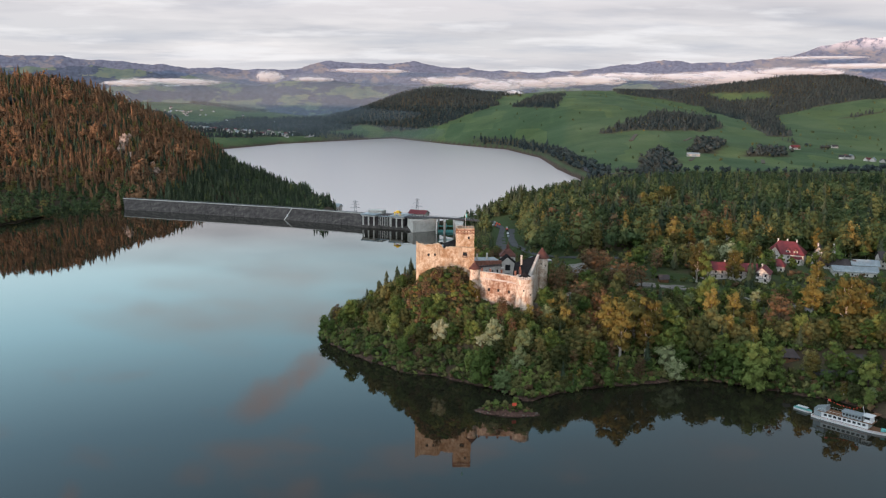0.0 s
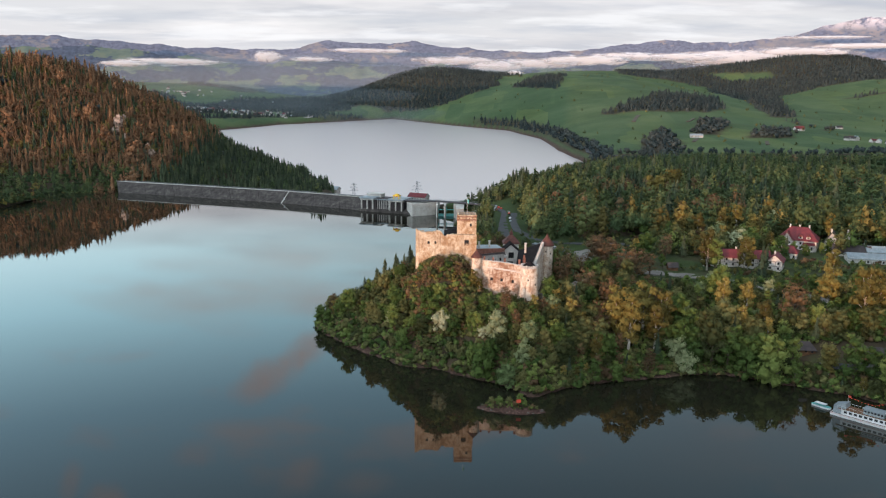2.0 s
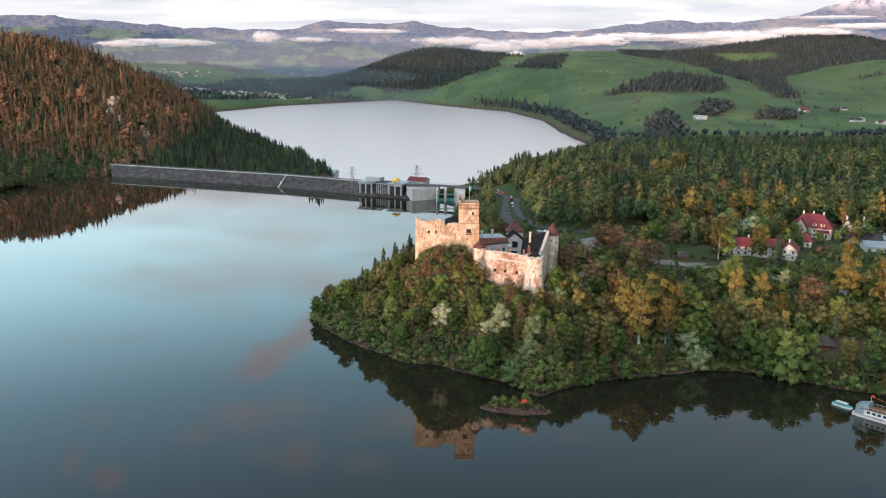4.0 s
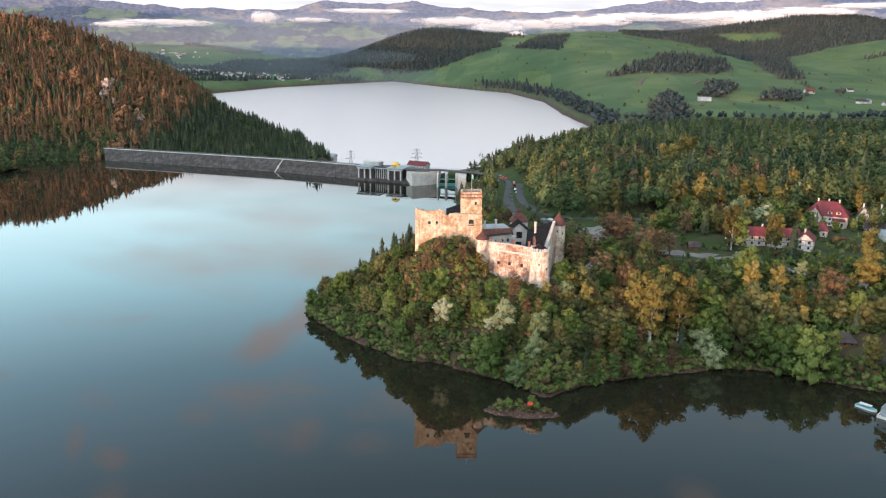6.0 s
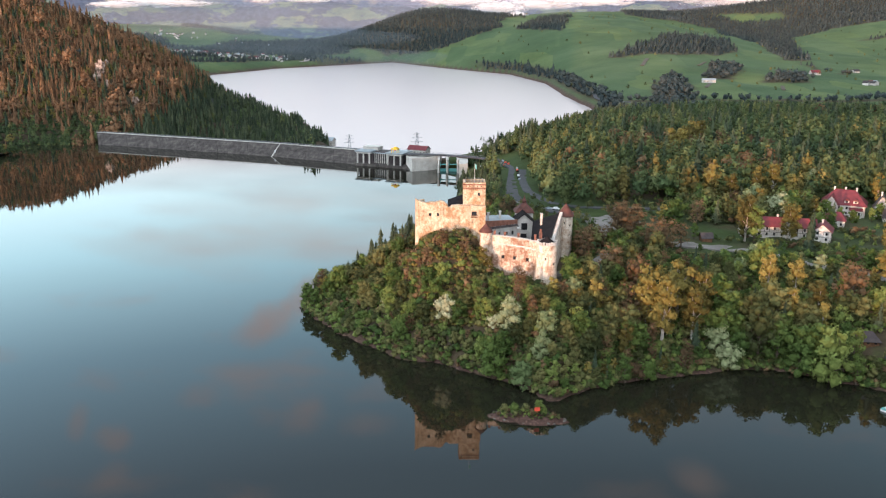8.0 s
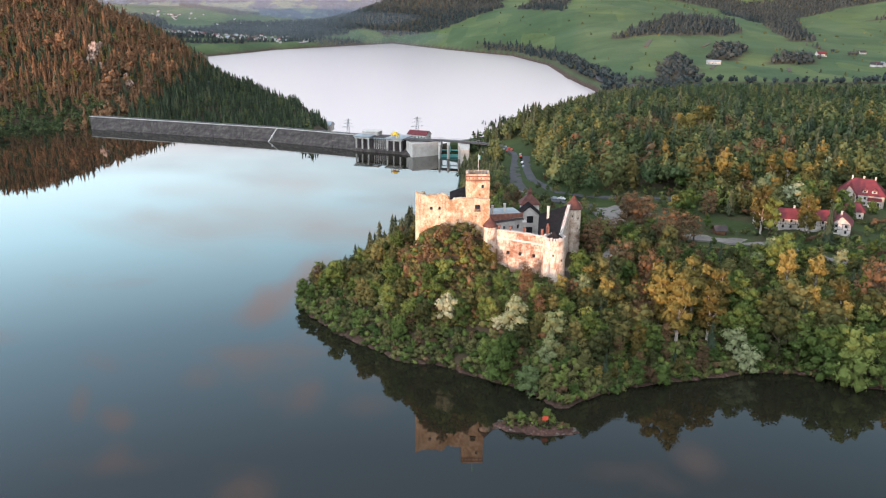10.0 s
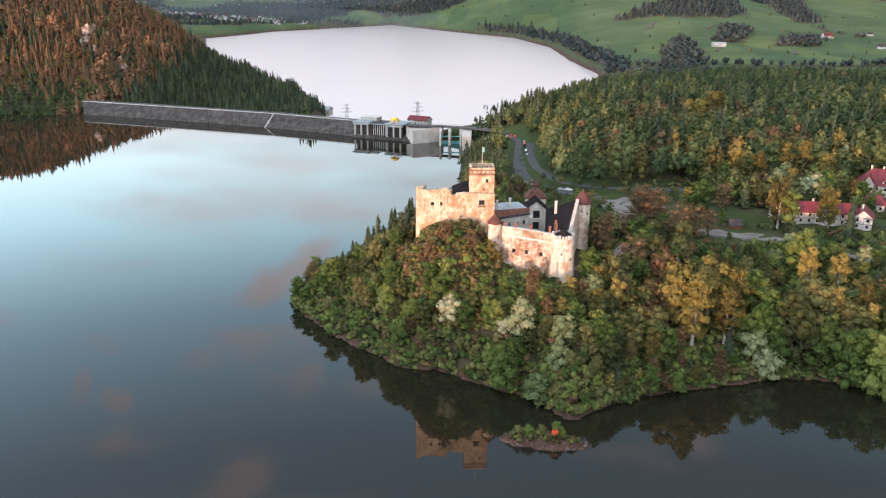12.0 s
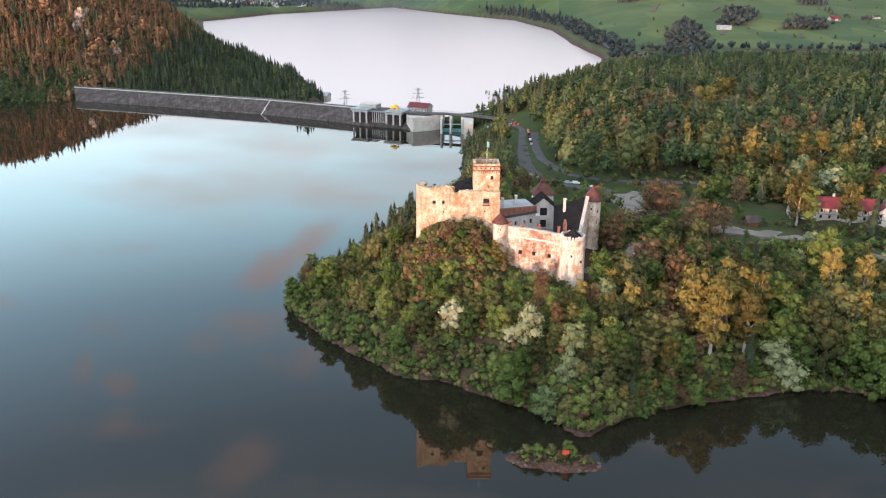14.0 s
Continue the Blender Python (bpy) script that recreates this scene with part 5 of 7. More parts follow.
# ---- houses ----
def build_house(name, label, x, y, turn, w, d, eave, ridge, wall, roof, hip=0.0, timbered=False, wins=5, chimneys=1, group="village houses", z=None, storeys=2):
    """A house w long and d deep, its front (facing -y before turning) with windows; heights over its foot."""
    z = ground_at(x, y) if z is None else z
    h = empty(name, label, "house", (x, y, z), turn, group)
    per = w / wins
    zs = [0.9 + 2.7 * k for k in range(storeys) if 0.9 + 2.7 * k + 1.4 < eave]
    holes = [(per * (i + 0.5) - 0.5, per * (i + 0.5) + 0.5, zz, zz + 1.35) for i in range(wins) for zz in zs]
    ring = [(-w / 2, -d / 2), (w / 2, -d / 2), (w / 2, d / 2), (-w / 2, d / 2)]
    for i in range(4):
        a, b = ring[i], ring[(i + 1) % 4]
        if i in (0, 2):
            hs, top = holes, eave
        else:
            n = max(1, int(d / 4))
            hs = [(d / n * (k + 0.5) - 0.5, d / n * (k + 0.5) + 0.5, zz, zz + 1.35) for k in range(n) for zz in zs]
            top = eave if hip else (lambda u: eave + (ridge - eave) * (1 - abs(u - d / 2) / (d / 2)) - 0.1)
        wl = part("wall", holed_wall(Shape(), a, b, -1.5, top, 0.35, hs, 0, 0.8), wall, h)
        for q in hs:
            win = part("window", pane_at(a, b, q, 0.15), "glass", wl)
        if timbered and i in (0, 3):
            ln = math.dist(a, b)
            dd = Vector((b[0] - a[0], b[1] - a[1])).normalized()
            nn = Vector((dd.y, -dd.x)) * 0.06
            for k in range(int(ln / 2.2) + 1):
                u = min(k * 2.2 + 0.05, ln - 0.2)
                p = Vector(a) + dd * u
                e = [(p.x, p.y), (p.x + dd.x * 0.2, p.y + dd.y * 0.2), (p.x + dd.x * 0.2 + nn.x, p.y + dd.y * 0.2 + nn.y), (p.x + nn.x, p.y + nn.y)]
                part("post", Shape().prism(e[::-1], 2.6, eave - 0.1), "dark_tile", wl)
            p, q2 = Vector(a), Vector(b)
            for zz in (2.5, eave - 0.25):
                part("beam", Shape().prism([(p.x, p.y), (p.x + nn.x, p.y + nn.y), (q2.x + nn.x, q2.y + nn.y), (q2.x, q2.y)], zz, zz + 0.2), "dark_tile", wl)
    o, hx = 0.7, hip * w / 2
    vs = []
    for dz in (0.0, -0.22):
        vs += [(-w / 2 - o, -d / 2 - o, eave - 0.35 + dz), (w / 2 + o, -d / 2 - o, eave - 0.35 + dz), (w / 2 + o, d / 2 + o, eave - 0.35 + dz), (-w / 2 - o, d / 2 + o, eave - 0.35 + dz),
               (-w / 2 - o * (not hip) + hx, 0, ridge + 0.2 + dz), (w / 2 + o * (not hip) - hx, 0, ridge + 0.2 + dz)]
    part("roof", Shape().add(vs, [(0, 1, 5, 4), (2, 3, 4, 5), (1, 2, 5), (3, 0, 4), (6, 10, 11, 7), (8, 11, 10, 9), (7, 11, 8), (9, 10, 6), (0, 6, 7, 1), (1, 7, 8, 2), (2, 8, 9, 3), (3, 9, 6, 0)] if hip else
         [(0, 1, 5, 4), (2, 3, 4, 5), (6, 10, 11, 7), (8, 11, 10, 9), (0, 6, 7, 1), (2, 8, 9, 3), (1, 7, 11, 5), (5, 11, 8, 2), (3, 9, 10, 4), (4, 10, 6, 0)]), roof, h)
    for k in range(chimneys):
        cx = -w / 2 + w * (k + 1) / (chimneys + 1)
        part("chimney", Shape().box(cx - 0.4, cx + 0.4, 0.3, 1.1, eave, ridge + 1.2).box(cx - 0.5, cx + 0.5, 0.2, 1.2, ridge + 1.2, ridge + 1.4), "white_plaster", h)
    return h


def dormer(h, x, y, z, w, roof, wall):
    part("dormer", Shape().box(x - w / 2, x + w / 2, y, y + 3, z, z + 1.5), wall, h)
    part("dormer_window", Shape().box(x - w / 4, x + w / 4, y - 0.05, y + 0.02, z + 0.3, z + 1.2), "glass", h)
    part("dormer_roof", Shape().add([(x - w / 2 - 0.3, y - 0.4, z + 1.4), (x + w / 2 + 0.3, y - 0.4, z + 1.4), (x, y - 0.4, z + 2.6), (x - w / 2 - 0.3, y + 3.4, z + 1.4), (x + w / 2 + 0.3, y + 3.4, z + 1.4), (x, y + 3.4, z + 2.6)],
                                    [(0, 1, 2), (3, 5, 4), (0, 2, 5, 3), (1, 4, 5, 2), (0, 3, 4, 1)]), roof, h)


inn = build_house("timbered_inn", "long white timbered inn with a bright red roof", 165, 473, -11, 35, 9, 5.8, 9.2, "white_plaster", "red_tile", 0, True, 10, 3)
for x in (-9, 7):
    dormer(inn, x, -4.2, 5.6, 2.6, "red_tile", "white_plaster")
build_house("inn_wing", "white timbered wing with a red roof beside the inn", 184.5, 465, 62, 11, 8, 5.4, 8.8, "white_plaster", "red_tile", 0, True, 3, 1)
villa = build_house("villa", "cream villa with a steep red hipped roof and dormers", 221, 522, -28, 22, 15, 6.4, 13.0, "white_plaster", "red_tile", 0.55, False, 6, 3)
for x in (1.5, 6.0):
    dormer(villa, x, -7.0, 7.0, 2.4, "red_tile", "white_plaster")
# front gable and a lower bay on the villa
part("gable_wing", Shape().box(-9.5, -2.5, -10.5, -4, -1.5, 6.2).add([(-9.5, -10.5, 6.2), (-2.5, -10.5, 6.2), (-6, -10.5, 10.6)], [(0, 1, 2)]), "white_plaster", villa)
part("gable_roof", Shape().add([(-10.3, -11.3, 5.5), (-6, -11.3, 11.2), (-1.7, -11.3, 5.5), (-10.3, -1, 5.5), (-6, -1, 11.2), (-1.7, -1, 5.5), (-10.3, -11.3, 5.2), (-6, -11.3, 10.9), (-1.7, -11.3, 5.2), (-10.3, -1, 5.2), (-6, -1, 10.9), (-1.7, -1, 5.2)],
                               [(0, 1, 4, 3), (1, 2, 5, 4), (6, 9, 10, 7), (7, 10, 11, 8), (0, 6, 7, 1), (1, 7, 8, 2), (0, 3, 9, 6), (2, 8, 11, 5)]), "red_tile", villa)
for x in (-8.0, -5.0):
    for z in (1.0, 3.8):
        part("gable_window", Shape().box(x, x + 1.2, -10.56, -10.46, z, z + 1.5), "glass", villa)
part("bay", Shape().box(3.5, 9.5, -9.6, -7, -1.5, 3.6), "white_plaster", villa)
part("bay_roof", Shape().prism([(3.1, -10.1), (9.9, -10.1), (9.9, -7.2), (3.1, -7.2)], 3.6, [3.75, 3.75, 5.0, 5.0]), "red_tile", villa)
for x in (4.2, 6.0, 7.8):
    part("bay_window", Shape().box(x, x + 1.1, -9.66, -9.56, 0.8, 2.8), "glass", villa)
wing = build_house("villa_wing", "cream side house with a red hipped roof", 203, 493, -28, 10, 8, 4.0, 7.2, "white_plaster", "red_tile", 0.5, False, 3, 1)
for k, (x, y) in enumerate(((239, 516), (247, 512))):
    build_house("gabled_house", "white house with a steep dark gabled roof", x, y, 62, 9, 8, 4.6, 11.5, "white_plaster", "dark_tile", 0, True, 3, 1)
build_house("low_barn", "long low barn with a dark brown roof", 243, 500, -22, 20, 8, 2.6, 6.0, "white_plaster", "dark_tile", 0, False, 6, 0, storeys=1)
build_house("metal_shed", "wide shed with a pale grey sheet roof", 245, 482, -14, 24, 13, 3.6, 5.4, "concrete", "grey_sheet", 0, False, 6, 0, storeys=1)
build_house("metal_shed", "grey sheet-roofed shed behind the larger shed", 258, 496, -14, 15, 10, 4.0, 6.4, "concrete", "grey_sheet", 0, False, 4, 0, storeys=1)
build_house("dark_roofed_house", "white house with a black roof and dormers", 278, 503, -10, 15, 10, 5.8, 9.8, "white_plaster", "dark_tile", 0, False, 5, 1)
build_house("small_hut", "small dark hut with a shingle roof on the lawn", 127, 463, 5, 5, 4, 2.2, 4.0, "timber", "dark_tile", 0, False, 1, 0, storeys=1)
build_house("shore_pavilion", "small red-brown pavilion on the shore", 162, 371, -10, 8, 6, 2.4, 5.0, "timber", "dark_tile", 0.5, False, 3, 0, storeys=1)
build_house("shore_kiosk", "small orange timber kiosk near the landing", 191, 352, -20, 6, 5, 2.4, 4.4, "timber", "dark_tile", 0, False, 2, 0, storeys=1)
build_house("snack_bar", "long dark timber snack bar above the landing", 186, 362, -18, 12, 6, 2.6, 4.2, "timber", "dark_tile", 0, False, 4, 0, storeys=1)
build_house("gate_hall", "low hall with a wine-red roof behind the dam", -24, 868, -25, 19, 11, 4.0, 7.0, "concrete", "red_tile", 0, False, 6, 0, z=6)
build_house("road_house", "white house beside the road below the hill", -128, 990, -20, 14, 9, 5.0, 8.0, "white_plaster", "grey_sheet", 0, False, 4, 0, z=-4)
build_house("valley_barn", "white barn with a grey roof among meadows", 531, 1763, -8, 26, 11, 5, 8, "white_plaster", "grey_sheet", 0, False, 4, 0, storeys=1)
build_house("valley_farm", "farmhouse with a red roof among meadows", 826, 1955, 10, 22, 12, 5, 10, "white_plaster", "red_tile", 0, False, 4, 0)
build_house("valley_farm", "small white farmhouse on a far meadow", 981, 2088, 10, 16, 10, 4, 8, "white_plaster", "dark_tile", 0, False, 3, 0)


# ---- roads ----
def draped(points, lift, gap=4.0):
    out = []
    for (x0, y0), (x1, y1) in zip(points, points[1:]):
        n = max(1, int(math.dist((x0, y0), (x1, y1)) / gap))
        out += [(x0 + (x1 - x0) * i / n, y0 + (y1 - y0) * i / n) for i in range(n)]
    out.append(points[-1])
    zs = height(np.array([p[0] for p in out]), np.array([p[1] for p in out]))
    zs = np.convolve(np.pad(zs, 3, "edge"), np.ones(7) / 7, "valid")
    return [(x, y, float(z) + lift) for (x, y), z in zip(out, zs)]


ROAD = [(48, 775), (55, 720), (50, 670), (46, 630), (43, 585), (44, 560), (52, 540), (62, 530), (76, 520), (82, 508)]
LANE = [(60, 700), (55, 640), (54, 600), (62, 565), (78, 545), (96, 533), (130, 528), (180, 540), (210, 560)]
WALKWAY = [(80, 512), (81, 490), (83, 472), (92, 463), (107, 459), (125, 456), (143, 449), (165, 430), (190, 410)]
for name, line, w, mat, label in (("road_main", ROAD, 7.5, "asphalt", "dark asphalt road up from the dam"), ("road_lane", LANE, 5.5, "asphalt", "narrow asphalt lane below the forest"),
                                  ("pavement_walk", WALKWAY, 10.5, "gravel", "pale gravel walk past the village"), ("pavement_path", [(40, 690), (38, 640), (36, 590), (39, 560), (48, 545)], 3.0, "gravel", "pale footpath beside the road"),
                                  ("pavement_square", [(84, 512), (92, 505), (98, 492)], 15, "gravel", "gravel square at the bend"), ("road_far", [(330, 1420), (300, 1480), (288, 1540), (283, 1620), (292, 1700)], 11, "asphalt", "far road beside the lower lake"),
                                  ("pavement_landing", [(165, 362), (176, 358), (190, 352), (205, 344)], 11, "asphalt", "dark yard above the landing stage")):
    tagged(part(name, Shape().ribbon(draped(line, 0.35), w, 1.2), mat), label, "road", "", "structure")


# ---- parked cars ----
def build_car(paint):
    c = empty("car", "", "car")
    body = Shape()
    prof = [(-2.1, 0.35), (2.1, 0.35), (2.15, 0.75), (1.3, 0.95), (0.75, 1.42), (-1.2, 1.45), (-1.95, 0.95), (-2.15, 0.8)]
    vs = [(x, s * (0.85 if z < 1.2 else 0.7), z) for s in (-1, 1) for x, z in prof]
    n = len(prof)
    body.add(vs, [tuple(range(n)), tuple(range(n, 2 * n))[::-1]] + [(i, n + i, n + (i + 1) % n, (i + 1) % n) for i in range(n)])
    part("body", body, paint, c)
    part("windows", Shape().add([(1.2, -0.8, 0.98), (0.76, -0.72, 1.38), (-1.15, -0.72, 1.40), (-1.7, -0.8, 0.98), (1.2, 0.8, 0.98), (0.76, 0.72, 1.38), (-1.15, 0.72, 1.40), (-1.7, 0.8, 0.98)],
                                [(0, 3, 2, 1), (4, 5, 6, 7), (0, 1, 5, 4), (2, 3, 7, 6)]), "glass", c)
    for x in (-1.3, 1.3):
        for y in (-0.86, 0.86):
            part("wheel", Shape().pole((x, y - 0.1, 0.33), (x, y + 0.1, 0.33), 0.33, 0.33, 10), "black_shingle", c)
    return c


CARS = {p: build_car(p) for p in ("white_paint", "grey_sheet", "black_shingle", "red_paint")}
CAR_LABELS = {"white_paint": "white car parked beside the road", "grey_sheet": "grey car parked beside the road", "black_shingle": "black car parked beside the road", "red_paint": "red car parked beside the road"}
random.seed(5)
for k in range(34):
    if k < 22:
        x, y = 36 + (k % 6) * 3.3 - (k // 6) * 1.5, 742 + (k // 6) * 11
        turn = 80
    elif k < 29:
        x, y = 53.5 + (k - 22) * 0.5, 655 + (k - 22) * 9
        turn = 84
    else:
        x, y = 60 + (k - 29) * 3.4, 536 - (k - 29) * 2.4
        turn = -30
    paint = random.choice(list(CARS))
    tagged(copy_thing(CARS[paint], pose(x, y, ground_at(x, y) + 0.35, 0, 0, turn + random.uniform(-5, 5))), CAR_LABELS[paint], "car", "parked cars")
for c in CARS.values():
    remove_pattern(c)


# ---- boats and landing ----
def hull(length, beam, z0, z1, bow=0.8):
    s = Shape()
    n = 13
    vs = []
    for z, k in ((z0, 0.86), (z1, 1.0)):
        side = []
        for i in range(n):
            f = i / (n - 1)
            w = beam / 2 * k * (1 - max(0, (f - 0.72) / 0.28) ** 2 * bow) * (0.82 + 0.18 * min(1, f * 5))
            side.append((-length / 2 + length * f * (1 if z > z0 else 0.985), w))
        vs += [(x, -w, z) for x, w in side] + [(x, w, z) for x, w in side[::-1]]
    m = 2 * n
    return s.add(vs, [tuple(range(m))[::-1], tuple(range(m, 2 * m))] + [(i, (i + 1) % m, m + (i + 1) % m, m + i) for i in range(m)])


def build_ship():
    b = empty("passenger_boat", "white two-deck passenger boat moored at the landing", "boat", (164.5, 313.5, 0), -45.5)
    part("hull", hull(30, 6.2, -0.6, 1.0), "white_paint", b)
    part("stripe", hull(30.1, 6.3, 0.62, 0.85), "red_paint", b, "red stripe along the hull")
    part("deck", hull(29, 5.6, 1.0, 1.12), "timber", b, "red-brown deck")
    part("cabin", Shape().box(-11, 7, -2.4, 2.4, 1.1, 3.3), "white_paint", b)
    for k in range(9):
        for y in (-2.43, 2.35):
            part("cabin_window", Shape().box(-10 + k * 1.85, -8.8 + k * 1.85, y, y + 0.08, 1.9, 2.8), "glass", b)
    part("upper_deck", Shape().box(-12.5, 8.5, -2.7, 2.7, 3.3, 3.45), "timber", b)
    rail = Shape()
    for y in (-2.6, 2.6):
        rail.pole((-12.4, y, 4.4), (8.4, y, 4.4), 0.04, 0.04, 4)
        for k in range(15):
            rail.pole((-12.4 + k * 1.48, y, 3.45), (-12.4 + k * 1.48, y, 4.4), 0.03, 0.03, 4)
    part("railing", rail, "white_paint", b)
    saloon = part("saloon", Shape().box(-3.2, 4.2, -1.9, 1.9, 3.45, 5.4), "grey_sheet", b, "grey upper saloon")
    part("saloon_roof", Shape().box(-3.6, 4.6, -2.2, 2.2, 5.4, 5.6), "grey_sheet", saloon)
    for k in range(6):
        part("saloon_window", Shape().box(-2.9 + k * 1.18, -2.1 + k * 1.18, -1.96, -1.88, 4.1, 5.0), "glass", saloon)
    wh = part("wheelhouse", Shape().add([(4.8, -1.8, 3.45), (8.0, -1.6, 3.45), (8.0, 1.6, 3.45), (4.8, 1.8, 3.45), (4.8, -1.8, 5.8), (7.3, -1.5, 5.8), (7.3, 1.5, 5.8), (4.8, 1.8, 5.8)],
         [(3, 2, 1, 0), (4, 5, 6, 7), (0, 1, 5, 4), (1, 2, 6, 5), (2, 3, 7, 6), (3, 0, 4, 7)]).box(4.4, 8.2, -2.1, 2.1, 5.8, 6.0), "white_paint", b)
    part("windscreen", Shape().box(5.1, 7.2, -1.83, -1.68, 4.6, 5.5), "glass", wh)
    part("mast", Shape().pole((4.5, 0, 6.0), (3.6, 0, 9.2), 0.12, 0.06, 6), "white_paint", b)
    part("stern_house", Shape().prism([(-14, -2.3), (-9.5, -2.3), (-9.5, 2.3), (-14, 2.3)], 1.1, [4.2, 5.6, 5.6, 4.2]), "grey_sheet", b, "sloping grey stern house")
    part("stern_panel", Shape().box(-14.2, -14.0, -1.6, 1.6, 1.6, 3.2), "red_paint", b)
    part("flagstaff", Shape().pole((-9.6, 0, 5.5), (-9.8, 0, 8.6), 0.06, 0.04, 5), "white_paint", b)
    part("flag", Shape().box(-9.75, -8.7, -0.02, 0.02, 7.7, 8.5), "red_paint", b)
    part("lifeboat", Shape().box(11.2, 12.8, -1.0, 0.6, 1.1, 2.1), "teal_paint", b)
    line = Shape()
    pts = [(-9.7, 0, 8.0), (-5, 0, 7.2), (0, 0, 7.1), (3.6, 0, 8.9)]
    for p, q in zip(pts, pts[1:]):
        line.pole(p, q, 0.03, 0.03, 3)
    for k in range(10):
        x = -8.8 + k * 1.25
        zz = float(np.interp(x, [p[0] for p in pts], [p[2] for p in pts]))
        line.add([(x, 0, zz), (x + 0.5, 0, zz), (x + 0.25, 0.03, zz - 0.5)], [(0, 1, 2)])
    part("pennants", line, "red_paint", b)


def build_launch():
    b = empty("motor_launch", "small white covered motor boat moored by the stern", "boat", (152.2, 329.5, 0), -52)
    part("hull", hull(7.5, 2.4, -0.3, 0.7), "white_paint", b)
    part("canopy", Shape().box(-2.6, 1.8, -0.95, 0.95, 1.5, 1.65), "white_paint", b)
    for x in (-2.5, 1.7):
        for y in (-0.9, 0.85):
            part("post", Shape().box(x - 0.04, x + 0.04, y, y + 0.06, 0.7, 1.5), "steel", b)
    part("gunwale", hull(7.6, 2.5, 0.6, 0.78), "teal_paint", b)


def build_landing():
    b = empty("landing_stage", "orange-brown timber landing stage reaching the boat", "jetty", (176, 321, 0.9), 33)
    for k in range(24):
        part("plank", Shape().box(-6 + k * 0.5, -5.56 + k * 0.5, -1.4, 1.4, 0, 0.1), "timber", b)
    for x in (-5.5, 0, 5.3):
        for y in (-1.2, 1.2):
            part("pile", Shape().pole((x, y, -3), (x, y, 0.6), 0.14, 0.14, 6), "bark", b)


build_ship()
build_launch()
build_landing()
buoy = tagged(part("marker_board", Shape().box(-0.9, 0.9, -0.08, 0.08, 1.2, 2.5).box(-0.08, 0.08, -0.05, 0.05, -0.5, 1.3), "red_paint"), "red warning board on a post on the islet", "sign")
buoy.matrix_basis = pose(30.6, 322.6, ground_at(30.6, 322.6), 0, 0, 5)


# ---- rock outcrops on the wooded hill ----
def build_crag(x, y, z, w, d, h, label):
    rows, cols = 30, 40
    V = []
    for j in range(rows):
        for i in range(cols):
            a, e = 2 * math.pi * i / cols, math.pi * (j / (rows - 1) - 0.5)
            p = Vector((math.cos(a) * math.cos(e), math.sin(a) * math.cos(e), math.sin(e)))
            k = 1 + 0.5 * noise.fractal(p * 1.9 + Vector((x, y, z)) * 0.1, 0.7, 2.0, 6)
            V.append((x + p.x * w * k, y + p.y * d * k, z + p.z * h * k))
    a = np.array([(j * cols + i, j * cols + (i + 1) % cols, (j + 1) * cols + (i + 1) % cols, (j + 1) * cols + i) for j in range(rows - 1) for i in range(cols)])
    tagged(quick_mesh("rock_outcrop", V, a, MAT["crag"]), label, "rock", "rocks on the wooded hill")


def boulder(x, y, size, label):
    p0 = Vector((x, y, ground_at(x, y) + size * 0.15))
    V, F = [], []
    for j in range(7):
        for i in range(10):
            a, e = 2 * math.pi * i / 10, math.pi * (j / 6 - 0.5)
            p = Vector((math.cos(a) * math.cos(e), math.sin(a) * math.cos(e), math.sin(e)))
            k = size * (1 + 0.55 * noise.fractal(p * 1.6 + p0, 0.8, 2.0, 4))
            V.append((p0.x + p.x * k, p0.y + p.y * k, p0.z + p.z * k * 0.6))
    F = np.array([(j * 10 + i, j * 10 + (i + 1) % 10, (j + 1) * 10 + (i + 1) % 10, (j + 1) * 10 + i) for j in range(6) for i in range(10)])
    tagged(quick_mesh("boulder", V, F, MAT["shore_stone"]), label, "rock", "boulders on the shore")


random.seed(31)
for x, y, size in ((72.5, 350.2, 1.7), (74.6, 350.6, 1.3), (70.8, 350.6, 1.1), (76.4, 351.6, 1.0), (73.6, 349.6, 0.9)):
    boulder(x, y, size, "pale grey boulder at the water's edge")
for k in range(26):
    a = random.uniform(0, 6.28)
    boulder(27.5 + 12.6 * math.cos(a), 323.6 - 1.5 * math.cos(a) + 4.5 * math.sin(a), random.uniform(0.2, 0.55), "grey stone on the edge of the islet")
MAT["crag"] = surface("pale_limestone", [(0.34, (0.09, 0.06, 0.045)), (0.46, (0.24, 0.165, 0.125)), (0.58, (0.50, 0.38, 0.31))], 0.22, 1.1, 0.95, 1.0, 0.8)
CRAGS = [(-459, 1203, 6.3, 9.0), (-455, 1181, 4.6, 6.6), (-465, 1241, 3.2, 4.7), (-388, 1127, 3.9, 5.6), (-397, 1105, 2.9, 4.2), (-405, 1163, 2.6, 3.6), (-439, 1169, 3.0, 4.4)]
for x, y, w, h in CRAGS:
    build_crag(x, y, ground_at(x, y) + 0.7 * h, w, w * 0.8, h, "pale limestone crag among the trees of the hill")

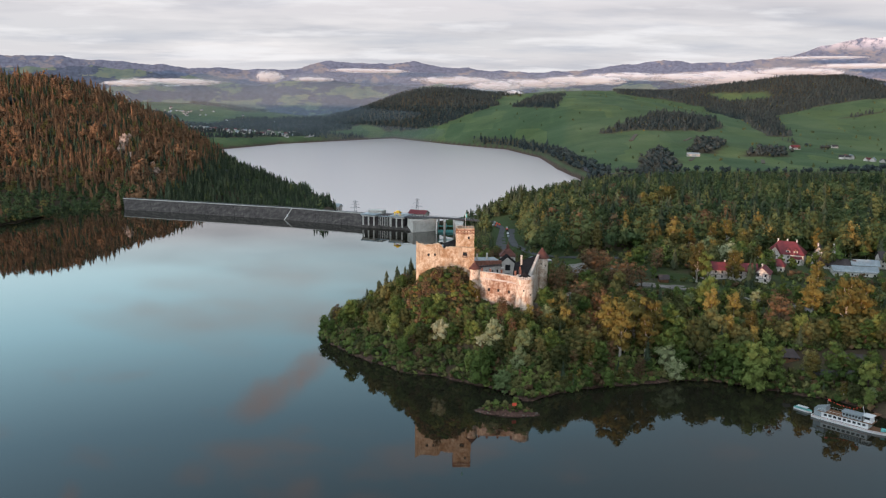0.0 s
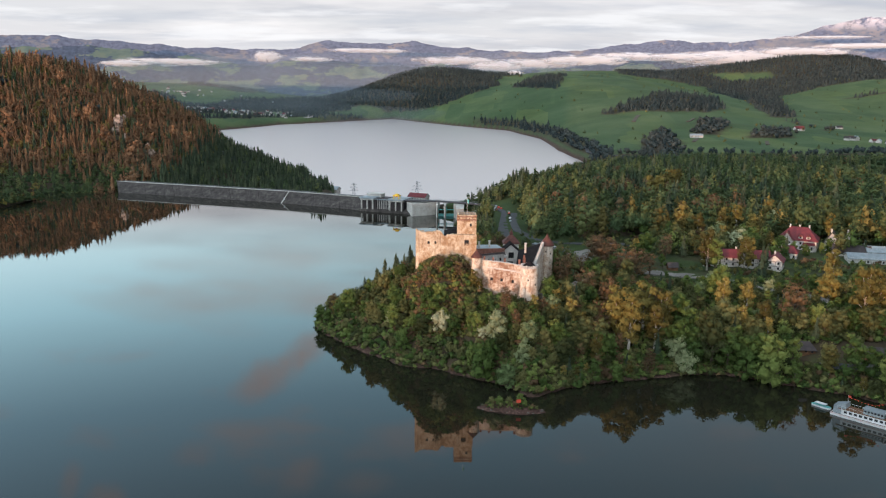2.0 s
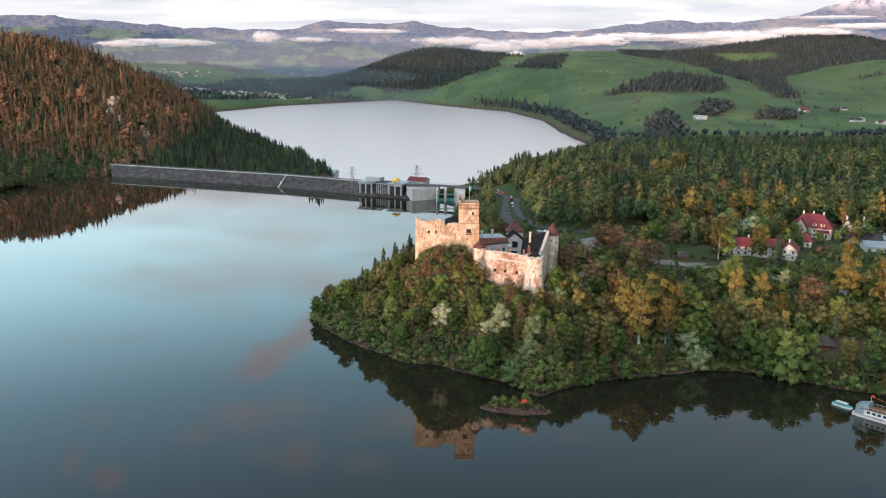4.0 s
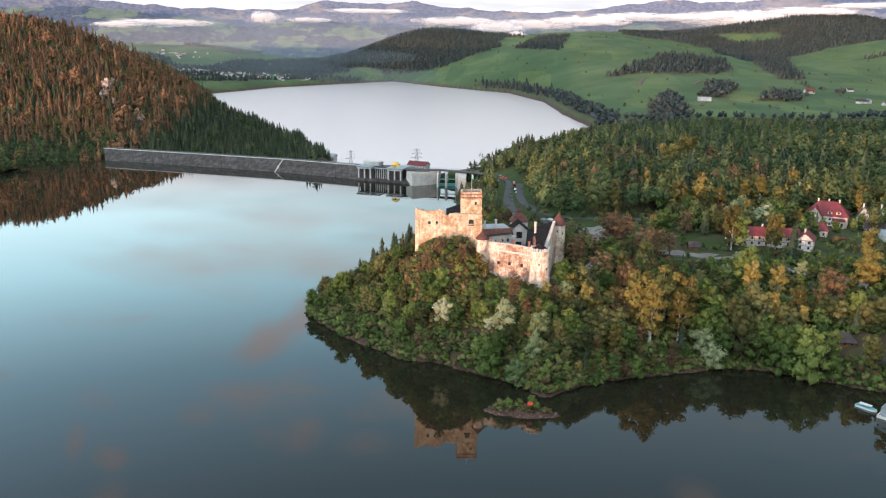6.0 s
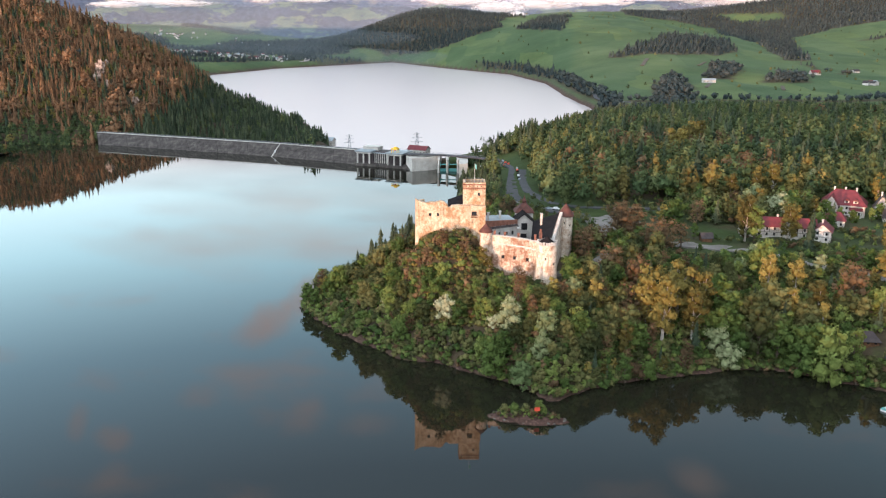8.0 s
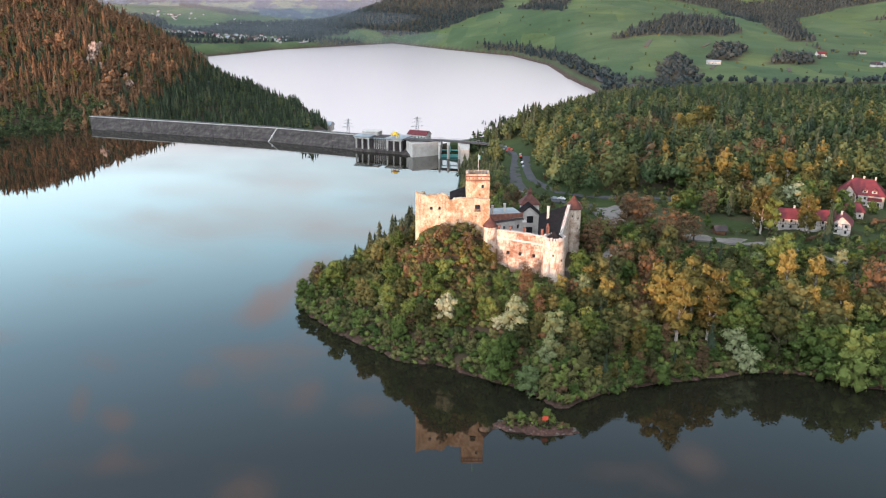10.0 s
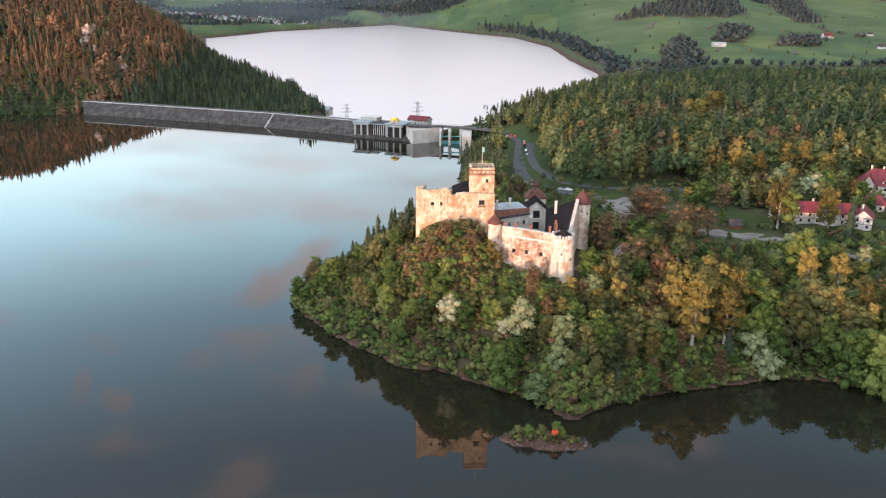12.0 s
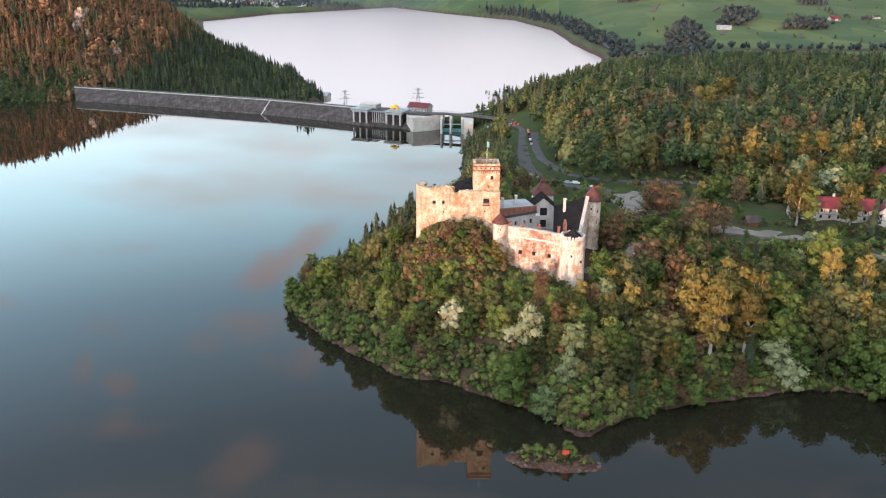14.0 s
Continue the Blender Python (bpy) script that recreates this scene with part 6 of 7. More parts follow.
# ---- planting ----
PATTERNS = {
    "leafy": [(broadleaf("leafy_tree", 10, 7.4, 980, 0.36, "leaf_green", crown_from=0.07), 10), (broadleaf("leafy_tree", 12, 7.6, 1040, 0.36, "leaf_green", crown_from=0.07, blobs=13), 12), (broadleaf("leafy_tree", 11, 6.0, 820, 0.36, "leaf_green", crown_from=0.09, blobs=10), 11)],
    "dull": [(broadleaf("dull_tree", 10, 7.4, 900, 0.35, "leaf_dull"), 10), (broadleaf("dull_tree", 12, 8.0, 1020, 0.35, "leaf_dull", blobs=13), 12)],
    "blossom": [(broadleaf("blossom_tree", 8, 7.0, 800, 0.32, "leaf_blossom", crown_from=0.12), 8), (broadleaf("blossom_tree", 9, 6.6, 800, 0.32, "leaf_blossom", crown_from=0.12, blobs=11), 9)],
    "golden": [(broadleaf("golden_tree", 19, 8.0, 1350, 0.42, "leaf_gold", "pale_bark", 0.2, 17, 0.3), 19), (broadleaf("golden_tree", 14, 6.8, 1000, 0.42, "leaf_gold", "pale_bark", 0.18, 13, 0.3), 14)],
    "rust": [(broadleaf("rust_tree", 12, 9.0, 800, 0.30, "leaf_rust", crown_from=0.15, blobs=15, sparse=True), 12), (broadleaf("rust_tree", 13, 7.5, 740, 0.30, "leaf_rust", crown_from=0.15, blobs=13, sparse=True), 13)],
    "spruce": [(spruce("spruce", 14, 4.8, 17, 11, "needle"), 14), (spruce("spruce", 12, 4.4, 15, 11, "needle"), 12)],
    "bush": [(broadleaf("bush", 3.4, 4.6, 240, 0.31, "leaf_green", crown_from=0.08, blobs=6), 3.4), (broadleaf("bush", 3.0, 4.4, 230, 0.31, "leaf_dull", crown_from=0.08, blobs=6), 3.0),
             (broadleaf("bush", 3.2, 4.4, 230, 0.25, "leaf_rust", crown_from=0.08, blobs=6), 3.2)],
}
CHOSEN_GOLDEN = [(84, 373, 27), (94, 389, 27), (97, 378, 22.1), (80, 382, 24), (103, 388, 20.7), (59, 382, 14.6), (64, 381, 12.2), (60, 445, 12.1), (146, 463, 21.2), (165, 459, 20.6), (137, 408, 16.6), (147, 404, 16.6), (15, 397, 9.2), (18, 397, 8.2), (42, 381, 9.9), (139, 388, 15.3), (149, 386, 16.8), (186, 404, 22.8), (194, 385, 25.4), (202, 388, 25.7), (204, 439, 17.6), (168, 462, 17.9), (149, 526, 17), (162, 535, 20), (178, 537, 19), (191, 548, 23), (197, 538, 20), (136, 540, 17), (154, 547, 20), (186, 556, 21), (112, 487, 13), (189, 715, 30), (204, 735, 30), (170, 690, 26), (180, 702, 28), (196, 724, 28)]
CHOSEN_BLOSSOM = [(28, 347, 11.3), (35, 354, 10.7), (38, 361, 10.8), (24, 367, 14.2), (108, 365, 11.4), (106, 372, 12.6), (141, 436, 9), (127, 735, 19), (193, 655, 18)]
CHOSEN_LEAFY = [(18, 356, 16.8), (21, 358, 14), (14, 362, 11.4), (6, 376, 12.1), (-27, 431, 13.8), (-4, 384, 13.9), (-22, 392, 12.4), (-18, 378, 12), (66, 353, 11.5), (116, 478, 16.4), (122, 465, 8), (-62, 432, 9.5), (-58, 424, 10.5), (-51, 431, 9.4), (108, 376, 17), (112, 395, 15.6), (133, 362, 20.3), (127, 368, 19.3), (115, 386, 16.5), (138, 418, 17), (-6, 390, 9.1), (-1, 391, 10.1), (19, 383, 8.9), (173, 348, 21), (142, 355, 21), (138, 361, 21), (111, 367, 14.4), (151, 353, 11.5), (150, 462, 19.5), (208, 499, 9), (215, 498, 8), (196, 482, 10), (232, 505, 9), (205, 510, 11), (242, 506, 10), (226, 500, 7)]
CHOSEN_BUSH = [(71, 355, 6.2), (75, 356, 6.6)]
CHOSEN_RUST = [(84, 458, 21), (93, 463, 19.4), (60, 424, 14.8), (65, 438, 13.1), (98, 445, 17.4), (90, 438, 13.4), (70, 409, 18.8), (80, 403, 15.4), (130, 489, 12.8), (159, 515, 13.9), (-1, 396, 7.7), (-7, 395, 9.1), (8, 396, 7.7), (30, 388, 8.5), (46, 382, 9), (165, 392, 18.8), (190, 590, 24), (138, 701, 22), (149, 696, 22), (112, 452, 14), (88, 474, 18), (104, 447, 15)]
CHOSEN_SPRUCE = [(210, 842, 32), (253, 854, 30), (170, 760, 27), (178, 462, 13), (199, 487, 15), (170, 447, 16.1), (-56, 477, 15.5), (-47, 461, 15.7), (-38, 472, 13.5), (-36, 467, 15.3), (-31, 462, 15.6), (-25, 462, 13.8), (-17, 456, 11.8), (-45, 473, 13.1)]
CHOSEN_DULL = [(121, 380, 17.5), (131, 387, 19.1), (121, 371, 20.4)]
KEEP_OUT = [[(-14, 403), (17, 399), (34, 394), (40, 390), (46, 392), (58, 428), (44, 457), (10, 445), (-13, 427)],
            [(150, 464), (186, 456), (200, 470), (188, 482), (152, 482)], [(196, 484), (222, 484), (238, 503), (290, 490), (290, 512), (240, 545), (210, 540), (200, 515)],
            [(230, 474), (262, 472), (270, 500), (234, 492)], [(155, 364), (195, 346), (212, 340), (200, 366), (158, 376)], [(46, 396), (53, 398), (72, 418), (78, 436), (70, 438), (50, 408)],
            [(96, 468), (140, 462), (150, 490), (100, 500)], [(30, 735), (62, 735), (60, 800), (10, 830), (12, 800), (28, 780)]]
random.seed(11)
LIMIT = {"dull": 280, "leafy": 250, "bush": 200}


def near_line(x, y, line, w):
    d = np.full(np.shape(x), 1e9)
    for (ax, ay), (bx, by) in zip(line, line[1:]):
        k = np.clip(((x - ax) * (bx - ax) + (y - ay) * (by - ay)) / ((bx - ax) ** 2 + (by - ay) ** 2), 0, 1)
        d = np.minimum(d, np.hypot(x - ax - k * (bx - ax), y - ay - k * (by - ay)))
    return d < w


def open_ground(x, y, shore=0.7):
    ok = shore_distance(x, y, UPPER) > shore
    for poly in KEEP_OUT:
        ok &= shore_distance(x, y, poly) > 1.0
    return ok & ~near_line(x, y, ROAD, 7) & ~near_line(x, y, LANE, 6) & ~near_line(x, y, WALKWAY, 7)


def jittered(x0, x1, y0, y1, gap):
    gx, gy = np.meshgrid(np.arange(x0, x1, gap), np.arange(y0, y1, gap * 0.87))
    gx = gx + (np.arange(gx.shape[0])[:, None] % 2) * gap / 2
    q = np.stack([gx.ravel(), gy.ravel()], -1)
    return q + rng.uniform(-0.38, 0.38, q.shape) * gap


def plant(kind, x, y, h, group="trees on the castle shore"):
    ob, ph = PATTERNS[kind][rng.integers(len(PATTERNS[kind]))]
    place(ob, x, y, h / ph, rng.uniform(0, 360), group)


def plant_near():
    taken, counts, spare = [], {}, {}
    for kind, chosen in (("golden", CHOSEN_GOLDEN), ("blossom", CHOSEN_BLOSSOM), ("leafy", CHOSEN_LEAFY), ("rust", CHOSEN_RUST), ("spruce", CHOSEN_SPRUCE), ("dull", CHOSEN_DULL), ("bush", CHOSEN_BUSH)):
        for x, y, h in chosen:
            h = h * float(np.interp(x, [-56, -40, -24, 0], [0.75, 1.25, 1.75, 1.75])) if kind == "spruce" and x < 0 else h
            plant(kind, x, y, h)
            taken.append((x, y, h))
    t = np.array(taken)
    q = np.concatenate([jittered(-66, 60, 332, 440, 4.9), jittered(-66, 60, 440, 600, 5.2), jittered(60, 300, 332, 600, 5.8)])
    q = q[open_ground(q[:, 0], q[:, 1])]
    q = q[np.argsort(q[:, 1] + 0.3 * np.abs(q[:, 0] - 30))]
    for x, y in q:
        if (np.hypot(t[:, 0] - x, t[:, 1] - y) < 2.0 + 0.14 * t[:, 2]).any():
            continue
        r = rng.uniform()
        d = float(shore_distance(np.array([x]), np.array([y]), UPPER)[0])
        cliff = x < 50 and y < 425
        h = rng.uniform(5.5, 11.0) if cliff else rng.uniform(9, 15)
        if d < 7:
            h *= 0.6
        if -16 < x < 18 and 384 < y < 404:
            kind, h = ("rust" if r < 0.55 else "bush"), rng.uniform(2.2, 3.6)
        elif x < -5 and y > 436:
            kind = "spruce" if r < 0.6 else "dull"
            h = rng.uniform(7, 11) if x < -42 else rng.uniform(10, 17)
        elif cliff:
            kind = "dull" if r < 0.52 else "leafy" if r < 0.86 else "rust" if r < 0.985 else "blossom"
        elif y > 430 and x < 120:
            s = rng.uniform()
            kind = "dull" if s < 0.5 else "rust" if s < 0.7 else "leafy"
        elif 60 < x < 108:
            kind = "rust" if r < 0.3 else "spruce" if r < 0.4 else "golden" if r < 0.5 else "dull" if r < 0.8 else "leafy"
        else:
            kind = "leafy" if r < 0.33 else "golden" if r < 0.47 else "dull" if r < 0.88 else "blossom" if r < 0.93 else "spruce"
            if y > 470 and y < 540 and r < 0.15:
                continue
        if 14 < x < 50 and 376 < y < 400:
            h = rng.uniform(2.0, 3.6)
        if 95 < x < 300 and y > 385:
            h = min(h, 6.0 + 0.12 * abs(y - 395)) if y < 428 else rng.uniform(2.5, 6.0)
            if y > 485 and x > 130:
                h = rng.uniform(9, 17)
            elif y > 428 and r > 0.35:
                continue
        if 24 < x <= 110 and y > 452:
            if r > (0.75 if x < 42 else 0.32):
                continue
            h = rng.uniform(3, 9)
        counts[kind] = counts.get(kind, 0) + 1
        if counts[kind] > LIMIT.get(kind, 260):
            spare.setdefault(kind, []).append((x, y, h))
        else:
            plant(kind, x, y, h)
    for kind, rest in spare.items():
        rest = np.array(rest)
        scattered("shore_wood", rest[:, :2], [low_crown(110, 0.055, "leaf") for _ in range(6)] if kind != "spruce" else [low_crown(11, 0, "spruce") for _ in range(4)], rest[:, 2],
                  {"leafy": "leaf_green", "dull": "leaf_dull", "golden": "leaf_gold", "rust": "leaf_rust", "blossom": "leaf_blossom", "spruce": "needle", "bush": "leaf_green"}[kind], "dense mixed trees behind the castle shore", "forest")
    for x, y, h in ((20, 325, 2.6), (23, 324.5, 3.0), (27, 325, 2.4), (33, 324, 2.2), (36, 322, 1.6), (29, 322, 1.5)):
        plant("bush", x, y, h, "bushes on the islet")
    for x, y, h in ((-96, 884, 9), (-84, 880, 8), (-79, 877, 10), (-45, 862, 9), (-8, 846, 8), (-99, 889, 7)):
        plant("spruce", x, y, h - 4.5, "spruces behind the dam")
    plant("leafy", 31.5, 324.5, 5.5, "bushes on the islet")


def plant_understory():
    """Low shrubs that close the ground under the trees."""
    q = jittered(-66, 220, 334, 440, 2.1)
    q = q[open_ground(q[:, 0], q[:, 1], 0.2)]
    bank = jittered(-70, 220, 330, 500, 1.7)
    zb = height(bank[:, 0], bank[:, 1])
    bank = bank[(zb > -0.25) & (zb < 1.6) & (wave(bank[:, 0], bank[:, 1], 26, 4) + rng.uniform(-0.5, 0.5, len(bank)) > -0.35)]
    isle = jittered(15, 40, 318, 329, 1.3)
    isle = isle[((isle[:, 0] - 27.5) / 12.5) ** 2 + ((isle[:, 1] - 323.9 + 0.12 * (isle[:, 0] - 27.5)) / 4.2) ** 2 < 0.8]
    q = np.concatenate([q, bank, isle])
    low = [crown_mesh(20, [(0, 0, 0.4, 0.42, 0.95), (0.36, 0.1, 0.3, 0.28, 0.9)], 0.17, 0.0, 0.82) for _ in range(8)]
    pick = rng.uniform(size=len(q))
    for name, mask, mat, label in (("shrub_layer", pick < 0.5, "leaf_dull", "low olive shrubs under the trees"), ("brush_layer", (pick >= 0.5) & (pick < 0.58), "leaf_rust", "low brown brush under the trees"), ("fresh_shrub_layer", pick >= 0.58, "leaf_green", "low fresh green shrubs under the trees")):
        scattered(name, q[mask], low, rng.uniform(2.4, 4.8, mask.sum()) * np.where(q[mask][:, 1] < 330, 0.4, 1.0) * np.where(height(q[mask][:, 0], q[mask][:, 1]) < 1.6, 0.8, 1.0), mat, label, "shrubs")


def plant_gardens():
    """Shrubs and hedges between the walk and the village."""
    q = jittered(95, 330, 432, 560, 4.2)
    q = q[open_ground(q[:, 0], q[:, 1]) & (wave(q[:, 0], q[:, 1], 37, 6) + rng.uniform(-0.7, 0.7, len(q)) > 0.0)]
    low = [crown_mesh(34, [(0, 0, 0.45, 0.42, 1.0), (0.34, 0.1, 0.35, 0.3, 0.9), (-0.25, -0.2, 0.6, 0.25, 1.0)], 0.14) for _ in range(6)]
    u = rng.uniform(size=len(q))
    for name, m, mat, label in (("garden_shrubs", u < 0.5, "forest_olive", "olive garden shrubs round the village"), ("garden_hedges", (u >= 0.5) & (u < 0.8), "leaf_dull", "dull green hedges round the village"), ("garden_brush", u >= 0.8, "leaf_rust", "brown garden brush round the village")):
        scattered(name, q[m], low, rng.uniform(1.8, 5.0, m.sum()), mat, label, "shrubs")


def plant_knoll():
    """Brown and golden scrub that clothes the rock below the keep."""
    q = jittered(-22, 24, 376, 405, 1.05)
    q = q[(shore_distance(q[:, 0], q[:, 1], UPPER) > 8) & (q[:, 1] < 404.5)]
    low = [crown_mesh(18, [(0, 0, 0.35, 0.42, 0.8), (0.36, 0.1, 0.26, 0.28, 0.8)], 0.16, 0.0, 0.82) for _ in range(6)]
    u = rng.uniform(size=len(q)) + 0.25 * wave(q[:, 0], q[:, 1], 11, 3)
    for name, m, mat, label in (("scrub_brown", u < 0.36, "leaf_rust", "brown scrub on the castle rock"), ("scrub_olive", (u >= 0.36) & (u < 0.72), "leaf_dull", "olive scrub on the castle rock"), ("scrub_gold", u >= 0.72, "leaf_gold", "golden scrub on the castle rock")):
        scattered(name, q[m], low, rng.uniform(1.3, 2.9, m.sum()), mat, label, "shrubs")


def low_crown(n, leaf, kind):
    """A crown one metre high, for woods."""
    if kind == "spruce":
        return spruce_crown(1.0, rng.uniform(0.30, 0.46), n, 6 if n > 3 else 5, 0.03)
    j = lambda k: rng.uniform(-k, k)
    if kind == "oval":
        w = rng.uniform(0.8, 1.15)
        return crown_mesh(n, [(j(0.03), j(0.03), 0.24, 0.15 * w, 1.2), (j(0.05), j(0.05), 0.42, 0.19 * w, 1.1), (j(0.05), j(0.05), 0.60, 0.17 * w, 1.1), (j(0.03), j(0.03), 0.77, 0.12 * w, 1.2), (0, 0, 0.90, 0.07 * w, 1.4)], leaf, 0.1, 0.55)
    return crown_mesh(n, [(j(0.05), j(0.05), 0.55, 0.25, 1.15), (0.16, j(0.1), 0.42, 0.17, 1.1), (-0.15, j(0.1), 0.46, 0.17, 1.1), (j(0.1), -0.16, 0.40, 0.17, 1.1), (j(0.1), 0.16, 0.5, 0.16, 1.1), (j(0.06), j(0.06), 0.79, 0.16, 1.1)], leaf, 0.0, 0.52)


GLADE = [(392, 835), (540, 835), (590, 950), (432, 945)]


def plant_forest():
    q = jittered(16, 660, 538, 1140, 10.2)
    q = q[open_ground(q[:, 0], q[:, 1]) & ((q[:, 0] > 62) | (q[:, 1] < 740) | ((q[:, 1] > 850) & (q[:, 0] > 30))) & (q[:, 0] < 0.62 * q[:, 1])]
    q = q[~((q[:, 0] > 33) & (q[:, 0] < 78) & (q[:, 1] > 530) & (q[:, 1] < 745) & (q[:, 0] < 60 + 3 * wave(q[:, 1], q[:, 1], 60, 4)))]
    q = q[shore_distance(q[:, 0], q[:, 1], GLADE) > 0]
    grove = jittered(12, 35, 556, 742, 4.2)
    q = np.concatenate([q, grove[open_ground(grove[:, 0], grove[:, 1])]])
    q = q[(q[:, 1] < 800) | (q[:, 0] > 46)]
    head = jittered(24, 82, 800, 930, 5.2)
    head = head[(shore_distance(head[:, 0], head[:, 1], UPPER) > 2) & (shore_distance(head[:, 0], head[:, 1], LOWER) > 4)]
    q = np.concatenate([q, head])
    x, y = q[:, 0], q[:, 1]
    kind = rng.uniform(size=len(q)) + 0.16 * wave(x, y, 90, 6) + 0.1 * step(y, 750, 1000)
    leafy = [low_crown(150, 0.048, "leaf") for _ in range(9)]
    slim = [low_crown(140, 0.042, "oval") for _ in range(9)]
    con = [spruce_crown(1.0, rng.uniform(0.30, 0.44), 15, 7, 0.03) for _ in range(8)]
    # lower trees out on the tip towards the spillway
    tip = 1.0 + 0.22 * (1 - step(y, 640, 860)) - 0.30 * step(y, 840, 980)
    tip = tip * np.where(y > 740, np.clip(0.40 + (x - 30) / 75, 0.4, 1.0), 1.0) * np.where((x < 36) & (y < 745), 0.5, 1.0)
    patch = np.exp(-0.5 * (((x - 178) / 34) ** 2 + ((y - 708) / 28) ** 2)) + 0.7 * np.exp(-0.5 * (((x - 190) / 12) ** 2 + ((y - 592) / 14) ** 2))
    rust = rng.uniform(size=len(q)) < 0.02 + 0.5 * patch
    front = np.exp(-0.5 * (((x - 170) / 45) ** 2 + ((y - 545) / 30) ** 2))
    fresh = ((x < 36) & (y < 745)) | ((y > 790) & (x < 85))
    rust &= ~fresh
    gold = ~rust & ~fresh & (rng.uniform(size=len(q)) < 0.05 * (y < 760) + 0.36 * front + 0.35 * patch)
    rest = ~rust & ~gold
    groups = (("forest_spruce", rest & ((kind > 0.80) | (fresh & (kind > 0.45))), con, "needle", (17, 26), "dark spruces standing among the forest"),
              ("forest_broadleaf", rest & ((kind <= 0.42) | (fresh & (kind <= 0.45))), leafy, "forest_green", (15, 23), "dense spring-green broadleaf forest"),
              ("forest_slim_trees", rest & ~fresh & (kind > 0.42) & (kind <= 0.80), slim, "forest_olive", (16, 24), "slim olive trees in the forest"),
              ("forest_golden", gold, leafy[:3] + slim[:3], "forest_gold", (15, 22), "slim golden young trees in the forest"),
              ("forest_rust", rust, leafy, "leaf_rust", (16, 22), "rust-brown broadleaf trees in the forest"))
    for name, m, crowns, mat, (a, b), label in groups:
        scattered(name, q[m], crowns, (a + (b - a) * rng.uniform(size=m.sum()) ** 1.5) * tip[m], mat, label, "forest")


def plant_hill():
    q = jittered(-900, -125, 800, 1470, 7.4)
    q = q[q[:, 0] > -0.6 * q[:, 1] - 20]
    q = q[(shore_distance(q[:, 0], q[:, 1], UPPER) > 3) & (shore_distance(q[:, 0], q[:, 1], LOWER) > 6)]
    x, y = q[:, 0], q[:, 1]
    q = q[~((x > -370) & (y < 967 - (x + 372) * 0.37))]
    x, y = q[:, 0], q[:, 1]
    for cx, cy, w, h in CRAGS:
        q = q[np.hypot((q[:, 0] - cx - 2) / (w + 3), (q[:, 1] - cy + 15) / 20) > 1]
    z = height(q[:, 0], q[:, 1])
    u = rng.uniform(size=len(q))
    low = u < np.where(q[:, 0] > -375, 0.16, np.clip(1.25 - z / 16, 0.03, 0.95))
    con = [low_crown(7, 0, "spruce") for _ in range(12)]
    leafy = [low_crown(40, 0.085, "leaf") for _ in range(5)]
    u2 = rng.uniform(size=len(q)) + 0.25 * wave(q[:, 0], q[:, 1], 85, 2)
    # brown on the sunlit slope, dark beyond its edge: slope light put into colour
    brown = ~low & (u2 < 0.66) & (q[:, 0] < -345 + 8 * wave(q[:, 0], q[:, 1], 40, 5))
    light = low & (u2 < 0.25)
    rust = ~low & ~brown & (u2 > 0.84) & (q[:, 0] < -335)
    dark = ~low & ~brown & ~rust
    low &= ~light
    scattered("hill_spruce", q[dark], con, rng.uniform(12, 22, dark.sum()) * np.where(q[dark][:, 0] > -300, 0.75, 1.0), "needle", "dense dark spruce wood on the hill", "forest")
    scattered("hill_mixed_wood", q[brown], con[:9] + [low_crown(36, 0.085, "leaf") for _ in range(5)], rng.uniform(11, 20, brown.sum()) + 8 * (rng.uniform(size=brown.sum()) < 0.12), "needle_sunlit", "mixed wood on the hill, sunlit brown put into its colour", "forest")
    scattered("hill_rust_wood", q[rust], leafy, rng.uniform(9, 15, rust.sum()), "forest_gold", "young golden broadleaf trees on the hill", "forest")
    scattered("hill_broadleaf", q[low], leafy, rng.uniform(8, 13, low.sum()), "forest_green", "olive broadleaf trees along the shore", "forest")
    scattered("hill_fresh_trees", q[light], leafy, rng.uniform(9, 14, light.sum()), "forest_olive", "fresh green trees along the shore", "forest")


def plant_hill_foot():
    """Broadleaf belt on the steep foot of the hill, down to the water and the dam."""
    q = jittered(-800, -250, 700, 1010, 4.4)
    du = shore_distance(q[:, 0], q[:, 1], UPPER)
    q = q[(du > 0.8) & (du < 60 - 0.05 * (q[:, 0] + 800)) & ~((q[:, 0] > -374) & (q[:, 1] < 967 - (q[:, 0] + 372) * 0.37)) & (q[:, 1] < 990)]
    leafy = [low_crown(40, 0.105, "leaf") for _ in range(6)]
    u = rng.uniform(size=len(q)) + 0.3 * wave(q[:, 0], q[:, 1], 45, 7)
    # darker forest greens put the shade of this low belt into its leaves
    for name, m, mat, label in (("foot_olive_trees", u < 0.5, "forest_green", "olive broadleaf belt at the foot of the hill"), ("foot_green_trees", (u >= 0.5) & (u < 0.8), "forest_olive", "fresh green trees at the foot of the hill"),
                                ("foot_golden_trees", (u >= 0.8) & (u < 0.9), "leaf_gold", "golden trees at the foot of the hill"), ("foot_rust_trees", u >= 0.9, "leaf_rust", "rust-brown trees at the foot of the hill")):
        scattered(name, q[m], leafy, rng.uniform(5, 10, m.sum()), mat, label, "forest")


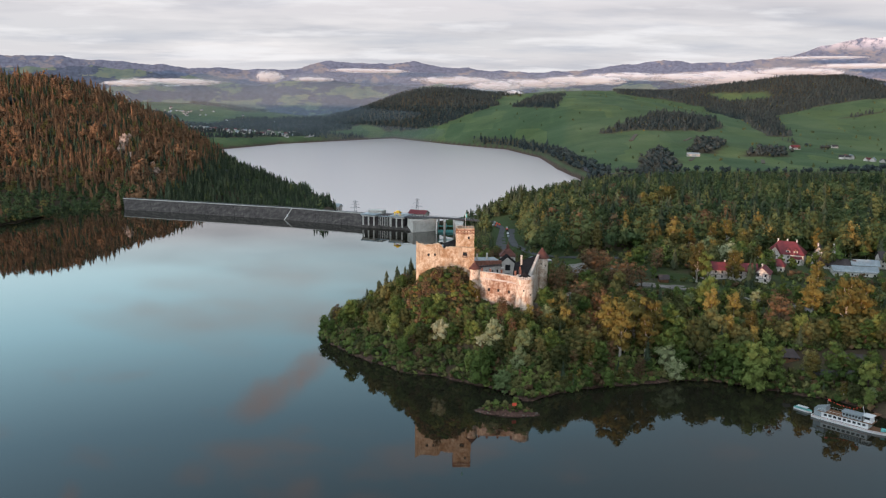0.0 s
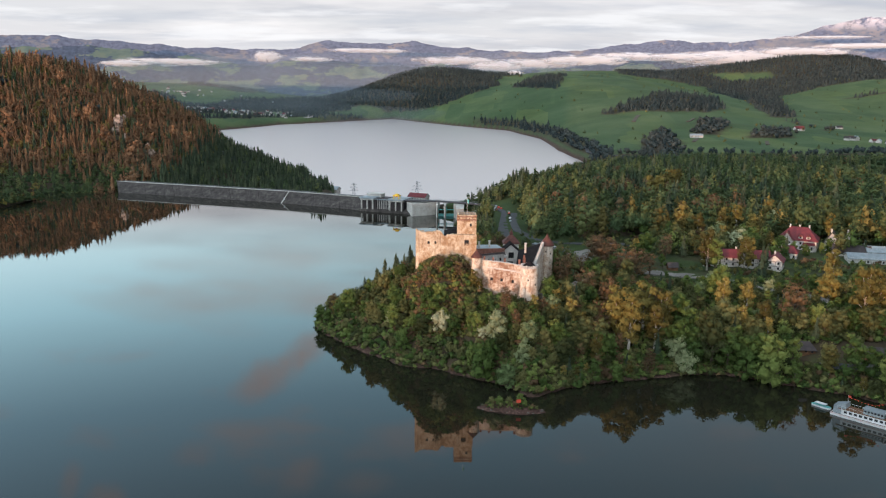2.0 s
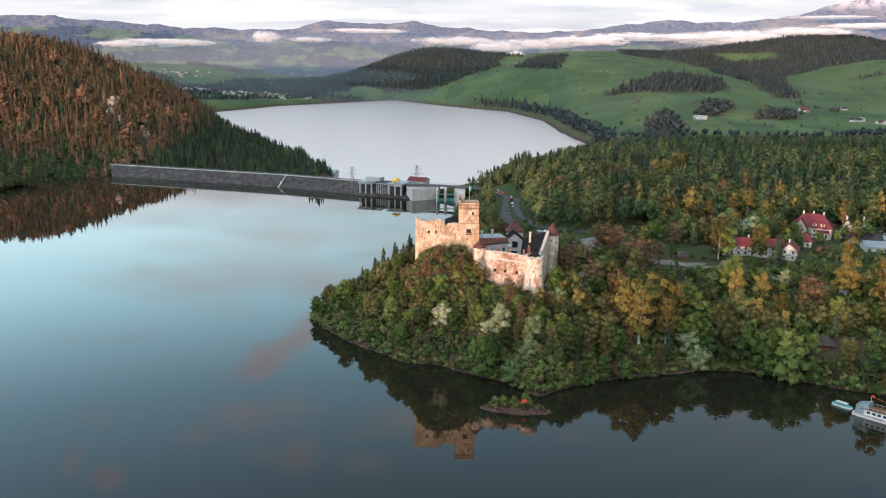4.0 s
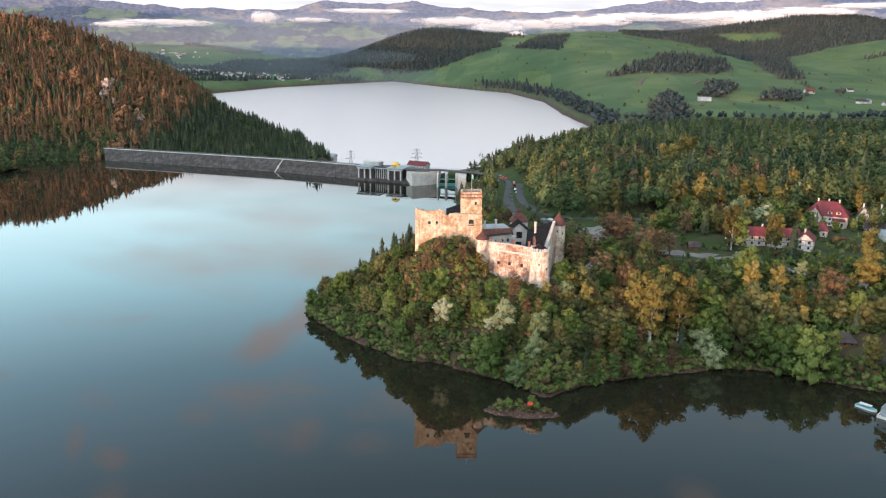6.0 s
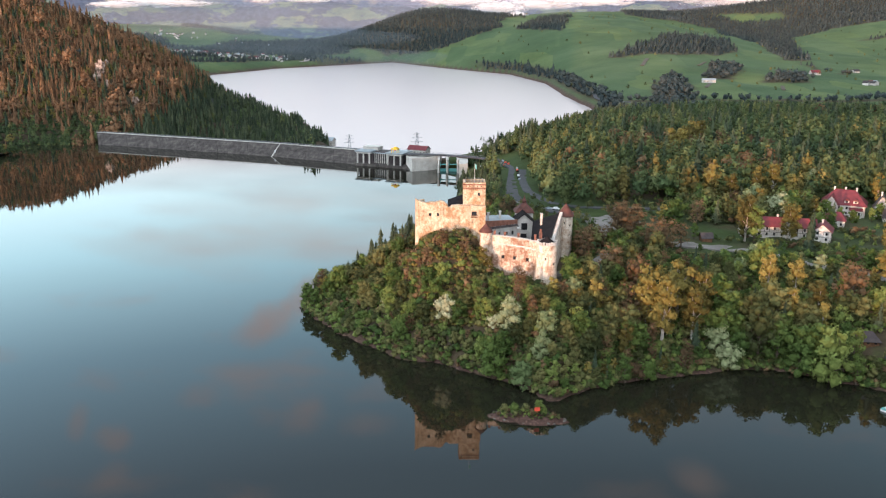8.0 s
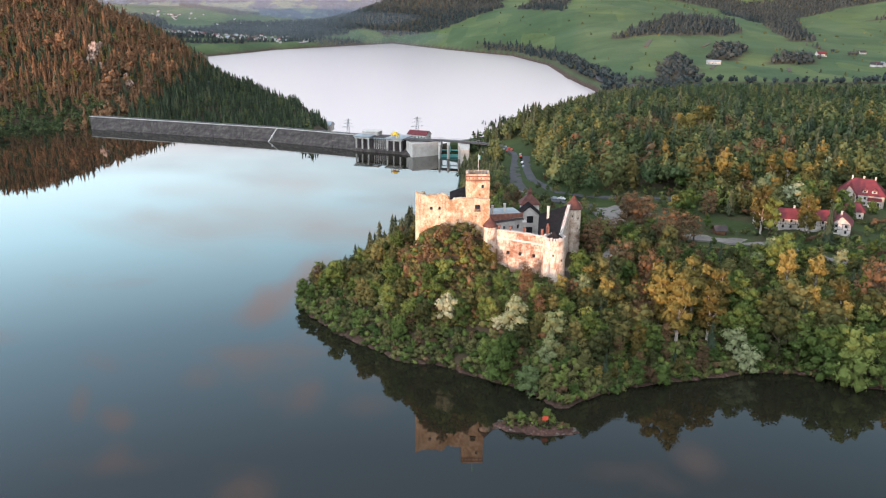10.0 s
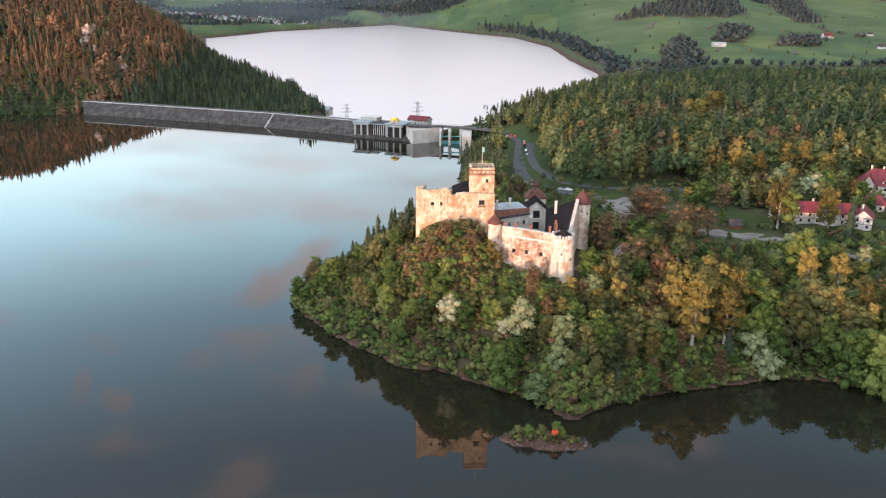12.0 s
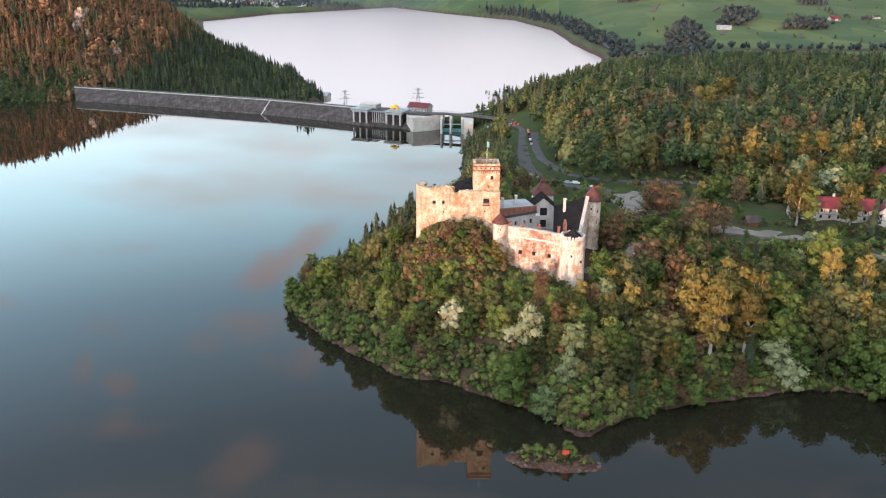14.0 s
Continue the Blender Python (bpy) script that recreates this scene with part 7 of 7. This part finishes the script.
def plant_far():
    q = jittered(-2300, 2500, 1180, 4650, 16)
    q = q[np.abs(q[:, 0]) < 0.60 * q[:, 1]]
    q = q[(wooded(q[:, 0], q[:, 1]) * (q[:, 1] > 1240) > rng.uniform(0.3, 0.9, len(q)))]
    q = q[(shore_distance(q[:, 0], q[:, 1], LOWER) > 8)]
    near = q[:, 1] < 2150
    tuft = [crown_mesh(12, [(0, 0, 0.5, 0.42, 1.15)], 0.22, 0.0, 0.9) for _ in range(8)]
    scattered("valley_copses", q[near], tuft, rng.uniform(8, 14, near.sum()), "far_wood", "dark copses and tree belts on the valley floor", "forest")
    q = q[~near]
    con = [spruce_crown(1.0, rng.uniform(0.7, 1.1), 2, 5, 0.0) for _ in range(8)]
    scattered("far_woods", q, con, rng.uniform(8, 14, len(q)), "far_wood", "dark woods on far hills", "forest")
    # single trees and hedges strewn over the meadows
    s = jittered(-1700, 2200, 1300, 4200, 46)
    s = s[(rng.uniform(size=len(s)) < 0.10 + 0.5 * (wave(s[:, 0], s[:, 1], 330, 9) > 0.72)) & (shore_distance(s[:, 0], s[:, 1], LOWER) > 12) & (np.abs(s[:, 0]) < 0.60 * s[:, 1])]
    round_tree = [low_crown(18, 0.16, "leaf") for _ in range(4)]
    scattered("meadow_trees", s, round_tree, rng.uniform(6, 12, len(s)), "leaf_dull", "single trees and hedges strewn over meadows", "trees")


plant_near()
plant_understory()
plant_gardens()
plant_knoll()
plant_forest()
plant_hill()
plant_hill_foot()
plant_far()
for patterns in PATTERNS.values():
    for pattern, _ in patterns:
        remove_pattern(pattern)

# ---- far town ----
def town_house(wall, roof):
    h = empty("town_house", "", "house")
    part("house_wall", Shape().box(-5, 5, -4, 4, -2, 4.5).add([(-5, -4, 4.5), (-5, 4, 4.5), (-5, 0, 8), (5, -4, 4.5), (5, 4, 4.5), (5, 0, 8)], [(0, 2, 1), (3, 4, 5)]), wall, h)
    part("roof", Shape().add([(-5.6, -4.7, 4.2), (5.6, -4.7, 4.2), (5.6, 0, 8.4), (-5.6, 0, 8.4), (5.6, 4.7, 4.2), (-5.6, 4.7, 4.2), (-5.6, -4.7, 3.9), (5.6, -4.7, 3.9), (5.6, 0, 8.1), (-5.6, 0, 8.1), (5.6, 4.7, 3.9), (-5.6, 4.7, 3.9)],
                             [(0, 1, 2, 3), (3, 2, 4, 5), (6, 9, 8, 7), (9, 11, 10, 8), (0, 6, 7, 1), (5, 4, 10, 11), (1, 7, 8, 2), (2, 8, 10, 4), (0, 3, 9, 6), (3, 5, 11, 9)]), roof, h)
    return h


TOWN = [town_house("white_plaster", "red_tile"), town_house("white_plaster", "dark_tile"), town_house("white_plaster", "grey_sheet")]
TOWN_LABELS = ["white town house with a red roof", "white town house with a dark roof", "white town house with a pale grey roof"]
random.seed(21)
made = 0
for cx, cy, rx, ry, n, s in ((-720, 2950, 190, 150, 80, 1.0), (-840, 3140, 190, 120, 30, 1.1), (-1180, 3850, 220, 90, 24, 0.8), (-800, 3700, 160, 90, 12, 0.8), (905, 1760, 90, 45, 12, 1.0)):
    spots = [(cx + rx * random.gauss(0, 0.5), cy + ry * random.gauss(0, 0.5)) for _ in range(n)]
    dl = shore_distance(np.array([p[0] for p in spots]), np.array([p[1] for p in spots]), LOWER)
    for (x, y), d in zip(spots, dl):
        if d < 25:
            continue
        k = random.choices((0, 1, 2), (3, 4, 2))[0]
        m = pose(x, y, ground_at(x, y), 0, 0, random.uniform(0, 180)) @ Matrix.Scale(s * random.uniform(0.8, 1.2), 4)
        ob = copy_thing(TOWN[k], m)
        ob.matrix_basis = m
        tagged(ob, TOWN_LABELS[k], "house", "far town")
for h in TOWN:
    remove_pattern(h)
for line, w, label in (([(462, 2046), (509, 2195)], 9, "narrow strip of ploughed brown soil"), ([(598, 2063), (640, 2150)], 7, "narrow strip of ploughed brown soil"), ([(492, 1649), (527, 1740)], 7, "narrow strip of ploughed brown soil"), ([(644, 1666), (668, 1735)], 7, "narrow strip of ploughed brown soil")):
    tagged(part("ground_tilled_strip", Shape().ribbon(draped(line, 1.2, 10), w, 3), "bark"), label, "field", "", "structure")
tagged(part("water_river", Shape().ribbon(draped([(-470, 2890), (-462, 2960), (-480, 3040), (-520, 3110), (-560, 3180), (-600, 3260)], 0.9, 20), 20, 0.3), "low_water_sheen"), "river flowing into the lower lake, sky sheen put into its pale colour", "river", "", "structure")


# ---- far ranges and mist ----
def hazy_far_material(name, wood, meadow, glow, open_share, snow=None):
    """Hills far off: dark woods with torn edges, paler meadows and hedges between them; haze is put into the tones and
    a faint emission.
    """
    def build(nt, b):
        broad, edge, fine = tex_noise(nt, 0.0042, 5, 0.62, (1, 0.4, 2.6)), tex_noise(nt, 0.016, 6, 0.7, (1, 0.5, 2.2)), tex_noise(nt, 0.055, 4, 0.7, (1, 0.5, 1.6))
        add = nt.nodes.new("ShaderNodeMath")
        add.operation = "MULTIPLY_ADD"
        add.inputs[1].default_value = 0.45
        nt.links.new(edge, add.inputs[0]), nt.links.new(broad, add.inputs[2])
        share = ramp_of(nt, add.outputs[0], [(open_share, (0, 0, 0)), (open_share + 0.025, (1, 1, 1))])
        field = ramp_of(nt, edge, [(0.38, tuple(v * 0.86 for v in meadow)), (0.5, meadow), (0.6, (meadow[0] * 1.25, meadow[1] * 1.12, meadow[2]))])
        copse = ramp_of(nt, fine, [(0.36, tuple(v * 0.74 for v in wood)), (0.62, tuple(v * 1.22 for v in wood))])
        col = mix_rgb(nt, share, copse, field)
        if snow:
            geo, sep = nt.nodes.new("ShaderNodeNewGeometry"), nt.nodes.new("ShaderNodeSeparateXYZ")
            nt.links.new(geo.outputs["Position"], sep.inputs[0])
            mr = nt.nodes.new("ShaderNodeMapRange")
            mr.inputs["From Min"].default_value, mr.inputs["From Max"].default_value = snow, snow + 60
            nt.links.new(sep.outputs["Z"], mr.inputs["Value"])
            patch = ramp_of(nt, tex_noise(nt, 0.02, 6, 0.7), [(0.42, (0, 0, 0)), (0.55, (1, 1, 1))])
            col = mix_rgb(nt, mix_rgb(nt, 1.0, mr.outputs[0], patch, "MULTIPLY"), col, (0.42, 0.39, 0.42))
        nt.links.new(col, b.inputs["Base Color"])
        b.inputs["Roughness"].default_value, b.inputs["Specular IOR Level"].default_value = 1.0, 0.0
        # emission in the same colour lifts the hills as haze would
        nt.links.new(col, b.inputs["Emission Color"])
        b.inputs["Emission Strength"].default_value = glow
    return material(name, build)


def build_range(name, radius, depth, tops, mat, seed, rough):
    """A ridge on an arc round the lake; tops: direction in degrees to the right of ahead, height."""
    n = 420
    az = np.linspace(-42, 42, n)
    ridge = np.interp(az, [t[0] for t in tops], [t[1] for t in tops])
    ridge = ridge + rough * (wave(az * 40, az * 0 + seed, 130, seed) + 0.5 * wave(az * 40, az * 0 + seed, 47, seed + 1) + 0.3 * wave(az * 40, az * 0, 17, seed + 2))
    rows = 26
    V = []
    for k in range(rows):
        f = k / (rows - 1)
        r = radius - depth * (1 - f)
        h = -30 + (ridge + 30) * f ** 1.15 + np.array([noise.fractal(Vector((a * 0.55, f * 2.2, seed)), 1.0, 2.0, 5) for a in az]) * rough * 1.8 * math.sin(math.pi * min(1, f * 1.02)) ** 0.7
        V.append(np.stack([r * np.sin(np.radians(az)), r * np.cos(np.radians(az)), h], -1))
    V = np.concatenate(V)
    i, j = np.meshgrid(np.arange(n - 1), np.arange(rows - 1))
    a = (j * n + i).ravel()
    F = np.stack([a, a + 1, a + n + 1, a + n], -1)
    return tagged(quick_mesh(name, V, F, mat, None, True), "", "", "", "structure")


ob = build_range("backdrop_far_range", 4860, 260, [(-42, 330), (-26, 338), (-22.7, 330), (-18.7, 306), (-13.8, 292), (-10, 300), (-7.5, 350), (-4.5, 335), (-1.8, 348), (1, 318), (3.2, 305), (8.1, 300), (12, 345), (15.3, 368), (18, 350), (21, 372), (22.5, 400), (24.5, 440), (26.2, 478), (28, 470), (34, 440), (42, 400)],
    hazy_far_material("far_range", (0.092, 0.104, 0.146), (0.125, 0.130, 0.155), 0.32, 0.76, 405), 3.0, 7)
tagged(ob, "mountain range under the clouds, lilac haze put into its colour, snow on one peak", "mountains")
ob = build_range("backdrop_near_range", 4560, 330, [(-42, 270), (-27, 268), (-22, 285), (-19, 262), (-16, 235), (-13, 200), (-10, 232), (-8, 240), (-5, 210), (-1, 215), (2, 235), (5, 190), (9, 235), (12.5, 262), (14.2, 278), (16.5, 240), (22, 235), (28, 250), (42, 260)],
    hazy_far_material("near_range", (0.052, 0.064, 0.092), (0.082, 0.108, 0.096), 0.34, 0.745), 8.0, 9)
tagged(ob, "wooded hills with blue-grey haze put into their colour", "mountains")


def mist_material():
    def build(nt, b):
        tc, mp, no = nt.nodes.new("ShaderNodeTexCoord"), nt.nodes.new("ShaderNodeMapping"), nt.nodes.new("ShaderNodeTexNoise")
        info, off = nt.nodes.new("ShaderNodeObjectInfo"), nt.nodes.new("ShaderNodeVectorMath")
        off.operation = "MULTIPLY_ADD"
        off.inputs[1].default_value = (40, 40, 40)
        nt.links.new(info.outputs["Random"], off.inputs[0]), nt.links.new(tc.outputs["Object"], off.inputs[2])
        mp.inputs["Scale"].default_value = (2.6, 1.0, 1.3)
        nt.links.new(off.outputs[0], mp.inputs[0]), nt.links.new(mp.outputs[0], no.inputs["Vector"])
        no.inputs["Scale"].default_value, no.inputs["Detail"].default_value, no.inputs["Roughness"].default_value = 1.3, 5, 0.6
        sep = nt.nodes.new("ShaderNodeSeparateXYZ")
        nt.links.new(tc.outputs["Object"], sep.inputs[0])

        def calc(op, a, c=None, d=None):
            m = nt.nodes.new("ShaderNodeMath")
            m.operation = op
            for s, v in zip(m.inputs, (a, c, d)):
                if isinstance(v, (int, float)):
                    s.default_value = v
                elif v is not None:
                    nt.links.new(v, s)
            return m.outputs[0]
        far = calc("ADD", calc("MULTIPLY", sep.outputs["X"], sep.outputs["X"]), calc("MULTIPLY", sep.outputs["Z"], sep.outputs["Z"]))
        body = calc("SUBTRACT", calc("MULTIPLY", no.outputs[0], 1.9), calc("MULTIPLY_ADD", far, 0.85, 0.28))
        mr = nt.nodes.new("ShaderNodeMapRange")
        mr.interpolation_type = "SMOOTHSTEP"
        mr.inputs["From Min"].default_value, mr.inputs["From Max"].default_value, mr.inputs["To Max"].default_value = -0.02, 0.55, 0.75
        nt.links.new(body, mr.inputs["Value"])
        nt.links.new(mr.outputs[0], b.inputs["Alpha"])
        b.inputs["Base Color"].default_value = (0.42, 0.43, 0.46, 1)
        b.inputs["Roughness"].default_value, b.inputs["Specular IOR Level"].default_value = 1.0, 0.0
        # weak emission stands in for daylight scattered inside the mist
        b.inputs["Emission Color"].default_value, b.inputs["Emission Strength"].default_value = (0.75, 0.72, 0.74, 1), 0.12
    return material("mist", build)


def build_mist():
    mat = mist_material()
    n, m = 24, 12
    V, F = [], []
    for j in range(m + 1):
        for i in range(n):
            a, e = 2 * math.pi * i / n, math.pi * (j / m - 0.5)
            V.append((math.cos(a) * math.cos(e), math.sin(a) * math.cos(e), math.sin(e)))
    for j in range(m):
        for i in range(n):
            F.append((j * n + i, j * n + (i + 1) % n, (j + 1) * n + (i + 1) % n, (j + 1) * n + i))
    # direction, distance, height, half width, half height
    banks = [(-18.0, 4300, 208, 290, 24), (-20.5, 4200, 195, 150, 18), (-11.6, 4250, 240, 90, 34), (-8.8, 4300, 232, 130, 16), (1.0, 4300, 235, 260, 26), (3.6, 4250, 205, 170, 34), (6.0, 4300, 225, 260, 30),
             (9.5, 4200, 240, 260, 30), (14.5, 4350, 262, 330, 24), (19.0, 4420, 262, 420, 42), (22.5, 4420, 290, 300, 26), (26.0, 4480, 318, 260, 18), (12.0, 4300, 262, 220, 26), (4.8, 3900, 165, 60, 24), (16.8, 4420, 255, 200, 36), (-5.0, 4500, 285, 260, 16), (24.0, 4500, 360, 230, 10)]
    # translucent blue shells put in for thin haze along the valley behind the lower lake
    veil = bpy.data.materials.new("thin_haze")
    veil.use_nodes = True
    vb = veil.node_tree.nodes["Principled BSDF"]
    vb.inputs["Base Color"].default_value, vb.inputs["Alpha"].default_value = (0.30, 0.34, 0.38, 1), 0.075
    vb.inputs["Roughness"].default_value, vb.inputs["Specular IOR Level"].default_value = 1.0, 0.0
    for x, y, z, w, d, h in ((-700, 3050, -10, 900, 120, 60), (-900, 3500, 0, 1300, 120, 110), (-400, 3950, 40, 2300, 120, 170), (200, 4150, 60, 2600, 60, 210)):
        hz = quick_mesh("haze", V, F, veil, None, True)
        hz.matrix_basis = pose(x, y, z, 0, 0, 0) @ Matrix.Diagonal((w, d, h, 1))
        tagged(hz, "thin blue shell standing for morning haze over the valley", "mist", "mist banks", "stuff")
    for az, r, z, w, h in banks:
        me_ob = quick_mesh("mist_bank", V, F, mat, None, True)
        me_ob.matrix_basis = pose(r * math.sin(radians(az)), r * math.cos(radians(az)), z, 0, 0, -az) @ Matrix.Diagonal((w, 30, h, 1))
        tagged(me_ob, "white morning mist lying in the valley, a faint glow put in", "mist", "mist banks", "stuff")


build_mist()
